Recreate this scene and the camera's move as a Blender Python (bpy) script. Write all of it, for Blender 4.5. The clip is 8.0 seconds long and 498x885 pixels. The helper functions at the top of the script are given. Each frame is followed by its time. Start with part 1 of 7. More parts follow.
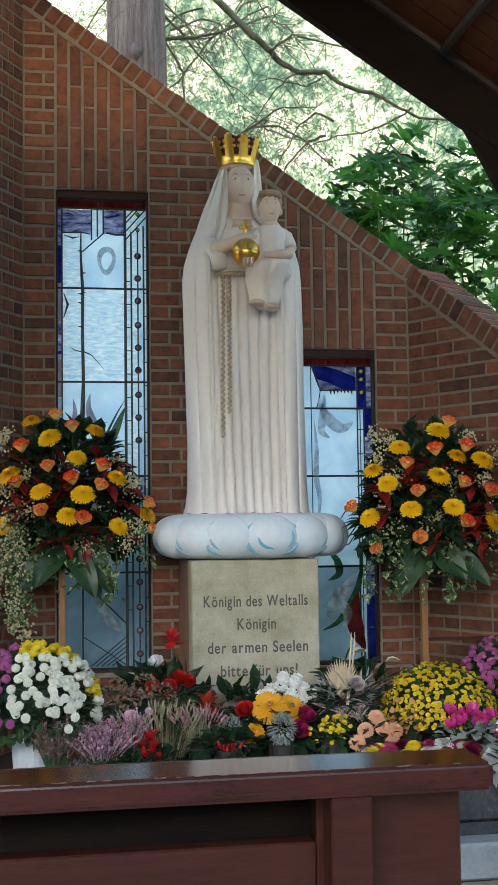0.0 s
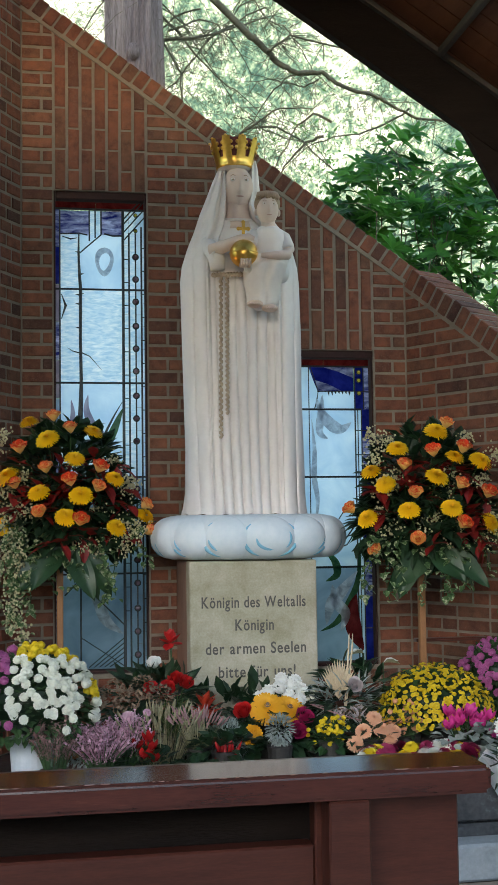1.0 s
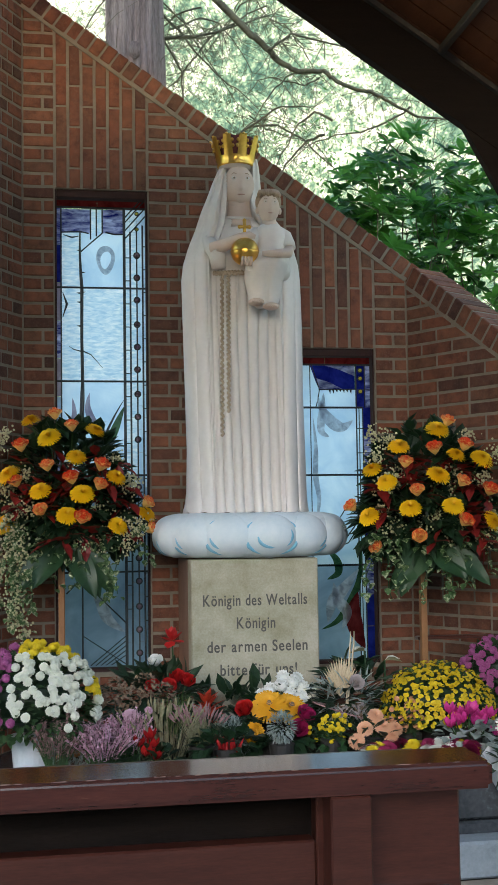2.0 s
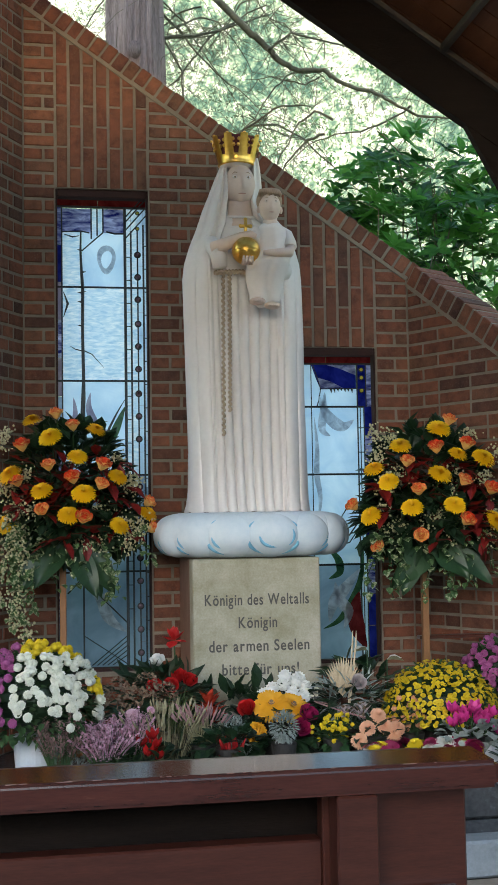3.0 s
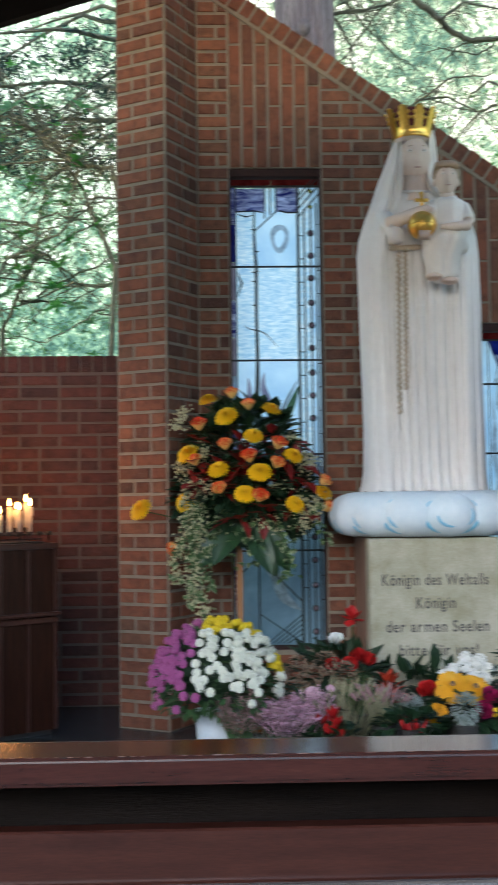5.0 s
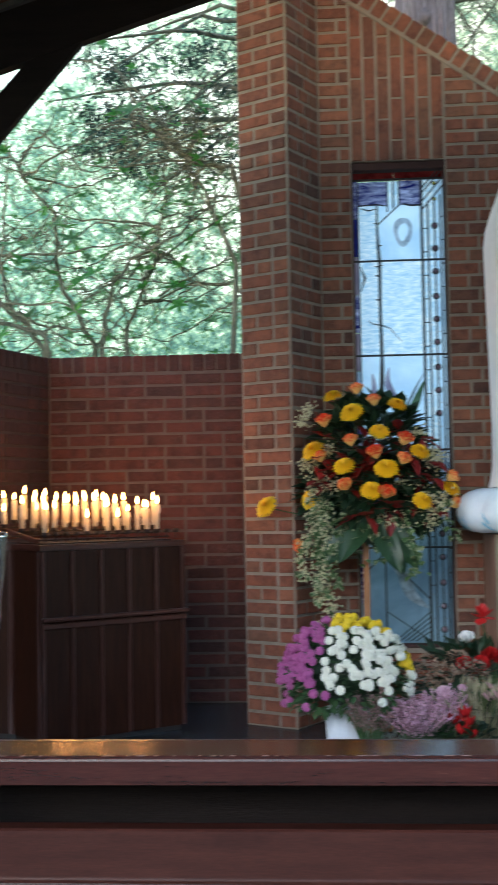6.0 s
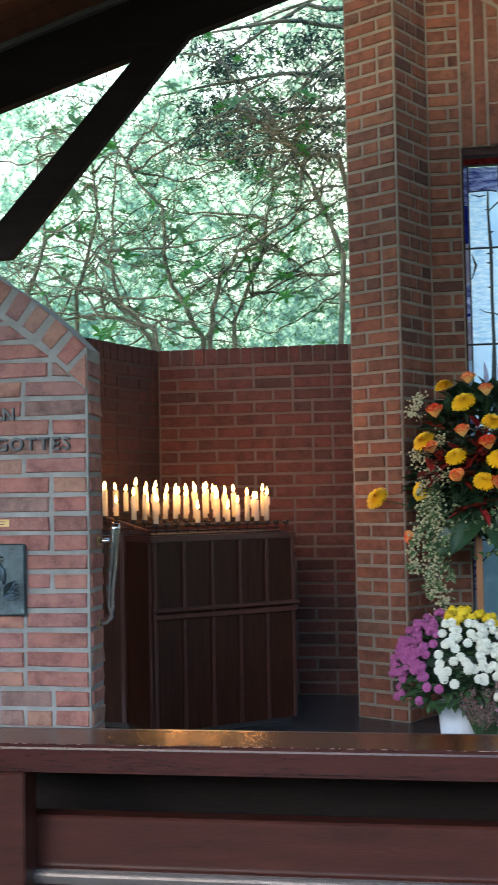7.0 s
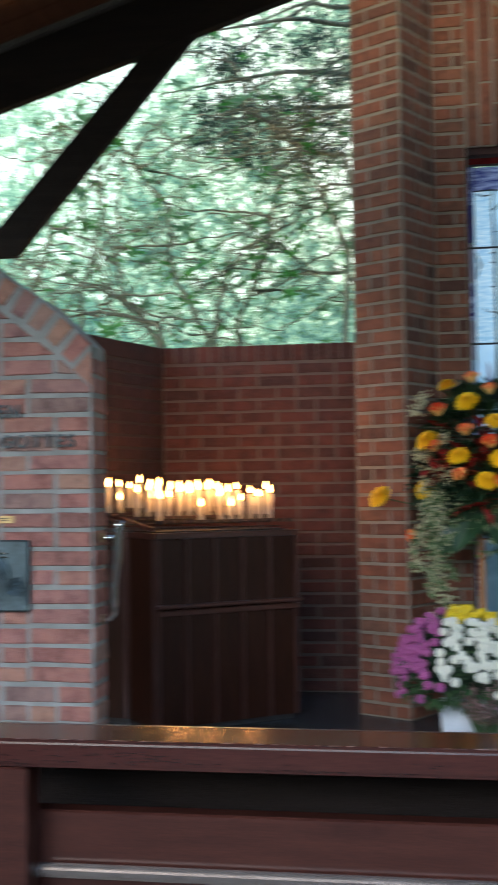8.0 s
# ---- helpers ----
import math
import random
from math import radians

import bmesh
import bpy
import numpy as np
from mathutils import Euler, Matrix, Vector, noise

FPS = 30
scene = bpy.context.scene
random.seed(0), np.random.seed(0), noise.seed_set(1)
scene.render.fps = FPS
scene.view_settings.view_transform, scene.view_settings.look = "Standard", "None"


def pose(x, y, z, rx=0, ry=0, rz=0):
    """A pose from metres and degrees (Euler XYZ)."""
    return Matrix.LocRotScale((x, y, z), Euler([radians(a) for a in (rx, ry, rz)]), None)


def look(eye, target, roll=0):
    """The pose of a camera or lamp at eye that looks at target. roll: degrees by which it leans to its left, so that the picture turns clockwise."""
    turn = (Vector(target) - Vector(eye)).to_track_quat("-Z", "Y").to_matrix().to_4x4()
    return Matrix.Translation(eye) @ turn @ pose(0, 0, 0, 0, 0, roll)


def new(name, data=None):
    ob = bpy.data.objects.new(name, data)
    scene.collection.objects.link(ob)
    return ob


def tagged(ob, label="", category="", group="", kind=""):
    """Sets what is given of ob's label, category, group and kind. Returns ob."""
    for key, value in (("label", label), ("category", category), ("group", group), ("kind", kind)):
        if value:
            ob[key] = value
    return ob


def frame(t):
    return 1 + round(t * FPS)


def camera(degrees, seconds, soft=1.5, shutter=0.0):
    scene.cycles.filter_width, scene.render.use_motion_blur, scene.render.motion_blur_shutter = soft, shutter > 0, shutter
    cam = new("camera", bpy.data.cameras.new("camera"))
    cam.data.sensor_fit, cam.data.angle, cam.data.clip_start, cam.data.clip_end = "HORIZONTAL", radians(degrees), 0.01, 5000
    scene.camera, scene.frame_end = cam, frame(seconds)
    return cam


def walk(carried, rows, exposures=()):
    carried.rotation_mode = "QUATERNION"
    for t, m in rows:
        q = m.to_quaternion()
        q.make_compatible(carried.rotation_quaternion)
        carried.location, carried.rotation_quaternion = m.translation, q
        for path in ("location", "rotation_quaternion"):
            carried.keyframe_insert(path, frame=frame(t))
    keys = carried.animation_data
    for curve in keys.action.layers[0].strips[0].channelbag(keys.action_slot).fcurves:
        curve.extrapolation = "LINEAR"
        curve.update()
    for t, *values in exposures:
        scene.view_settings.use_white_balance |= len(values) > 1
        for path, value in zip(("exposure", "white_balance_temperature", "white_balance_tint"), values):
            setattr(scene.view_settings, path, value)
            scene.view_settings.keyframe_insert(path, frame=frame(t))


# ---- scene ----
EYE = 1.47
cam = camera(24.28, 8.0, soft=1.5, shutter=0.8)
# seconds, x, y, z from the first eye, yaw, pitch, roll
ROWS = [
    (0.0, 0.0000, -0.0001, 0.0000, -9.478, 3.854, 0.755),
    (0.5, 0.0018, -0.0041, 0.0051, -9.511, 3.836, 0.741),
    (1.0, -0.0009, -0.0024, 0.0072, -9.587, 3.839, 0.775),
    (1.5, 0.0007, -0.0050, 0.0037, -9.546, 3.810, 0.788),
    (3.0, -0.0115, 0.0040, -0.0012, -9.553, 3.795, 0.927),
    (3.5, -0.0214, 0.0134, -0.0056, -9.619, 3.835, 0.959),
    (4.0, -0.0427, 0.0255, -0.0180, -8.928, 3.666, 0.957),
    (4.5, -0.0682, 0.0352, -0.0195, -5.310, 3.058, 0.642),
    (5.8, -0.1256, 0.0613, -0.0162, 3.074, 3.033, 1.000),
    (6.0, -0.1344, 0.0654, -0.0157, 4.193, 2.943, 0.960),
    (6.5, -0.1499, 0.0732, -0.0197, 7.397, 2.861, 1.065),
    (7.0, -0.1552, 0.0861, -0.0183, 9.449, 2.640, 1.066),
    (7.5, -0.1545, 0.0919, -0.0174, 10.681, 2.558, 1.014),
    (7.7, -0.1540, 0.0900, -0.0165, 11.130, 2.540, 0.960),
    (7.8, -0.1530, 0.0850, -0.0158, 11.340, 2.530, 0.900),
    (7.9, -0.1510, 0.0770, -0.0148, 10.830, 2.510, 0.820),
    (8.0, -0.1482, 0.0651, -0.0134, 9.660, 2.483, 0.722),
]
walk(cam, [(t, pose(x, y, EYE + z, 90 + pitch, 0, yaw) @ pose(0, 0, 0, 0, 0, -roll)) for t, x, y, z, yaw, pitch, roll in ROWS],
     exposures=[(0.0, 0.72, 6500, 10), (3.5, 0.74, 6400, 10), (4.5, 0.8, 6200, 10), (5.8, 0.96, 5900, 11), (7.0, 0.97, 5900, 11), (8.0, 0.82, 5950, 11)])
SKY, SUN, BACK, CANDLE, PANE_LIGHT = 0.45, 0.9, 1.05, 2.8, 1.35


# ---- sky and sun ----
world = bpy.data.worlds.new("sky")
scene.world = world
world.use_nodes = True
_bg = world.node_tree.nodes["Background"]
_sky = world.node_tree.nodes.new("ShaderNodeTexSky")
_sky.sky_type = "NISHITA"
_sky.sun_disc = False
_sky.dust_density = 0.4
_sky.sun_elevation, _sky.sun_rotation = radians(17), radians(-158)
world.node_tree.links.new(_sky.outputs["Color"], _bg.inputs["Color"])
_bg.inputs["Strength"].default_value = SKY
_sun = bpy.data.lights.new("sun", "SUN")
_sun.energy, _sun.angle, _sun.color = SUN, radians(45), (0.99, 0.96, 0.93)
new("sun", _sun).matrix_world = look((-4.5, -6, 4.6), (0, 5, 1))


# ---- materials ----
def nodes_of(name):
    m = bpy.data.materials.new(name)
    m.use_nodes = True
    nt = m.node_tree
    return m, nt, nt.nodes["Principled BSDF"], lambda kind, **kw: make_node(nt, kind, kw)


def make_node(nt, kind, kw):
    n = nt.nodes.new("ShaderNode" + kind)
    for k, v in kw.items():
        n.inputs[k.replace("_", " ")].default_value = v
    return n


def ramp(nt, fac, stops):
    r = nt.nodes.new("ShaderNodeValToRGB")
    el = r.color_ramp.elements
    while len(el) < len(stops):
        el.new(0.5)
    for e, (p, c) in zip(el, stops):
        e.position, e.color = p, (*c, 1)
    nt.links.new(fac, r.inputs["Fac"])
    return r.outputs["Color"]


def surface(name, dark, light, scale=8.0, fine=60.0, rough=0.6, bump=0.3, metal=0.0, coat=0.0, stretch=(1, 1, 1), wear=None, wear_at=0.62, translucent=0.0, per_piece=0.0, dist=0.01, spec=0.5):
    """A surface with stains at one scale, grain at another, and relief."""
    m, nt, b, node = nodes_of(name)
    link = nt.links.new
    tc = node("TexCoord")
    mp = node("Mapping")
    mp.inputs["Scale"].default_value = stretch
    link(tc.outputs["Object"], mp.inputs["Vector"])
    big = node("TexNoise", Scale=scale, Detail=4.0, Roughness=0.6)
    small = node("TexNoise", Scale=fine, Detail=3.0, Roughness=0.65)
    link(mp.outputs[0], big.inputs["Vector"])
    link(mp.outputs[0], small.inputs["Vector"])
    mix = node("Math")
    mix.operation = "MULTIPLY_ADD"
    link(big.outputs["Fac"], mix.inputs[0])
    mix.inputs[1].default_value = 0.65
    half = node("Math")
    half.operation = "MULTIPLY"
    link(small.outputs["Fac"], half.inputs[0])
    half.inputs[1].default_value = 0.35
    link(half.outputs[0], mix.inputs[2])
    fac = mix.outputs[0]
    if per_piece:
        info = node("ObjectInfo")
        add = node("Math")
        add.operation = "MULTIPLY_ADD"
        link(info.outputs["Random"], add.inputs[0])
        add.inputs[1].default_value = per_piece
        off = node("Math")
        off.operation = "SUBTRACT"
        link(fac, off.inputs[0])
        off.inputs[1].default_value = per_piece / 2
        link(off.outputs[0], add.inputs[2])
        fac = add.outputs[0]
    stops = [(0.3, dark), (0.7, light)]
    if wear:
        stops = [(0.3, dark), (wear_at - 0.04, light), (wear_at + 0.04, wear)]
    col = ramp(nt, fac, stops)
    link(col, b.inputs["Base Color"])
    b.inputs["Roughness"].default_value = rough
    b.inputs["Metallic"].default_value = metal
    b.inputs["Coat Weight"].default_value = coat
    b.inputs["Coat Roughness"].default_value = 0.1
    b.inputs["Specular IOR Level"].default_value = spec
    if bump:
        bp = node("Bump", Strength=bump, Distance=dist)
        link(fac, bp.inputs["Height"])
        link(bp.outputs[0], b.inputs["Normal"])
    if translucent:
        tr = node("BsdfTranslucent")
        link(col, tr.inputs["Color"])
        ms = node("MixShader", Fac=translucent)
        link(b.outputs[0], ms.inputs[1])
        link(tr.outputs[0], ms.inputs[2])
        link(ms.outputs[0], nt.nodes["Material Output"].inputs["Surface"])
    return m


def brick_surface(name, colours, rough=0.85, pale=(0.26, 0.19, 0.15), bump=0.5):
    """Fired clay: each brick its own tone, mottled, pitted, with a pale bloom here and there."""
    m, nt, b, node = nodes_of(name)
    link = nt.links.new
    info = node("ObjectInfo")
    tone = ramp(nt, info.outputs["Random"], [(i / (len(colours) - 1), c) for i, c in enumerate(colours)])
    tc = node("TexCoord")
    geo = node("NewGeometry")
    blot = node("TexNoise", Scale=14.0, Detail=5.0, Roughness=0.65)
    grain = node("TexNoise", Scale=140.0, Detail=3.0, Roughness=0.7)
    for n in (blot, grain):
        link(geo.outputs["Position"], n.inputs["Vector"])
    shade = ramp(nt, blot.outputs["Fac"], [(0.3, (0.55, 0.5, 0.5)), (0.55, (1, 1, 1)), (0.75, (1.25, 1.2, 1.15))])
    mul = node("MixRGB", Fac=1.0)
    mul.blend_type = "MULTIPLY"
    link(tone, mul.inputs[1])
    link(shade, mul.inputs[2])
    bloom = ramp(nt, grain.outputs["Fac"], [(0.55, (0, 0, 0)), (0.8, (0.5, 0.5, 0.5))])
    mx = node("MixRGB")
    link(bloom, mx.inputs[0])
    link(mul.outputs[0], mx.inputs[1])
    mx.inputs[2].default_value = (*pale, 1)
    link(mx.outputs[0], b.inputs["Base Color"])
    b.inputs["Roughness"].default_value = rough
    add = node("Math")
    add.operation = "MULTIPLY_ADD"
    link(blot.outputs["Fac"], add.inputs[0])
    add.inputs[1].default_value = 1.4
    link(grain.outputs["Fac"], add.inputs[2])
    bp = node("Bump", Strength=bump, Distance=0.006)
    link(add.outputs[0], bp.inputs["Height"])
    link(bp.outputs[0], b.inputs["Normal"])
    return m


def petal_surface(name, inner, outer, reach, rough=0.55, translucent=0.25, lo=0.35, hi=0.95):
    """Petals that change colour from the flower's heart outwards."""
    m, nt, b, node = nodes_of(name)
    link = nt.links.new
    tc = node("TexCoord")
    ln = node("VectorMath")
    ln.operation = "LENGTH"
    link(tc.outputs["Object"], ln.inputs[0])
    nz = node("TexNoise", Scale=120.0, Detail=2.0)
    link(tc.outputs["Object"], nz.inputs["Vector"])
    ad = node("Math")
    ad.operation = "MULTIPLY_ADD"
    link(nz.outputs["Fac"], ad.inputs[0])
    ad.inputs[1].default_value = 0.4
    sc = node("Math")
    sc.operation = "MULTIPLY"
    link(ln.outputs["Value"], sc.inputs[0])
    sc.inputs[1].default_value = 0.8 / reach
    link(sc.outputs[0], ad.inputs[2])
    col = ramp(nt, ad.outputs[0], [(lo, inner), (hi, outer)])
    link(col, b.inputs["Base Color"])
    b.inputs["Roughness"].default_value = rough
    tr = node("BsdfTranslucent")
    link(col, tr.inputs["Color"])
    ms = node("MixShader", Fac=translucent)
    link(b.outputs[0], ms.inputs[1])
    link(tr.outputs[0], ms.inputs[2])
    link(ms.outputs[0], nt.nodes["Material Output"].inputs["Surface"])
    return m


def stained(name, a, b_col, scale=20.0, through_=0.75, bump=0.25, stretch=(1, 1, 1)):
    """Hand-made window glass: light from behind scatters through it, and the face is glossy and rippled."""
    m, nt, b, node = nodes_of(name)
    link = nt.links.new
    tc = node("TexCoord")
    mp = node("Mapping")
    mp.inputs["Scale"].default_value = stretch
    link(tc.outputs["Object"], mp.inputs["Vector"])
    nz = node("TexNoise", Scale=scale, Detail=4.0, Roughness=0.6, Distortion=0.6)
    link(mp.outputs[0], nz.inputs["Vector"])
    col = ramp(nt, nz.outputs["Fac"], [(0.35, a), (0.68, b_col)])
    link(col, b.inputs["Base Color"])
    b.inputs["Roughness"].default_value = 0.12
    bp = node("Bump", Strength=bump, Distance=0.004)
    link(nz.outputs["Fac"], bp.inputs["Height"])
    link(bp.outputs[0], b.inputs["Normal"])
    tr = node("BsdfTranslucent")
    link(col, tr.inputs["Color"])
    ms = node("MixShader", Fac=through_)
    link(b.outputs[0], ms.inputs[1])
    link(tr.outputs[0], ms.inputs[2])
    link(ms.outputs[0], nt.nodes["Material Output"].inputs["Surface"])
    return m


def glowing(name, colour, strength):
    m, nt, b, node = nodes_of(name)
    b.inputs["Base Color"].default_value = (*colour, 1)
    b.inputs["Emission Color"].default_value = (*colour, 1)
    b.inputs["Emission Strength"].default_value = strength
    return m


MORTAR = surface("mortar", (0.155, 0.13, 0.1), (0.28, 0.238, 0.185), 9, 180, 0.95, 0.5, dist=0.004)
MORTAR_PALE = surface("pale mortar", (0.15, 0.153, 0.14), (0.3, 0.305, 0.28), 9, 180, 0.95, 0.5, dist=0.004)
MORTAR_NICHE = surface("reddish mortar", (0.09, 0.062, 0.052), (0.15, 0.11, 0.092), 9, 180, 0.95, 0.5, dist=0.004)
BRICK = brick_surface("wall brick", [(0.07, 0.03, 0.02), (0.215, 0.07, 0.034), (0.17, 0.058, 0.031), (0.24, 0.09, 0.045), (0.15, 0.066, 0.037), (0.205, 0.064, 0.032), (0.1, 0.042, 0.026)])
BRICK_PALE = brick_surface("hand-made brick", [(0.22, 0.1, 0.08), (0.33, 0.14, 0.105), (0.3, 0.12, 0.095), (0.34, 0.18, 0.12), (0.2, 0.125, 0.11), (0.31, 0.135, 0.11)], pale=(0.42, 0.32, 0.28), bump=1.0)
# return wall's copies of the niche brick and mortar, darkened for its shade
BRICK_SHADE = brick_surface("niche brick with painted shade", [(0.03, 0.011, 0.009), (0.05, 0.015, 0.011), (0.04, 0.013, 0.01), (0.06, 0.018, 0.012)], pale=(0.07, 0.035, 0.028))
MORTAR_SHADE = surface("niche mortar with painted shade", (0.025, 0.018, 0.016), (0.06, 0.042, 0.036), 9, 180, 0.95, 0.5, dist=0.004)
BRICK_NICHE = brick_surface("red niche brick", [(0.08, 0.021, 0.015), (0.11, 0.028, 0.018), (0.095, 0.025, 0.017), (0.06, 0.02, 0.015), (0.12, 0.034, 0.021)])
STONE = surface("sandstone", (0.27, 0.25, 0.15), (0.52, 0.49, 0.4), 7, 90, 0.9, 0.35, dist=0.004)
# body behind the front slab, darker and redder than the slab
STONE_SIDE = surface("reddish-brown pedestal stone", (0.2, 0.1, 0.065), (0.3, 0.17, 0.11), 6, 90, 0.85, 0.3, dist=0.003)
SLATE = surface("slate", (0.014, 0.016, 0.018), (0.055, 0.06, 0.066), 5, 40, 0.25, 0.6, wear=(0.1, 0.11, 0.12), wear_at=0.68)
KERB = surface("blue-grey limestone", (0.16, 0.18, 0.19), (0.3, 0.33, 0.35), 6, 70, 0.8, 0.3)
PAVING = surface("paving", (0.19, 0.145, 0.105), (0.36, 0.285, 0.215), 4, 60, 0.9, 0.4)
EARTH = surface("forest floor", (0.04, 0.03, 0.02), (0.1, 0.085, 0.05), 2, 30, 1.0, 0.6)
MAHOGANY = surface("varnished mahogany", (0.03, 0.0085, 0.006), (0.074, 0.023, 0.0145), 5, 40, 0.28, 0.1, coat=0.2, spec=0.35, stretch=(1, 8, 8), wear=(0.12, 0.05, 0.035), wear_at=0.76, dist=0.002)
LACQUER = surface("lacquered mahogany", (0.028, 0.007, 0.005), (0.068, 0.018, 0.012), 5, 40, 0.14, 0.06, coat=0.55, spec=0.4, stretch=(1, 8, 8), wear=(0.14, 0.06, 0.04), wear_at=0.72, dist=0.002)
# worn moulding; its highlight is put into the pale metallic colour
SHEEN_STRIP = surface("worn strip with painted sheen", (0.2, 0.17, 0.15), (0.34, 0.3, 0.27), 12, 60, 0.26, 0.1, metal=0.8, stretch=(1, 8, 8), wear=(0.07, 0.02, 0.014), wear_at=0.7)
CHIP = surface("bare chipped wood", (0.12, 0.04, 0.03), (0.42, 0.27, 0.21), 60, 200, 0.7, 0.2)
BOX_WOOD = surface("dark oak", (0.012, 0.004, 0.0025), (0.062, 0.02, 0.009), 5, 50, 0.42, 0.25, coat=0.0, stretch=(9, 9, 0.8), dist=0.004, spec=0.18)
BOX_RIM = surface("red-stained oak", (0.045, 0.014, 0.009), (0.1, 0.032, 0.02), 6, 50, 0.3, 0.1, coat=0.4, dist=0.003)
# roof timbers; also blackens the bench recess in place of its shade
TIMBER = surface("black-stained timber and recess shade", (0.008, 0.0055, 0.0045), (0.021, 0.014, 0.011), 3, 40, 0.75, 0.3, stretch=(1, 8, 8), spec=0.15)
BOARDS = surface("brown boards", (0.09, 0.032, 0.016), (0.17, 0.066, 0.033), 3, 40, 0.6, 0.2, stretch=(8, 1, 1), spec=0.2)
BATTEN = surface("grey batten", (0.05, 0.042, 0.036), (0.09, 0.078, 0.066), 5, 50, 0.7, 0.2)
STATUE = surface("painted stone", (0.7, 0.655, 0.63), (0.82, 0.775, 0.745), 2.2, 30, 0.5, 0.04, dist=0.003)
STATUE_BLUE = surface("pale blue paint", (0.58, 0.68, 0.75), (0.76, 0.82, 0.86), 4, 30, 0.5, 0.06, dist=0.004)
BLUE_LINE = surface("sky blue paint", (0.14, 0.45, 0.66), (0.3, 0.6, 0.76), 9, 40, 0.5, 0.05)
LIP = surface("rosy paint", (0.42, 0.24, 0.2), (0.5, 0.3, 0.26), 30, 60, 0.5, 0.0)
LINING = surface("dark red lining", (0.1, 0.015, 0.012), (0.17, 0.025, 0.02), 20, 60, 0.6, 0.1)
SKIN = surface("flesh-toned paint", (0.64, 0.49, 0.41), (0.72, 0.59, 0.51), 6, 40, 0.5, 0.05)
HAIR = surface("light brown paint", (0.3, 0.2, 0.13), (0.42, 0.3, 0.2), 20, 60, 0.6, 0.2)
ROPE = surface("tan rope paint", (0.36, 0.27, 0.19), (0.55, 0.46, 0.35), 30, 90, 0.65, 0.2)
GOLD = surface("gold leaf", (0.68, 0.37, 0.06), (0.92, 0.6, 0.16), 9, 60, 0.3, 0.05, metal=1.0)
LETTER = surface("engraved grey paint", (0.07, 0.07, 0.062), (0.13, 0.125, 0.11), 20, 90, 0.85, 0.2)
BRONZE = surface("patinated bronze", (0.02, 0.03, 0.034), (0.07, 0.105, 0.115), 14, 60, 0.42, 0.3, metal=0.6, wear=(0.17, 0.24, 0.25), wear_at=0.66)
BRONZE_DARK = surface("dark bronze", (0.02, 0.025, 0.027), (0.07, 0.08, 0.085), 20, 60, 0.45, 0.2, metal=0.7)
BRASS = surface("brass", (0.35, 0.24, 0.1), (0.55, 0.42, 0.2), 30, 90, 0.35, 0.1, metal=0.9)
STEEL = surface("polished steel", (0.5, 0.5, 0.5), (0.62, 0.62, 0.62), 10, 60, 0.14, 0.02, metal=1.0)
IRON = surface("sooty iron", (0.02, 0.018, 0.016), (0.06, 0.05, 0.045), 20, 60, 0.5, 0.2, metal=0.7)
WAX = surface("candle wax", (0.8, 0.74, 0.62), (0.86, 0.82, 0.72), 20, 60, 0.5, 0.1, translucent=0.55)
FLAME = glowing("candle flame", (1.0, 0.47, 0.1), 22.0)
LEAD = surface("lead came", (0.02, 0.022, 0.025), (0.06, 0.065, 0.07), 30, 90, 0.5, 0.2, metal=0.5)
RED_FRAME = surface("oxblood frame", (0.02, 0.006, 0.005), (0.045, 0.012, 0.01), 12, 60, 0.8, 0.2)
# white streaks put the ripples' sparkle into the glass colour
GLASS = stained("clear antique glass", (0.5, 0.68, 0.82), (0.96, 0.98, 1.0), 42, 0.88, bump=0.9, stretch=(0.4, 1, 1.5))
GLASS_DIM = stained("darker blue glass", (0.28, 0.39, 0.52), (0.48, 0.62, 0.75), 4, 0.85)
GLASS_PLAIN = stained("opal glass", (0.56, 0.71, 0.85), (0.76, 0.87, 0.96), 5, 0.88)
GLASS_BLUE = stained("cobalt glass", (0.012, 0.02, 0.2), (0.6, 0.66, 0.85), 26, bump=0.9, stretch=(0.4, 1, 1.5))
GLASS_NAVY = stained("deep blue glass", (0.008, 0.014, 0.17), (0.03, 0.05, 0.36), 9)
GLASS_RED = stained("ruby glass", (0.1, 0.01, 0.01), (0.22, 0.03, 0.03), 14)
GLASS_GREEN = stained("bottle green glass", (0.02, 0.06, 0.03), (0.07, 0.16, 0.07), 14)
GLASS_GREY = stained("grey-painted glass", (0.28, 0.31, 0.37), (0.66, 0.72, 0.78), 16)
GLASS_PURPLE = stained("purple glass", (0.2, 0.17, 0.26), (0.36, 0.33, 0.42), 9)
JEWEL = surface("plum glass jewel", (0.1, 0.06, 0.08), (0.3, 0.2, 0.24), 30, 80, 0.12, 0.0, translucent=0.3)
JEWEL_YELLOW = surface("yellow glass jewel", (0.45, 0.4, 0.03), (0.7, 0.62, 0.1), 30, 80, 0.12, 0.0, translucent=0.4)
LEAF = surface("florist leaf", (0.006, 0.02, 0.009), (0.024, 0.06, 0.024), 9, 70, 0.42, 0.15, translucent=0.2)
LEAF_BROAD = surface("broad waxy leaf", (0.012, 0.04, 0.014), (0.035, 0.09, 0.03), 7, 60, 0.4, 0.15, translucent=0.2)
LEAF_MUM = surface("mum foliage", (0.02, 0.05, 0.018), (0.06, 0.13, 0.04), 12, 80, 0.7, 0.2, translucent=0.2)
LEAF_IVY = surface("variegated ivy", (0.03, 0.08, 0.025), (0.1, 0.18, 0.06), 40, 120, 0.5, 0.1, translucent=0.25, wear=(0.56, 0.56, 0.36), wear_at=0.55)
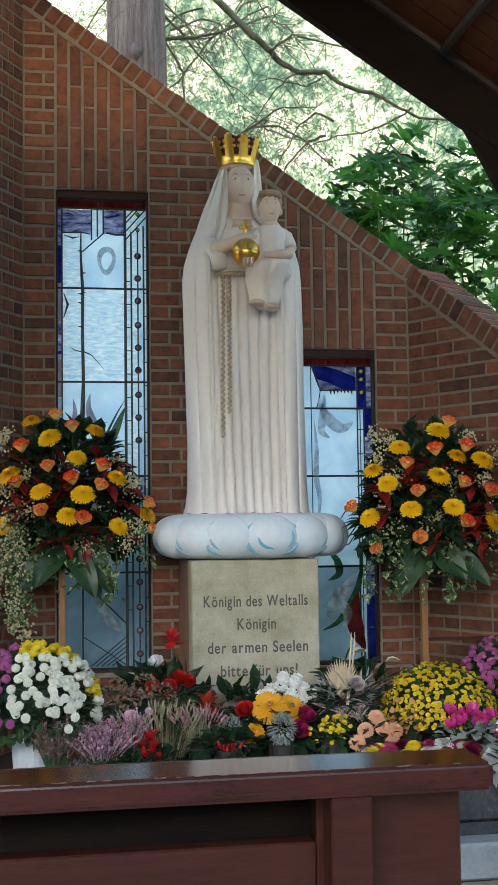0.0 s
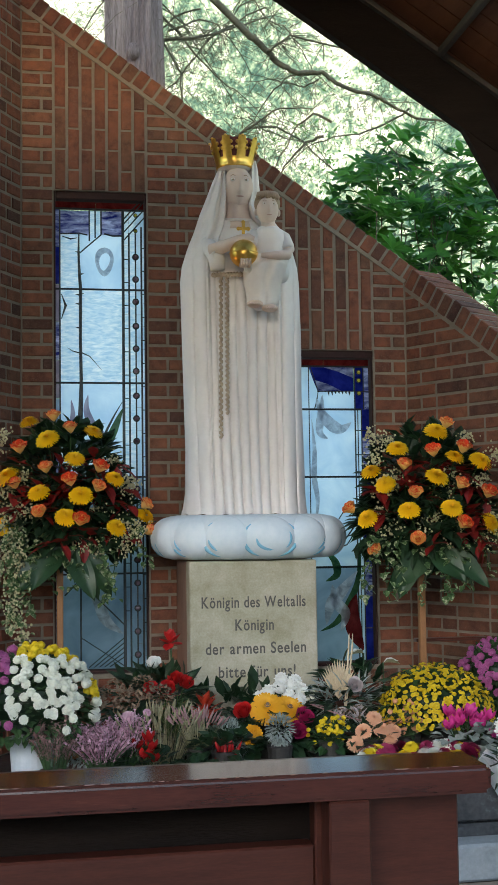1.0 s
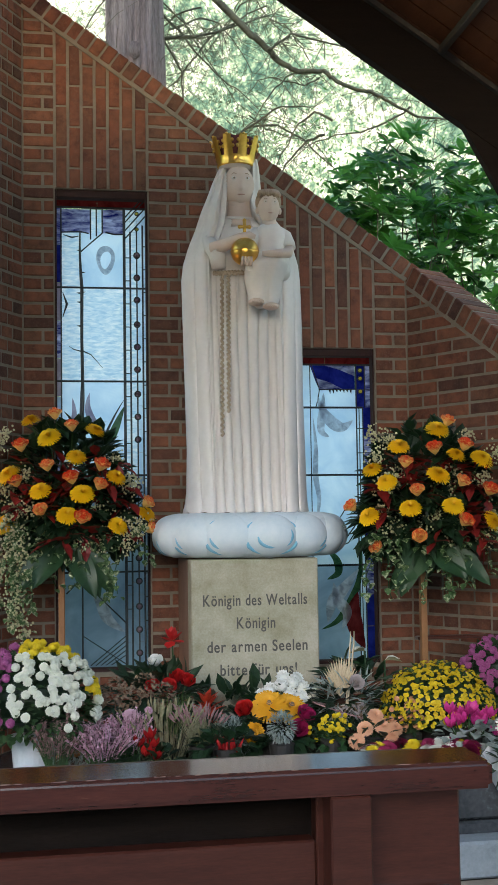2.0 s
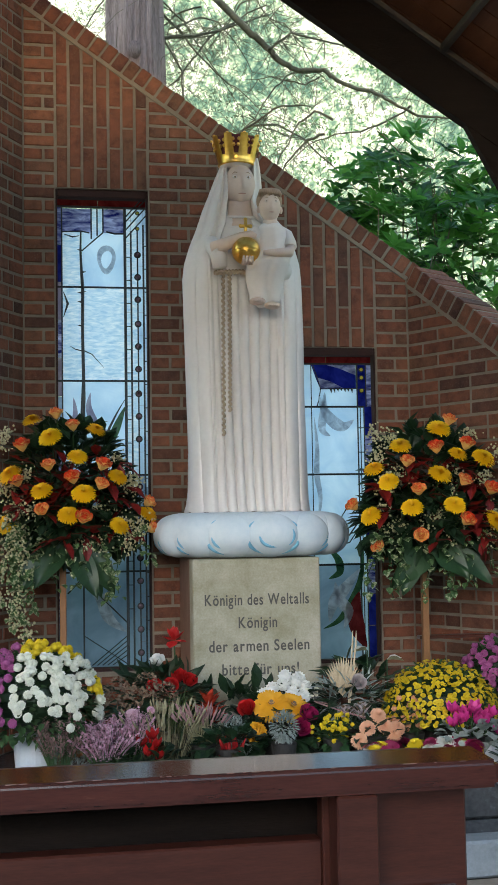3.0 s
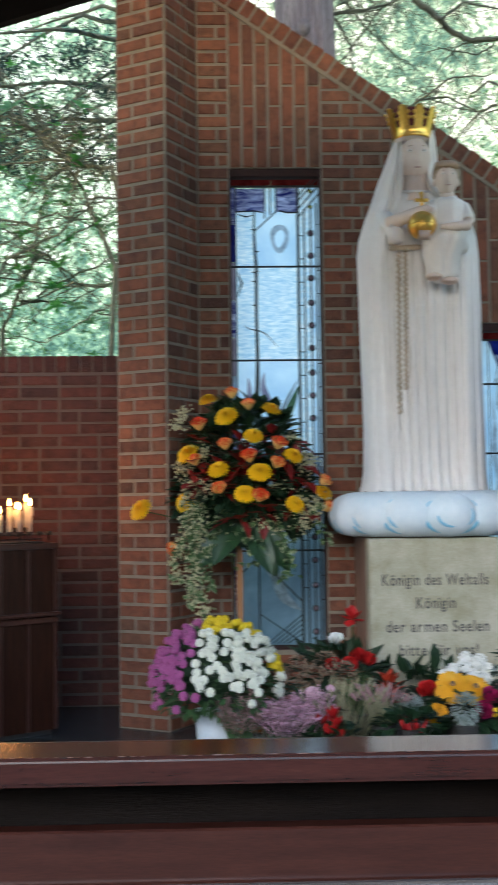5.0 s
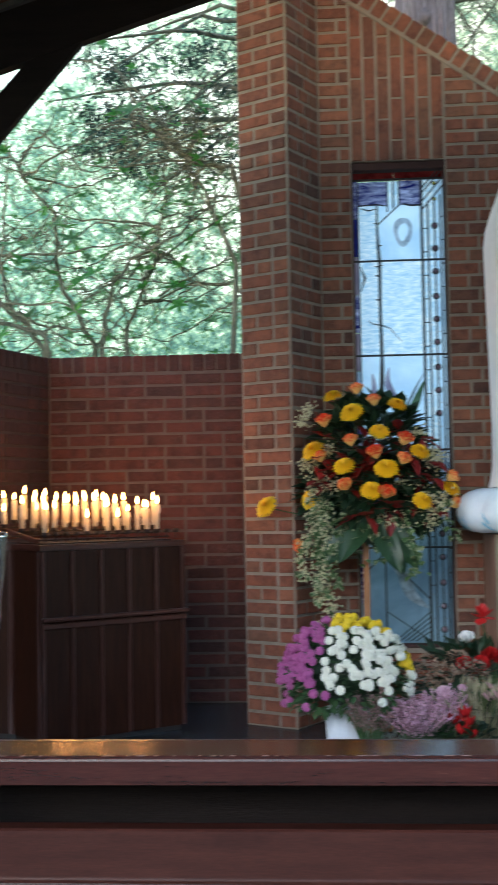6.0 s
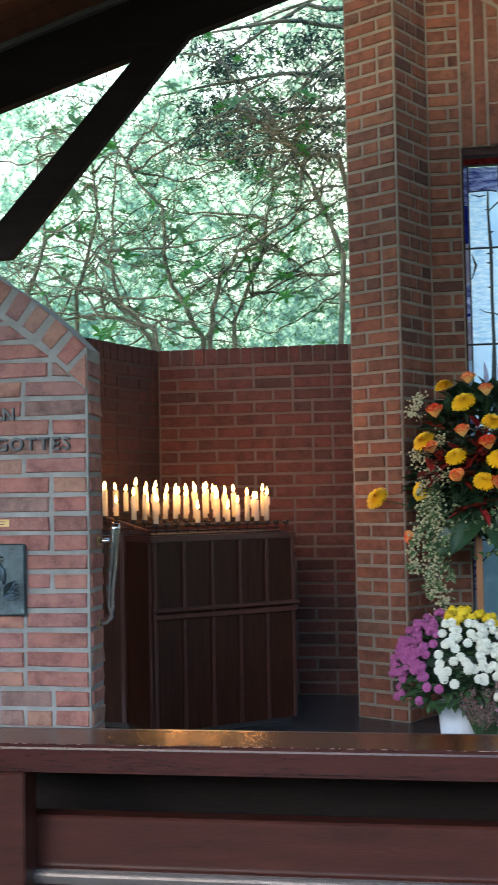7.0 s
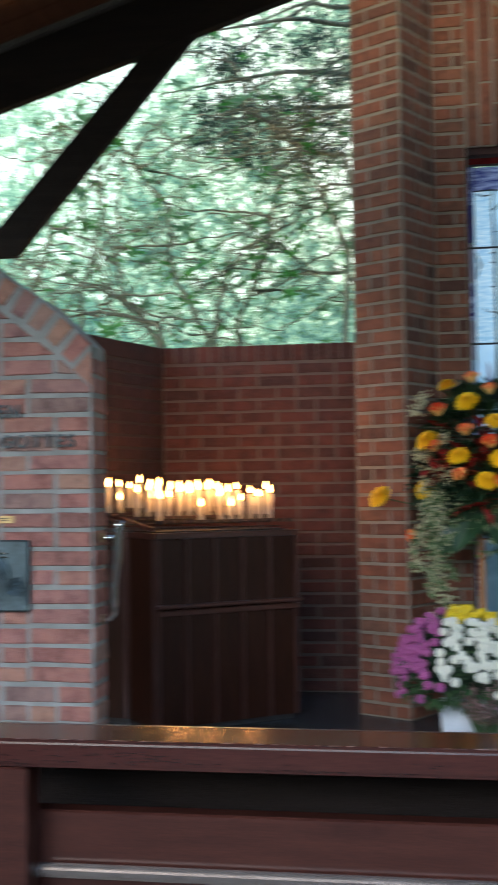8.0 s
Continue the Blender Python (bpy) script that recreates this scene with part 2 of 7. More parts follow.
LEAF_RED = surface("autumn red leaf", (0.13, 0.006, 0.008), (0.36, 0.022, 0.016), 12, 70, 0.5, 0.15, translucent=0.25)
LEAF_SILVER = surface("silver foliage", (0.2, 0.25, 0.23), (0.42, 0.47, 0.44), 20, 80, 0.8, 0.1, translucent=0.15)
GRASS = surface("dry ornamental grass", (0.2, 0.2, 0.1), (0.42, 0.38, 0.25), 20, 80, 0.8, 0.1, translucent=0.25)
GREEN_GRASS = surface("green blades", (0.05, 0.11, 0.03), (0.14, 0.22, 0.07), 20, 80, 0.6, 0.1, translucent=0.25)
STEM = surface("stand post wood", (0.2, 0.085, 0.03), (0.34, 0.16, 0.06), 6, 60, 0.6, 0.2, stretch=(6, 6, 1))
FILLER = surface("cream filler blossom", (0.46, 0.43, 0.24), (0.72, 0.68, 0.44), 30, 90, 0.8, 0.1, translucent=0.2)
YELLOW = petal_surface("golden petals", (0.82, 0.42, 0.002), (0.92, 0.6, 0.004), 0.06)
ROSE = petal_surface("orange-edged rose petals", (0.95, 0.62, 0.2), (0.82, 0.06, 0.015), 0.098, lo=0.6, hi=0.8)
MUM_YELLOW = petal_surface("yellow mum petals", (0.75, 0.55, 0.01), (0.8, 0.62, 0.02), 0.03)
MUM_LEMON = petal_surface("lemon mum petals", (0.68, 0.5, 0.008), (0.78, 0.62, 0.03), 0.02)
MUM_WHITE = petal_surface("white mum petals", (0.7, 0.72, 0.5), (0.82, 0.82, 0.76), 0.03)
MUM_MAGENTA = petal_surface("magenta mum petals", (0.29, 0.05, 0.19), (0.46, 0.13, 0.33), 0.03)
WHITE_PETAL = petal_surface("white petals", (0.8, 0.78, 0.65), (0.84, 0.84, 0.82), 0.05)
PEACH = petal_surface("peach petals", (0.7, 0.32, 0.18), (0.8, 0.5, 0.32), 0.05)
ORANGE = petal_surface("orange petals", (0.75, 0.3, 0.01), (0.8, 0.42, 0.02), 0.06)
PINK = petal_surface("cyclamen petals", (0.5, 0.02, 0.18), (0.7, 0.06, 0.33), 0.05)
RED = petal_surface("red petals", (0.3, 0.005, 0.008), (0.5, 0.015, 0.015), 0.05)
WINE = petal_surface("wine-red petals", (0.18, 0.005, 0.04), (0.34, 0.012, 0.09), 0.05)
BRACT = petal_surface("scarlet bracts", (0.55, 0.1, 0.03), (0.5, 0.05, 0.02), 0.12)
MAUVE = petal_surface("greyed mauve petals", (0.4, 0.33, 0.34), (0.55, 0.48, 0.48), 0.05)
HEATHER = surface("pink heather", (0.42, 0.18, 0.28), (0.76, 0.52, 0.62), 60, 150, 0.9, 0.1, translucent=0.2)
HEATHER_BROWN = surface("faded heather", (0.26, 0.14, 0.14), (0.48, 0.3, 0.3), 60, 150, 0.9, 0.1, translucent=0.2)
DRIED = surface("dried brown blossom", (0.14, 0.09, 0.06), (0.32, 0.23, 0.16), 30, 90, 0.9, 0.1)
PALM = surface("dried palm", (0.5, 0.4, 0.26), (0.66, 0.55, 0.4), 12, 70, 0.8, 0.1, stretch=(6, 6, 1))
POT_WHITE = surface("whitish zinc", (0.42, 0.46, 0.5), (0.6, 0.64, 0.67), 7, 60, 0.5, 0.15)
POT_DARK = surface("dark plastic", (0.015, 0.014, 0.013), (0.04, 0.036, 0.033), 10, 60, 0.5, 0.1)
WRAP = surface("frosted wrap", (0.55, 0.56, 0.6), (0.75, 0.76, 0.8), 12, 60, 0.4, 0.3, translucent=0.3)
BARK = surface("redwood bark", (0.13, 0.09, 0.085), (0.7, 0.58, 0.54), 3, 30, 0.95, 1.0, stretch=(5, 5, 0.6), dist=0.05)
TWIG = surface("mossy branch", (0.07, 0.068, 0.045), (0.27, 0.26, 0.17), 8, 40, 0.9, 0.5)
RHODO = surface("rhododendron leaf", (0.035, 0.18, 0.035), (0.17, 0.46, 0.08), 3, 20, 0.3, 0.1, translucent=0.55)
RHODO_OLD = surface("old rhododendron leaf", (0.012, 0.07, 0.018), (0.06, 0.2, 0.045), 3, 20, 0.28, 0.1, translucent=0.35)
THICKET = surface("thicket leaf", (0.08, 0.2, 0.09), (0.24, 0.42, 0.18), 1.2, 20, 0.4, 0.1, translucent=0.55, wear=(0.4, 0.46, 0.16), wear_at=0.66)
CONIFER = surface("conifer spray", (0.1, 0.15, 0.09), (0.26, 0.33, 0.17), 1.0, 20, 0.8, 0.1, translucent=0.4)
CONIFER_DARK = surface("dark conifer", (0.02, 0.045, 0.035), (0.06, 0.1, 0.07), 1.5, 20, 0.8, 0.1, translucent=0.25)


# ---- mesh helpers ----
class Geo:
    """Collects vertices and faces for one mesh."""

    def __init__(self):
        self.v, self.f, self.m, self.slots = [], [], [], []

    def slot(self, mat):
        if mat not in self.slots:
            self.slots.append(mat)
        return self.slots.index(mat)

    def add(self, verts, faces, mat, m=None):
        k, s = len(self.v), self.slot(mat)
        self.v.extend(tuple(m @ Vector(p)) if m is not None else tuple(p) for p in verts)
        self.f.extend(tuple(k + i for i in f) for f in faces)
        self.m.extend([s] * len(faces))

    def box(self, x0, x1, y0, y1, z0, z1, mat, m=None, bev=0.004, seg=1):
        """A box with chamfered edges."""
        b = min(bev, (x1 - x0) / 3, (y1 - y0) / 3, (z1 - z0) / 3)
        bm = bmesh.new()
        bmesh.ops.create_cube(bm, size=1, matrix=Matrix.Translation(((x0 + x1) / 2, (y0 + y1) / 2, (z0 + z1) / 2)) @ Matrix.Diagonal((x1 - x0, y1 - y0, z1 - z0, 1)))
        if b > 0.0004:
            bmesh.ops.bevel(bm, geom=list(bm.edges), offset=b, segments=seg, affect="EDGES")
        bm.verts.index_update()
        self.add([v.co.copy() for v in bm.verts], [[v.index for v in f.verts] for f in bm.faces], mat, m)
        bm.free()

    def prism(self, poly, y0, y1, mat, m=None):
        """A polygon in x and z, pushed from y0 to y1."""
        n = len(poly)
        vs = [(u, y0, w) for u, w in poly] + [(u, y1, w) for u, w in poly]
        fs = [tuple(range(n)), tuple(range(2 * n - 1, n - 1, -1))] + [(i, i + n, (i + 1) % n + n, (i + 1) % n) for i in range(n)]
        self.add(vs, fs, mat, m)

    def tube(self, pts, radii, mat, sides=6, cap=True):
        pts = [Vector(p) for p in pts]
        if not hasattr(radii, "__len__"):
            radii = [radii] * len(pts)
        vs, fs = [], []
        ref = Vector((0.31, 0.17, 0.93))
        for i, p in enumerate(pts):
            t = (pts[min(i + 1, len(pts) - 1)] - pts[max(i - 1, 0)]).normalized()
            a = t.cross(ref)
            a = (a if a.length > 0.05 else t.cross(Vector((1, 0, 0)))).normalized()
            b = t.cross(a)
            vs += [p + (a * math.cos(q) + b * math.sin(q)) * radii[i] for q in (2 * math.pi * j / sides for j in range(sides))]
        for i in range(len(pts) - 1):
            for j in range(sides):
                k = (j + 1) % sides
                fs.append((i * sides + j, i * sides + k, (i + 1) * sides + k, (i + 1) * sides + j))
        if cap:
            fs += [tuple(range(sides))[::-1], tuple(range((len(pts) - 1) * sides, len(pts) * sides))]
        self.add(vs, fs, mat)

    def ball(self, c, r, mat, seg=10, rings=6, m=None):
        """An ellipsoid; r is a number or three."""
        r = r if hasattr(r, "__len__") else (r, r, r)
        vs = [(c[0], c[1], c[2] - r[2])]
        for i in range(1, rings):
            p = math.pi * i / rings - math.pi / 2
            vs += [(c[0] + r[0] * math.cos(p) * math.cos(q), c[1] + r[1] * math.cos(p) * math.sin(q), c[2] + r[2] * math.sin(p)) for q in (2 * math.pi * j / seg for j in range(seg))]
        vs.append((c[0], c[1], c[2] + r[2]))
        fs = [(0, 1 + (j + 1) % seg, 1 + j) for j in range(seg)]
        for i in range(rings - 2):
            o = 1 + i * seg
            fs += [(o + j, o + (j + 1) % seg, o + seg + (j + 1) % seg, o + seg + j) for j in range(seg)]
        o, e = 1 + (rings - 2) * seg, len(vs) - 1
        fs += [(o + j, o + (j + 1) % seg, e) for j in range(seg)]
        self.add(vs, fs, mat, m)

    def lathe(self, profile, mat, seg=20, m=None):
        """Turned about z from (radius, height) pairs."""
        vs = [(r * math.cos(2 * math.pi * j / seg), r * math.sin(2 * math.pi * j / seg), z) for r, z in profile for j in range(seg)]
        fs = [(i * seg + j, i * seg + (j + 1) % seg, (i + 1) * seg + (j + 1) % seg, (i + 1) * seg + j) for i in range(len(profile) - 1) for j in range(seg)]
        fs += [tuple(range(seg))[::-1], tuple(range((len(profile) - 1) * seg, len(profile) * seg))]
        self.add(vs, fs, mat, m)

    def leaf(self, base, way, length, width, mat, up=(0, 0, 1), droop=0.2, fold=0.15):
        """A pointed leaf, folded along its rib and drooping to its tip."""
        base, way = Vector(base), Vector(way).normalized()
        side = way.cross(Vector(up))
        side = (side if side.length > 0.05 else way.cross(Vector((1, 0.3, 0)))).normalized()
        nrm = side.cross(way)
        vs = [base]
        for s, w in ((0.3, 0.85), (0.62, 0.9)):
            c = base + way * (length * s) - nrm * (droop * length * s * s)
            vs += [c + side * (width / 2 * w) + nrm * (fold * width), c, c - side * (width / 2 * w) + nrm * (fold * width)]
        vs.append(base + way * length - nrm * (droop * length))
        self.add(vs, [(0, 1, 2), (0, 2, 3), (1, 4, 5, 2), (2, 5, 6, 3), (4, 7, 5), (5, 7, 6)], mat)

    def broad(self, base, way, length, width, mat, up=(0, 0, 1), droop=0.3, fold=0.12):
        """A broad heart-shaped leaf with a wavy rim, dished along its rib."""
        base, way = Vector(base), Vector(way).normalized()
        side = way.cross(Vector(up))
        side = (side if side.length > 0.05 else way.cross(Vector((1, 0.3, 0)))).normalized()
        nrm = side.cross(way)
        n, k, vs = 11, 7, []
        ph = rnd(0, 6)
        for i in range(n):
            s = i / (n - 1)
            w = width / 2 * (math.sin(math.pi * s ** 0.72) ** 0.75 if 0 < i < n - 1 else 0.02)
            c = base + way * (length * s) - nrm * (droop * length * s * s)
            for j in range(k):
                e = 2 * j / (k - 1) - 1
                vs.append(c + side * (w * e) + nrm * (fold * width * abs(e) + 0.03 * width * abs(e) * math.sin(9 * s + ph + 2 * e)))
        self.add(vs, [(i * k + j, i * k + j + 1, (i + 1) * k + j + 1, (i + 1) * k + j) for i in range(n - 1) for j in range(k - 1)], mat)

    def mesh(self, name, smooth=False, weld=False):
        me = bpy.data.meshes.new(name)
        if weld:
            spots = {}
            to = [spots.setdefault(tuple(round(c, 5) for c in p), len(spots)) for p in self.v]
            self.f = [tuple(dict.fromkeys(to[i] for i in f)) for f in self.f]
            keep = [k for k, f in enumerate(self.f) if len(f) > 2]
            self.v, self.f, self.m = list(spots), [self.f[k] for k in keep], [self.m[k] for k in keep]
        me.from_pydata([tuple(p) for p in self.v], [], self.f)
        for s in self.slots:
            me.materials.append(s)
        me.polygons.foreach_set("material_index", self.m)
        if smooth:
            me.polygons.foreach_set("use_smooth", [True] * len(me.polygons))
        me.update()
        return me


def part(name, geo, parent=None, label="", smooth=False, m=None):
    """Links a Geo, or a mesh made before, as one object under its thing or part."""
    ob = new(name, geo.mesh(name, smooth) if isinstance(geo, Geo) else geo)
    ob.parent = parent
    if m is not None:
        ob.matrix_basis = m
    return tagged(ob, label=label)


def thing(name, label, category, at=(0, 0, 0), group="", kind=""):
    ob = new(name)
    ob.empty_display_size = 0.1
    ob.location = at
    return tagged(ob, label, category, group, kind)


def structure(name, geo, label="", smooth=False, m=None):
    ob = part(name, geo, None, label, smooth, m)
    return tagged(ob, kind="structure")


def rnd(a, b):
    return random.uniform(a, b)


def lettering(name, text, size, mat, parent, m, depth=0.004, bold=0.0):
    """Raised words as one mesh, with the built-in font; m places their left end on the base line."""
    cu = bpy.data.curves.new(name, "FONT")
    cu.body, cu.size, cu.extrude, cu.offset = text, size, depth, bold
    tmp = bpy.data.objects.new(name, cu)
    scene.collection.objects.link(tmp)
    me = bpy.data.meshes.new_from_object(tmp.evaluated_get(bpy.context.evaluated_depsgraph_get()))
    bpy.data.objects.remove(tmp)
    me.materials.clear()
    me.materials.append(mat)
    ob = new(name, me)
    ob.parent = parent
    ob.matrix_basis = m
    return ob


# ---- ground and floors ----
g = Geo()
g.box(-60, 60, -20, 90, -0.3, -0.02, EARTH, bev=0)
structure("ground", g, "dark forest floor with fallen leaves")
g = Geo()
g.box(-4, 4.5, -5, 4.58, -0.05, 0.0, PAVING, bev=0)
structure("pavement", g, "grey paving in front of the shrine")
floor = Geo()
floor.box(-2.6, 3.4, 4.72, 7.6, 0.0, 0.195, SLATE, bev=0.01)
structure("floor", floor, "dark slate floor of the shrine")
g = Geo()
for i in range(6):
    g.box(-2.6 + i, -1.606 + i, 4.58, 4.715, 0.0, 0.15, KERB, bev=0.012)
structure("kerb", g, "blue-grey limestone kerb step")
g = Geo()
g.box(0.35, 3.2, 4.74, 5.95, 0.197, 0.36, SLATE, bev=0.01)
structure("plinth", g, "low dark slate plinth for the flowers")

# ---- walls: mortar cores, the bricks are laid on at the end of the file ----
WALL_Y, GABLE = 6.82, math.tan(radians(34.6))


def gable_z(x):
    """Underside of the sloping coping on the rear wall."""
    return 4.405 - GABLE * x


def wall_core(name, poly, thick, m, mortar, label):
    g = Geo()
    g.prism(poly, 0.0, thick, mortar)
    return structure(name, g, label, m=m)


AT_REAR = pose(0, WALL_Y, 0)
X0, X1, X2, X3, X4, X5 = -0.19, 0.0, 0.548, 1.385, 1.931, 2.14
W1_TOP, W2_TOP, W_BOT = 3.443, 2.505, 0.6
RED_WALL = "red-brown brick wall with grey mortar joints"
rear_1 = wall_core("wall_rear_1", [(X0, 0.195), (X1, 0.195), (X1, gable_z(X1)), (X0, gable_z(X0))], 0.24, AT_REAR, MORTAR, RED_WALL)
rear_2 = wall_core("wall_rear_2", [(X2, 0.195), (X3, 0.195), (X3, gable_z(X3)), (X2, gable_z(X2))], 0.24, AT_REAR, MORTAR, RED_WALL)
rear_3 = wall_core("wall_rear_3", [(X4, 0.195), (X5, 0.195), (X5, gable_z(X5)), (X4, gable_z(X4))], 0.24, AT_REAR, MORTAR, RED_WALL)
over_1 = wall_core("wall_over_window_1", [(X1, W1_TOP), (X2, W1_TOP), (X2, gable_z(X2)), (X1, gable_z(X1))], 0.24, AT_REAR, MORTAR, "red-brown wall of upright bricks over a window")
over_2 = wall_core("wall_over_window_2", [(X3, W2_TOP), (X4, W2_TOP), (X4, gable_z(X4)), (X3, gable_z(X3))], 0.24, AT_REAR, MORTAR, "red-brown wall of upright bricks over a window")
under_1 = wall_core("wall_under_window_1", [(X1, 0.195), (X2, 0.195), (X2, W_BOT), (X1, W_BOT)], 0.24, AT_REAR, MORTAR, RED_WALL)
under_2 = wall_core("wall_under_window_2", [(X3, 0.195), (X4, 0.195), (X4, W_BOT), (X3, W_BOT)], 0.24, AT_REAR, MORTAR, RED_WALL)
# left wing, its broad end, and the right wing with its falling coping
AT_LEFT = pose(-0.363, 6.525, 0, 0, 0, 60)
AT_END = pose(-0.657, 6.695, 0, 0, 0, -30)
AT_RIGHT = pose(X5, WALL_Y, 0, 0, 0, -60)
left_wing = wall_core("wall_left_wing", [(0, 0.195), (0.42, 0.195), (0.42, 4.95), (0, 4.95)], 0.3, AT_LEFT, MORTAR, RED_WALL)
left_end = wall_core("wall_left_end", [(0.004, 0.195), (0.336, 0.195), (0.336, 4.95), (0.004, 4.95)], 0.3, AT_END, MORTAR, RED_WALL)
R_FALL = 0.745


def right_z(u):
    return 2.895 - R_FALL * u


right_wing = wall_core("wall_right_wing", [(0, 0.195), (1.3, 0.195), (1.3, right_z(1.3)), (0, right_z(0))], 0.24, AT_RIGHT, MORTAR, RED_WALL)
# niche behind the candles
AT_NICHE = pose(-1.96, 7.4, 0)
AT_RETURN = pose(-2.56, 5.63, 0, 0, 0, 71.3)
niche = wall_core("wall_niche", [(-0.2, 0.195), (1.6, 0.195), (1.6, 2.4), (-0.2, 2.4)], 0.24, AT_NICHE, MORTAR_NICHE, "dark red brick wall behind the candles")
niche_side = wall_core("wall_niche_side", [(0, 0.195), (1.865, 0.195), (1.865, 2.4), (0, 2.4)], 0.24, AT_RETURN, MORTAR_SHADE, "dark brick return wall beside the candles, shade in its colour")
# near pier with the sloping shoulder
AT_PIER = pose(-2.75, 4.55, 0)
PIER_R = 2.75 - 1.552
SHOULDER = [(PIER_R, 2.058), (PIER_R - 0.1, 2.158), (PIER_R - 0.21, 2.25), (PIER_R - 0.37, 2.357), (PIER_R - 0.47, 2.437), (PIER_R - 0.7, 2.49), (0, 2.49)]
pier = wall_core("wall_pier", [(0, 0), (PIER_R, 0)] + SHOULDER, 0.175, AT_PIER, MORTAR_PALE, "weathered pink-red brick pier with pale mortar")
g = Geo()
g.prism([(2.12, 0), (2.8, 0), (2.8, 2.5), (2.12, 2.5)], 4.55, 4.73, MORTAR_PALE)
structure("wall_pier_right", g, "brick pier carrying the roof")
# unseen plain walls, added to close the shelter round the camera
g = Geo()
g.box(-3.4, -3.2, -4, 3.2, 0, 0.9, MORTAR, bev=0)
structure("wall_west", g)
g = Geo()
g.box(3.2, 3.4, -4, 3.2, 0, 0.9, MORTAR, bev=0)
structure("wall_east", g)
g = Geo()
g.box(-3.4, 3.4, -4.2, -4.0, 0, 0.9, MORTAR, bev=0)
structure("wall_south", g)

# unseen dark ring behind the camera, added to hold back low sky light
SCREEN_GREEN = surface("dark green screen", (0.008, 0.02, 0.008), (0.05, 0.085, 0.03), 0.5, 4, 0.9, 0.5)
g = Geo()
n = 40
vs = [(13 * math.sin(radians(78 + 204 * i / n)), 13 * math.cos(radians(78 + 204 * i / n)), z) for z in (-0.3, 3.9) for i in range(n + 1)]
g.add(vs, [(i, i + 1, n + 2 + i, n + 1 + i) for i in range(n)], SCREEN_GREEN)
structure("backdrop_shade", g, "unseen dark ring behind the camera, added to block low sky light")

# ---- roof ----
APEX = (0.61, 3.858)


def soffit(x):
    """Lower edge of the roof beams."""
    return APEX[1] - 0.307 * (APEX[0] - x) if x < APEX[0] else APEX[1] - 0.656 * (x - APEX[0])


for side, xs in (("left", -3.4), ("right", 3.2)):
    g = Geo()
    a, b = sorted((xs, APEX[0]))
    g.prism([(a, soffit(a)), (b, soffit(b)), (b, soffit(b) + 0.26), (a, soffit(a) + 0.26)], 4.6, 4.65, TIMBER)
    structure("roof_beam", g, "black-stained timber and recess shade roof beam")
    g = Geo()
    n = 34
    for i in range(n):
        y0, y1 = 0.6 + i * 4.2 / n, 0.6 + (i + 1) * 4.2 / n - 0.006
        g.prism([(a, soffit(a) + 0.262), (b, soffit(b) + 0.262), (b, soffit(b) + 0.29), (a, soffit(a) + 0.29)], y0, y1, BOARDS)
    g.prism([(a, soffit(a) + 0.292), (b, soffit(b) + 0.292), (b, soffit(b) + 0.33), (a, soffit(a) + 0.33)], 0.6, 4.8, TIMBER)
    structure("roof", g, "brown boarded roof underside")
    g = Geo()
    g.prism([(a, soffit(a) + 0.235), (b, soffit(b) + 0.235), (b, soffit(b) + 0.26), (a, soffit(a) + 0.26)], 4.57, 4.597, BATTEN)
    structure("trim_batten", g, "thin grey batten along the roof beam")
g = Geo()
z = soffit(1.62) + 0.262
g.box(1.60, 1.63, 1.2, 4.565, z - 0.035, z - 0.002, BATTEN)
g.box(-2.02, -1.99, 1.2, 4.565, soffit(-2) + 0.225, soffit(-2) + 0.255, BATTEN)
structure("trim_purlin", g, "thin grey battens under the roof boards")
g = Geo()
g.prism([(-2.082, 2.45), (-1.892, 2.45), (-1.09, 3.36), (-1.3, 3.31)], 4.606, 4.646, TIMBER)
structure("roof_brace", g, "black-stained diagonal timber brace")
g = Geo()
g.prism([(1.705, 3.16), (2.15, 2.35), (2.32, 2.35), (1.9, 3.03)], 4.606, 4.646, TIMBER)
structure("roof_brace", g, "black-stained diagonal timber brace")

# ---- leaded windows ----
GLASS_Y = WALL_Y + 0.085


def pane(parent, poly, mat, y=0.0, thick=0.004):
    """A flat piece of glass; the polygon is in metres from the window's lower left corner."""
    g = Geo()
    g.prism(poly, y, y + thick, mat)
    ob = part("pane", g, parent)
    ob.visible_shadow = False
    return ob


def cames(parent, lines, name="lead_came"):
    """Lead bars along lines of (points, width)."""
    for pts, w in lines:
        g = Geo()
        g.tube([(u, -0.004, v) for u, v in pts], w / 2, LEAD, sides=6)
        part(name, g, parent)


def jewel(parent, u, v, mat, r=0.021):
    g = Geo()
    g.lathe([(r, 0.0), (r, 0.004), (r * 0.75, 0.006)], LEAD, 12, Matrix.Rotation(radians(90), 4, "X"))
    g.ball((0, -0.006, 0), (r * 0.66, 0.008, r * 0.66), mat, 10, 6)
    part("jewel", g, parent, m=pose(u, -0.003, v))


def window_frame(parent, w, h, d=0.085):
    for n, (a, b, c, e) in (("jamb", (0, 0.011, 0, h)), ("jamb", (w - 0.011, w, 0, h)), ("head", (0.012, w - 0.012, h - 0.045, h)), ("sill", (0.012, w - 0.012, 0, 0.02))):
        g = Geo()
        g.box(a, b, -d + 0.02, 0.03, c, e, RED_FRAME, bev=0.002)
        part(n, g, parent)


def rect(a, b, c, d):
    return [(a, c), (b, c), (b, d), (a, d)]


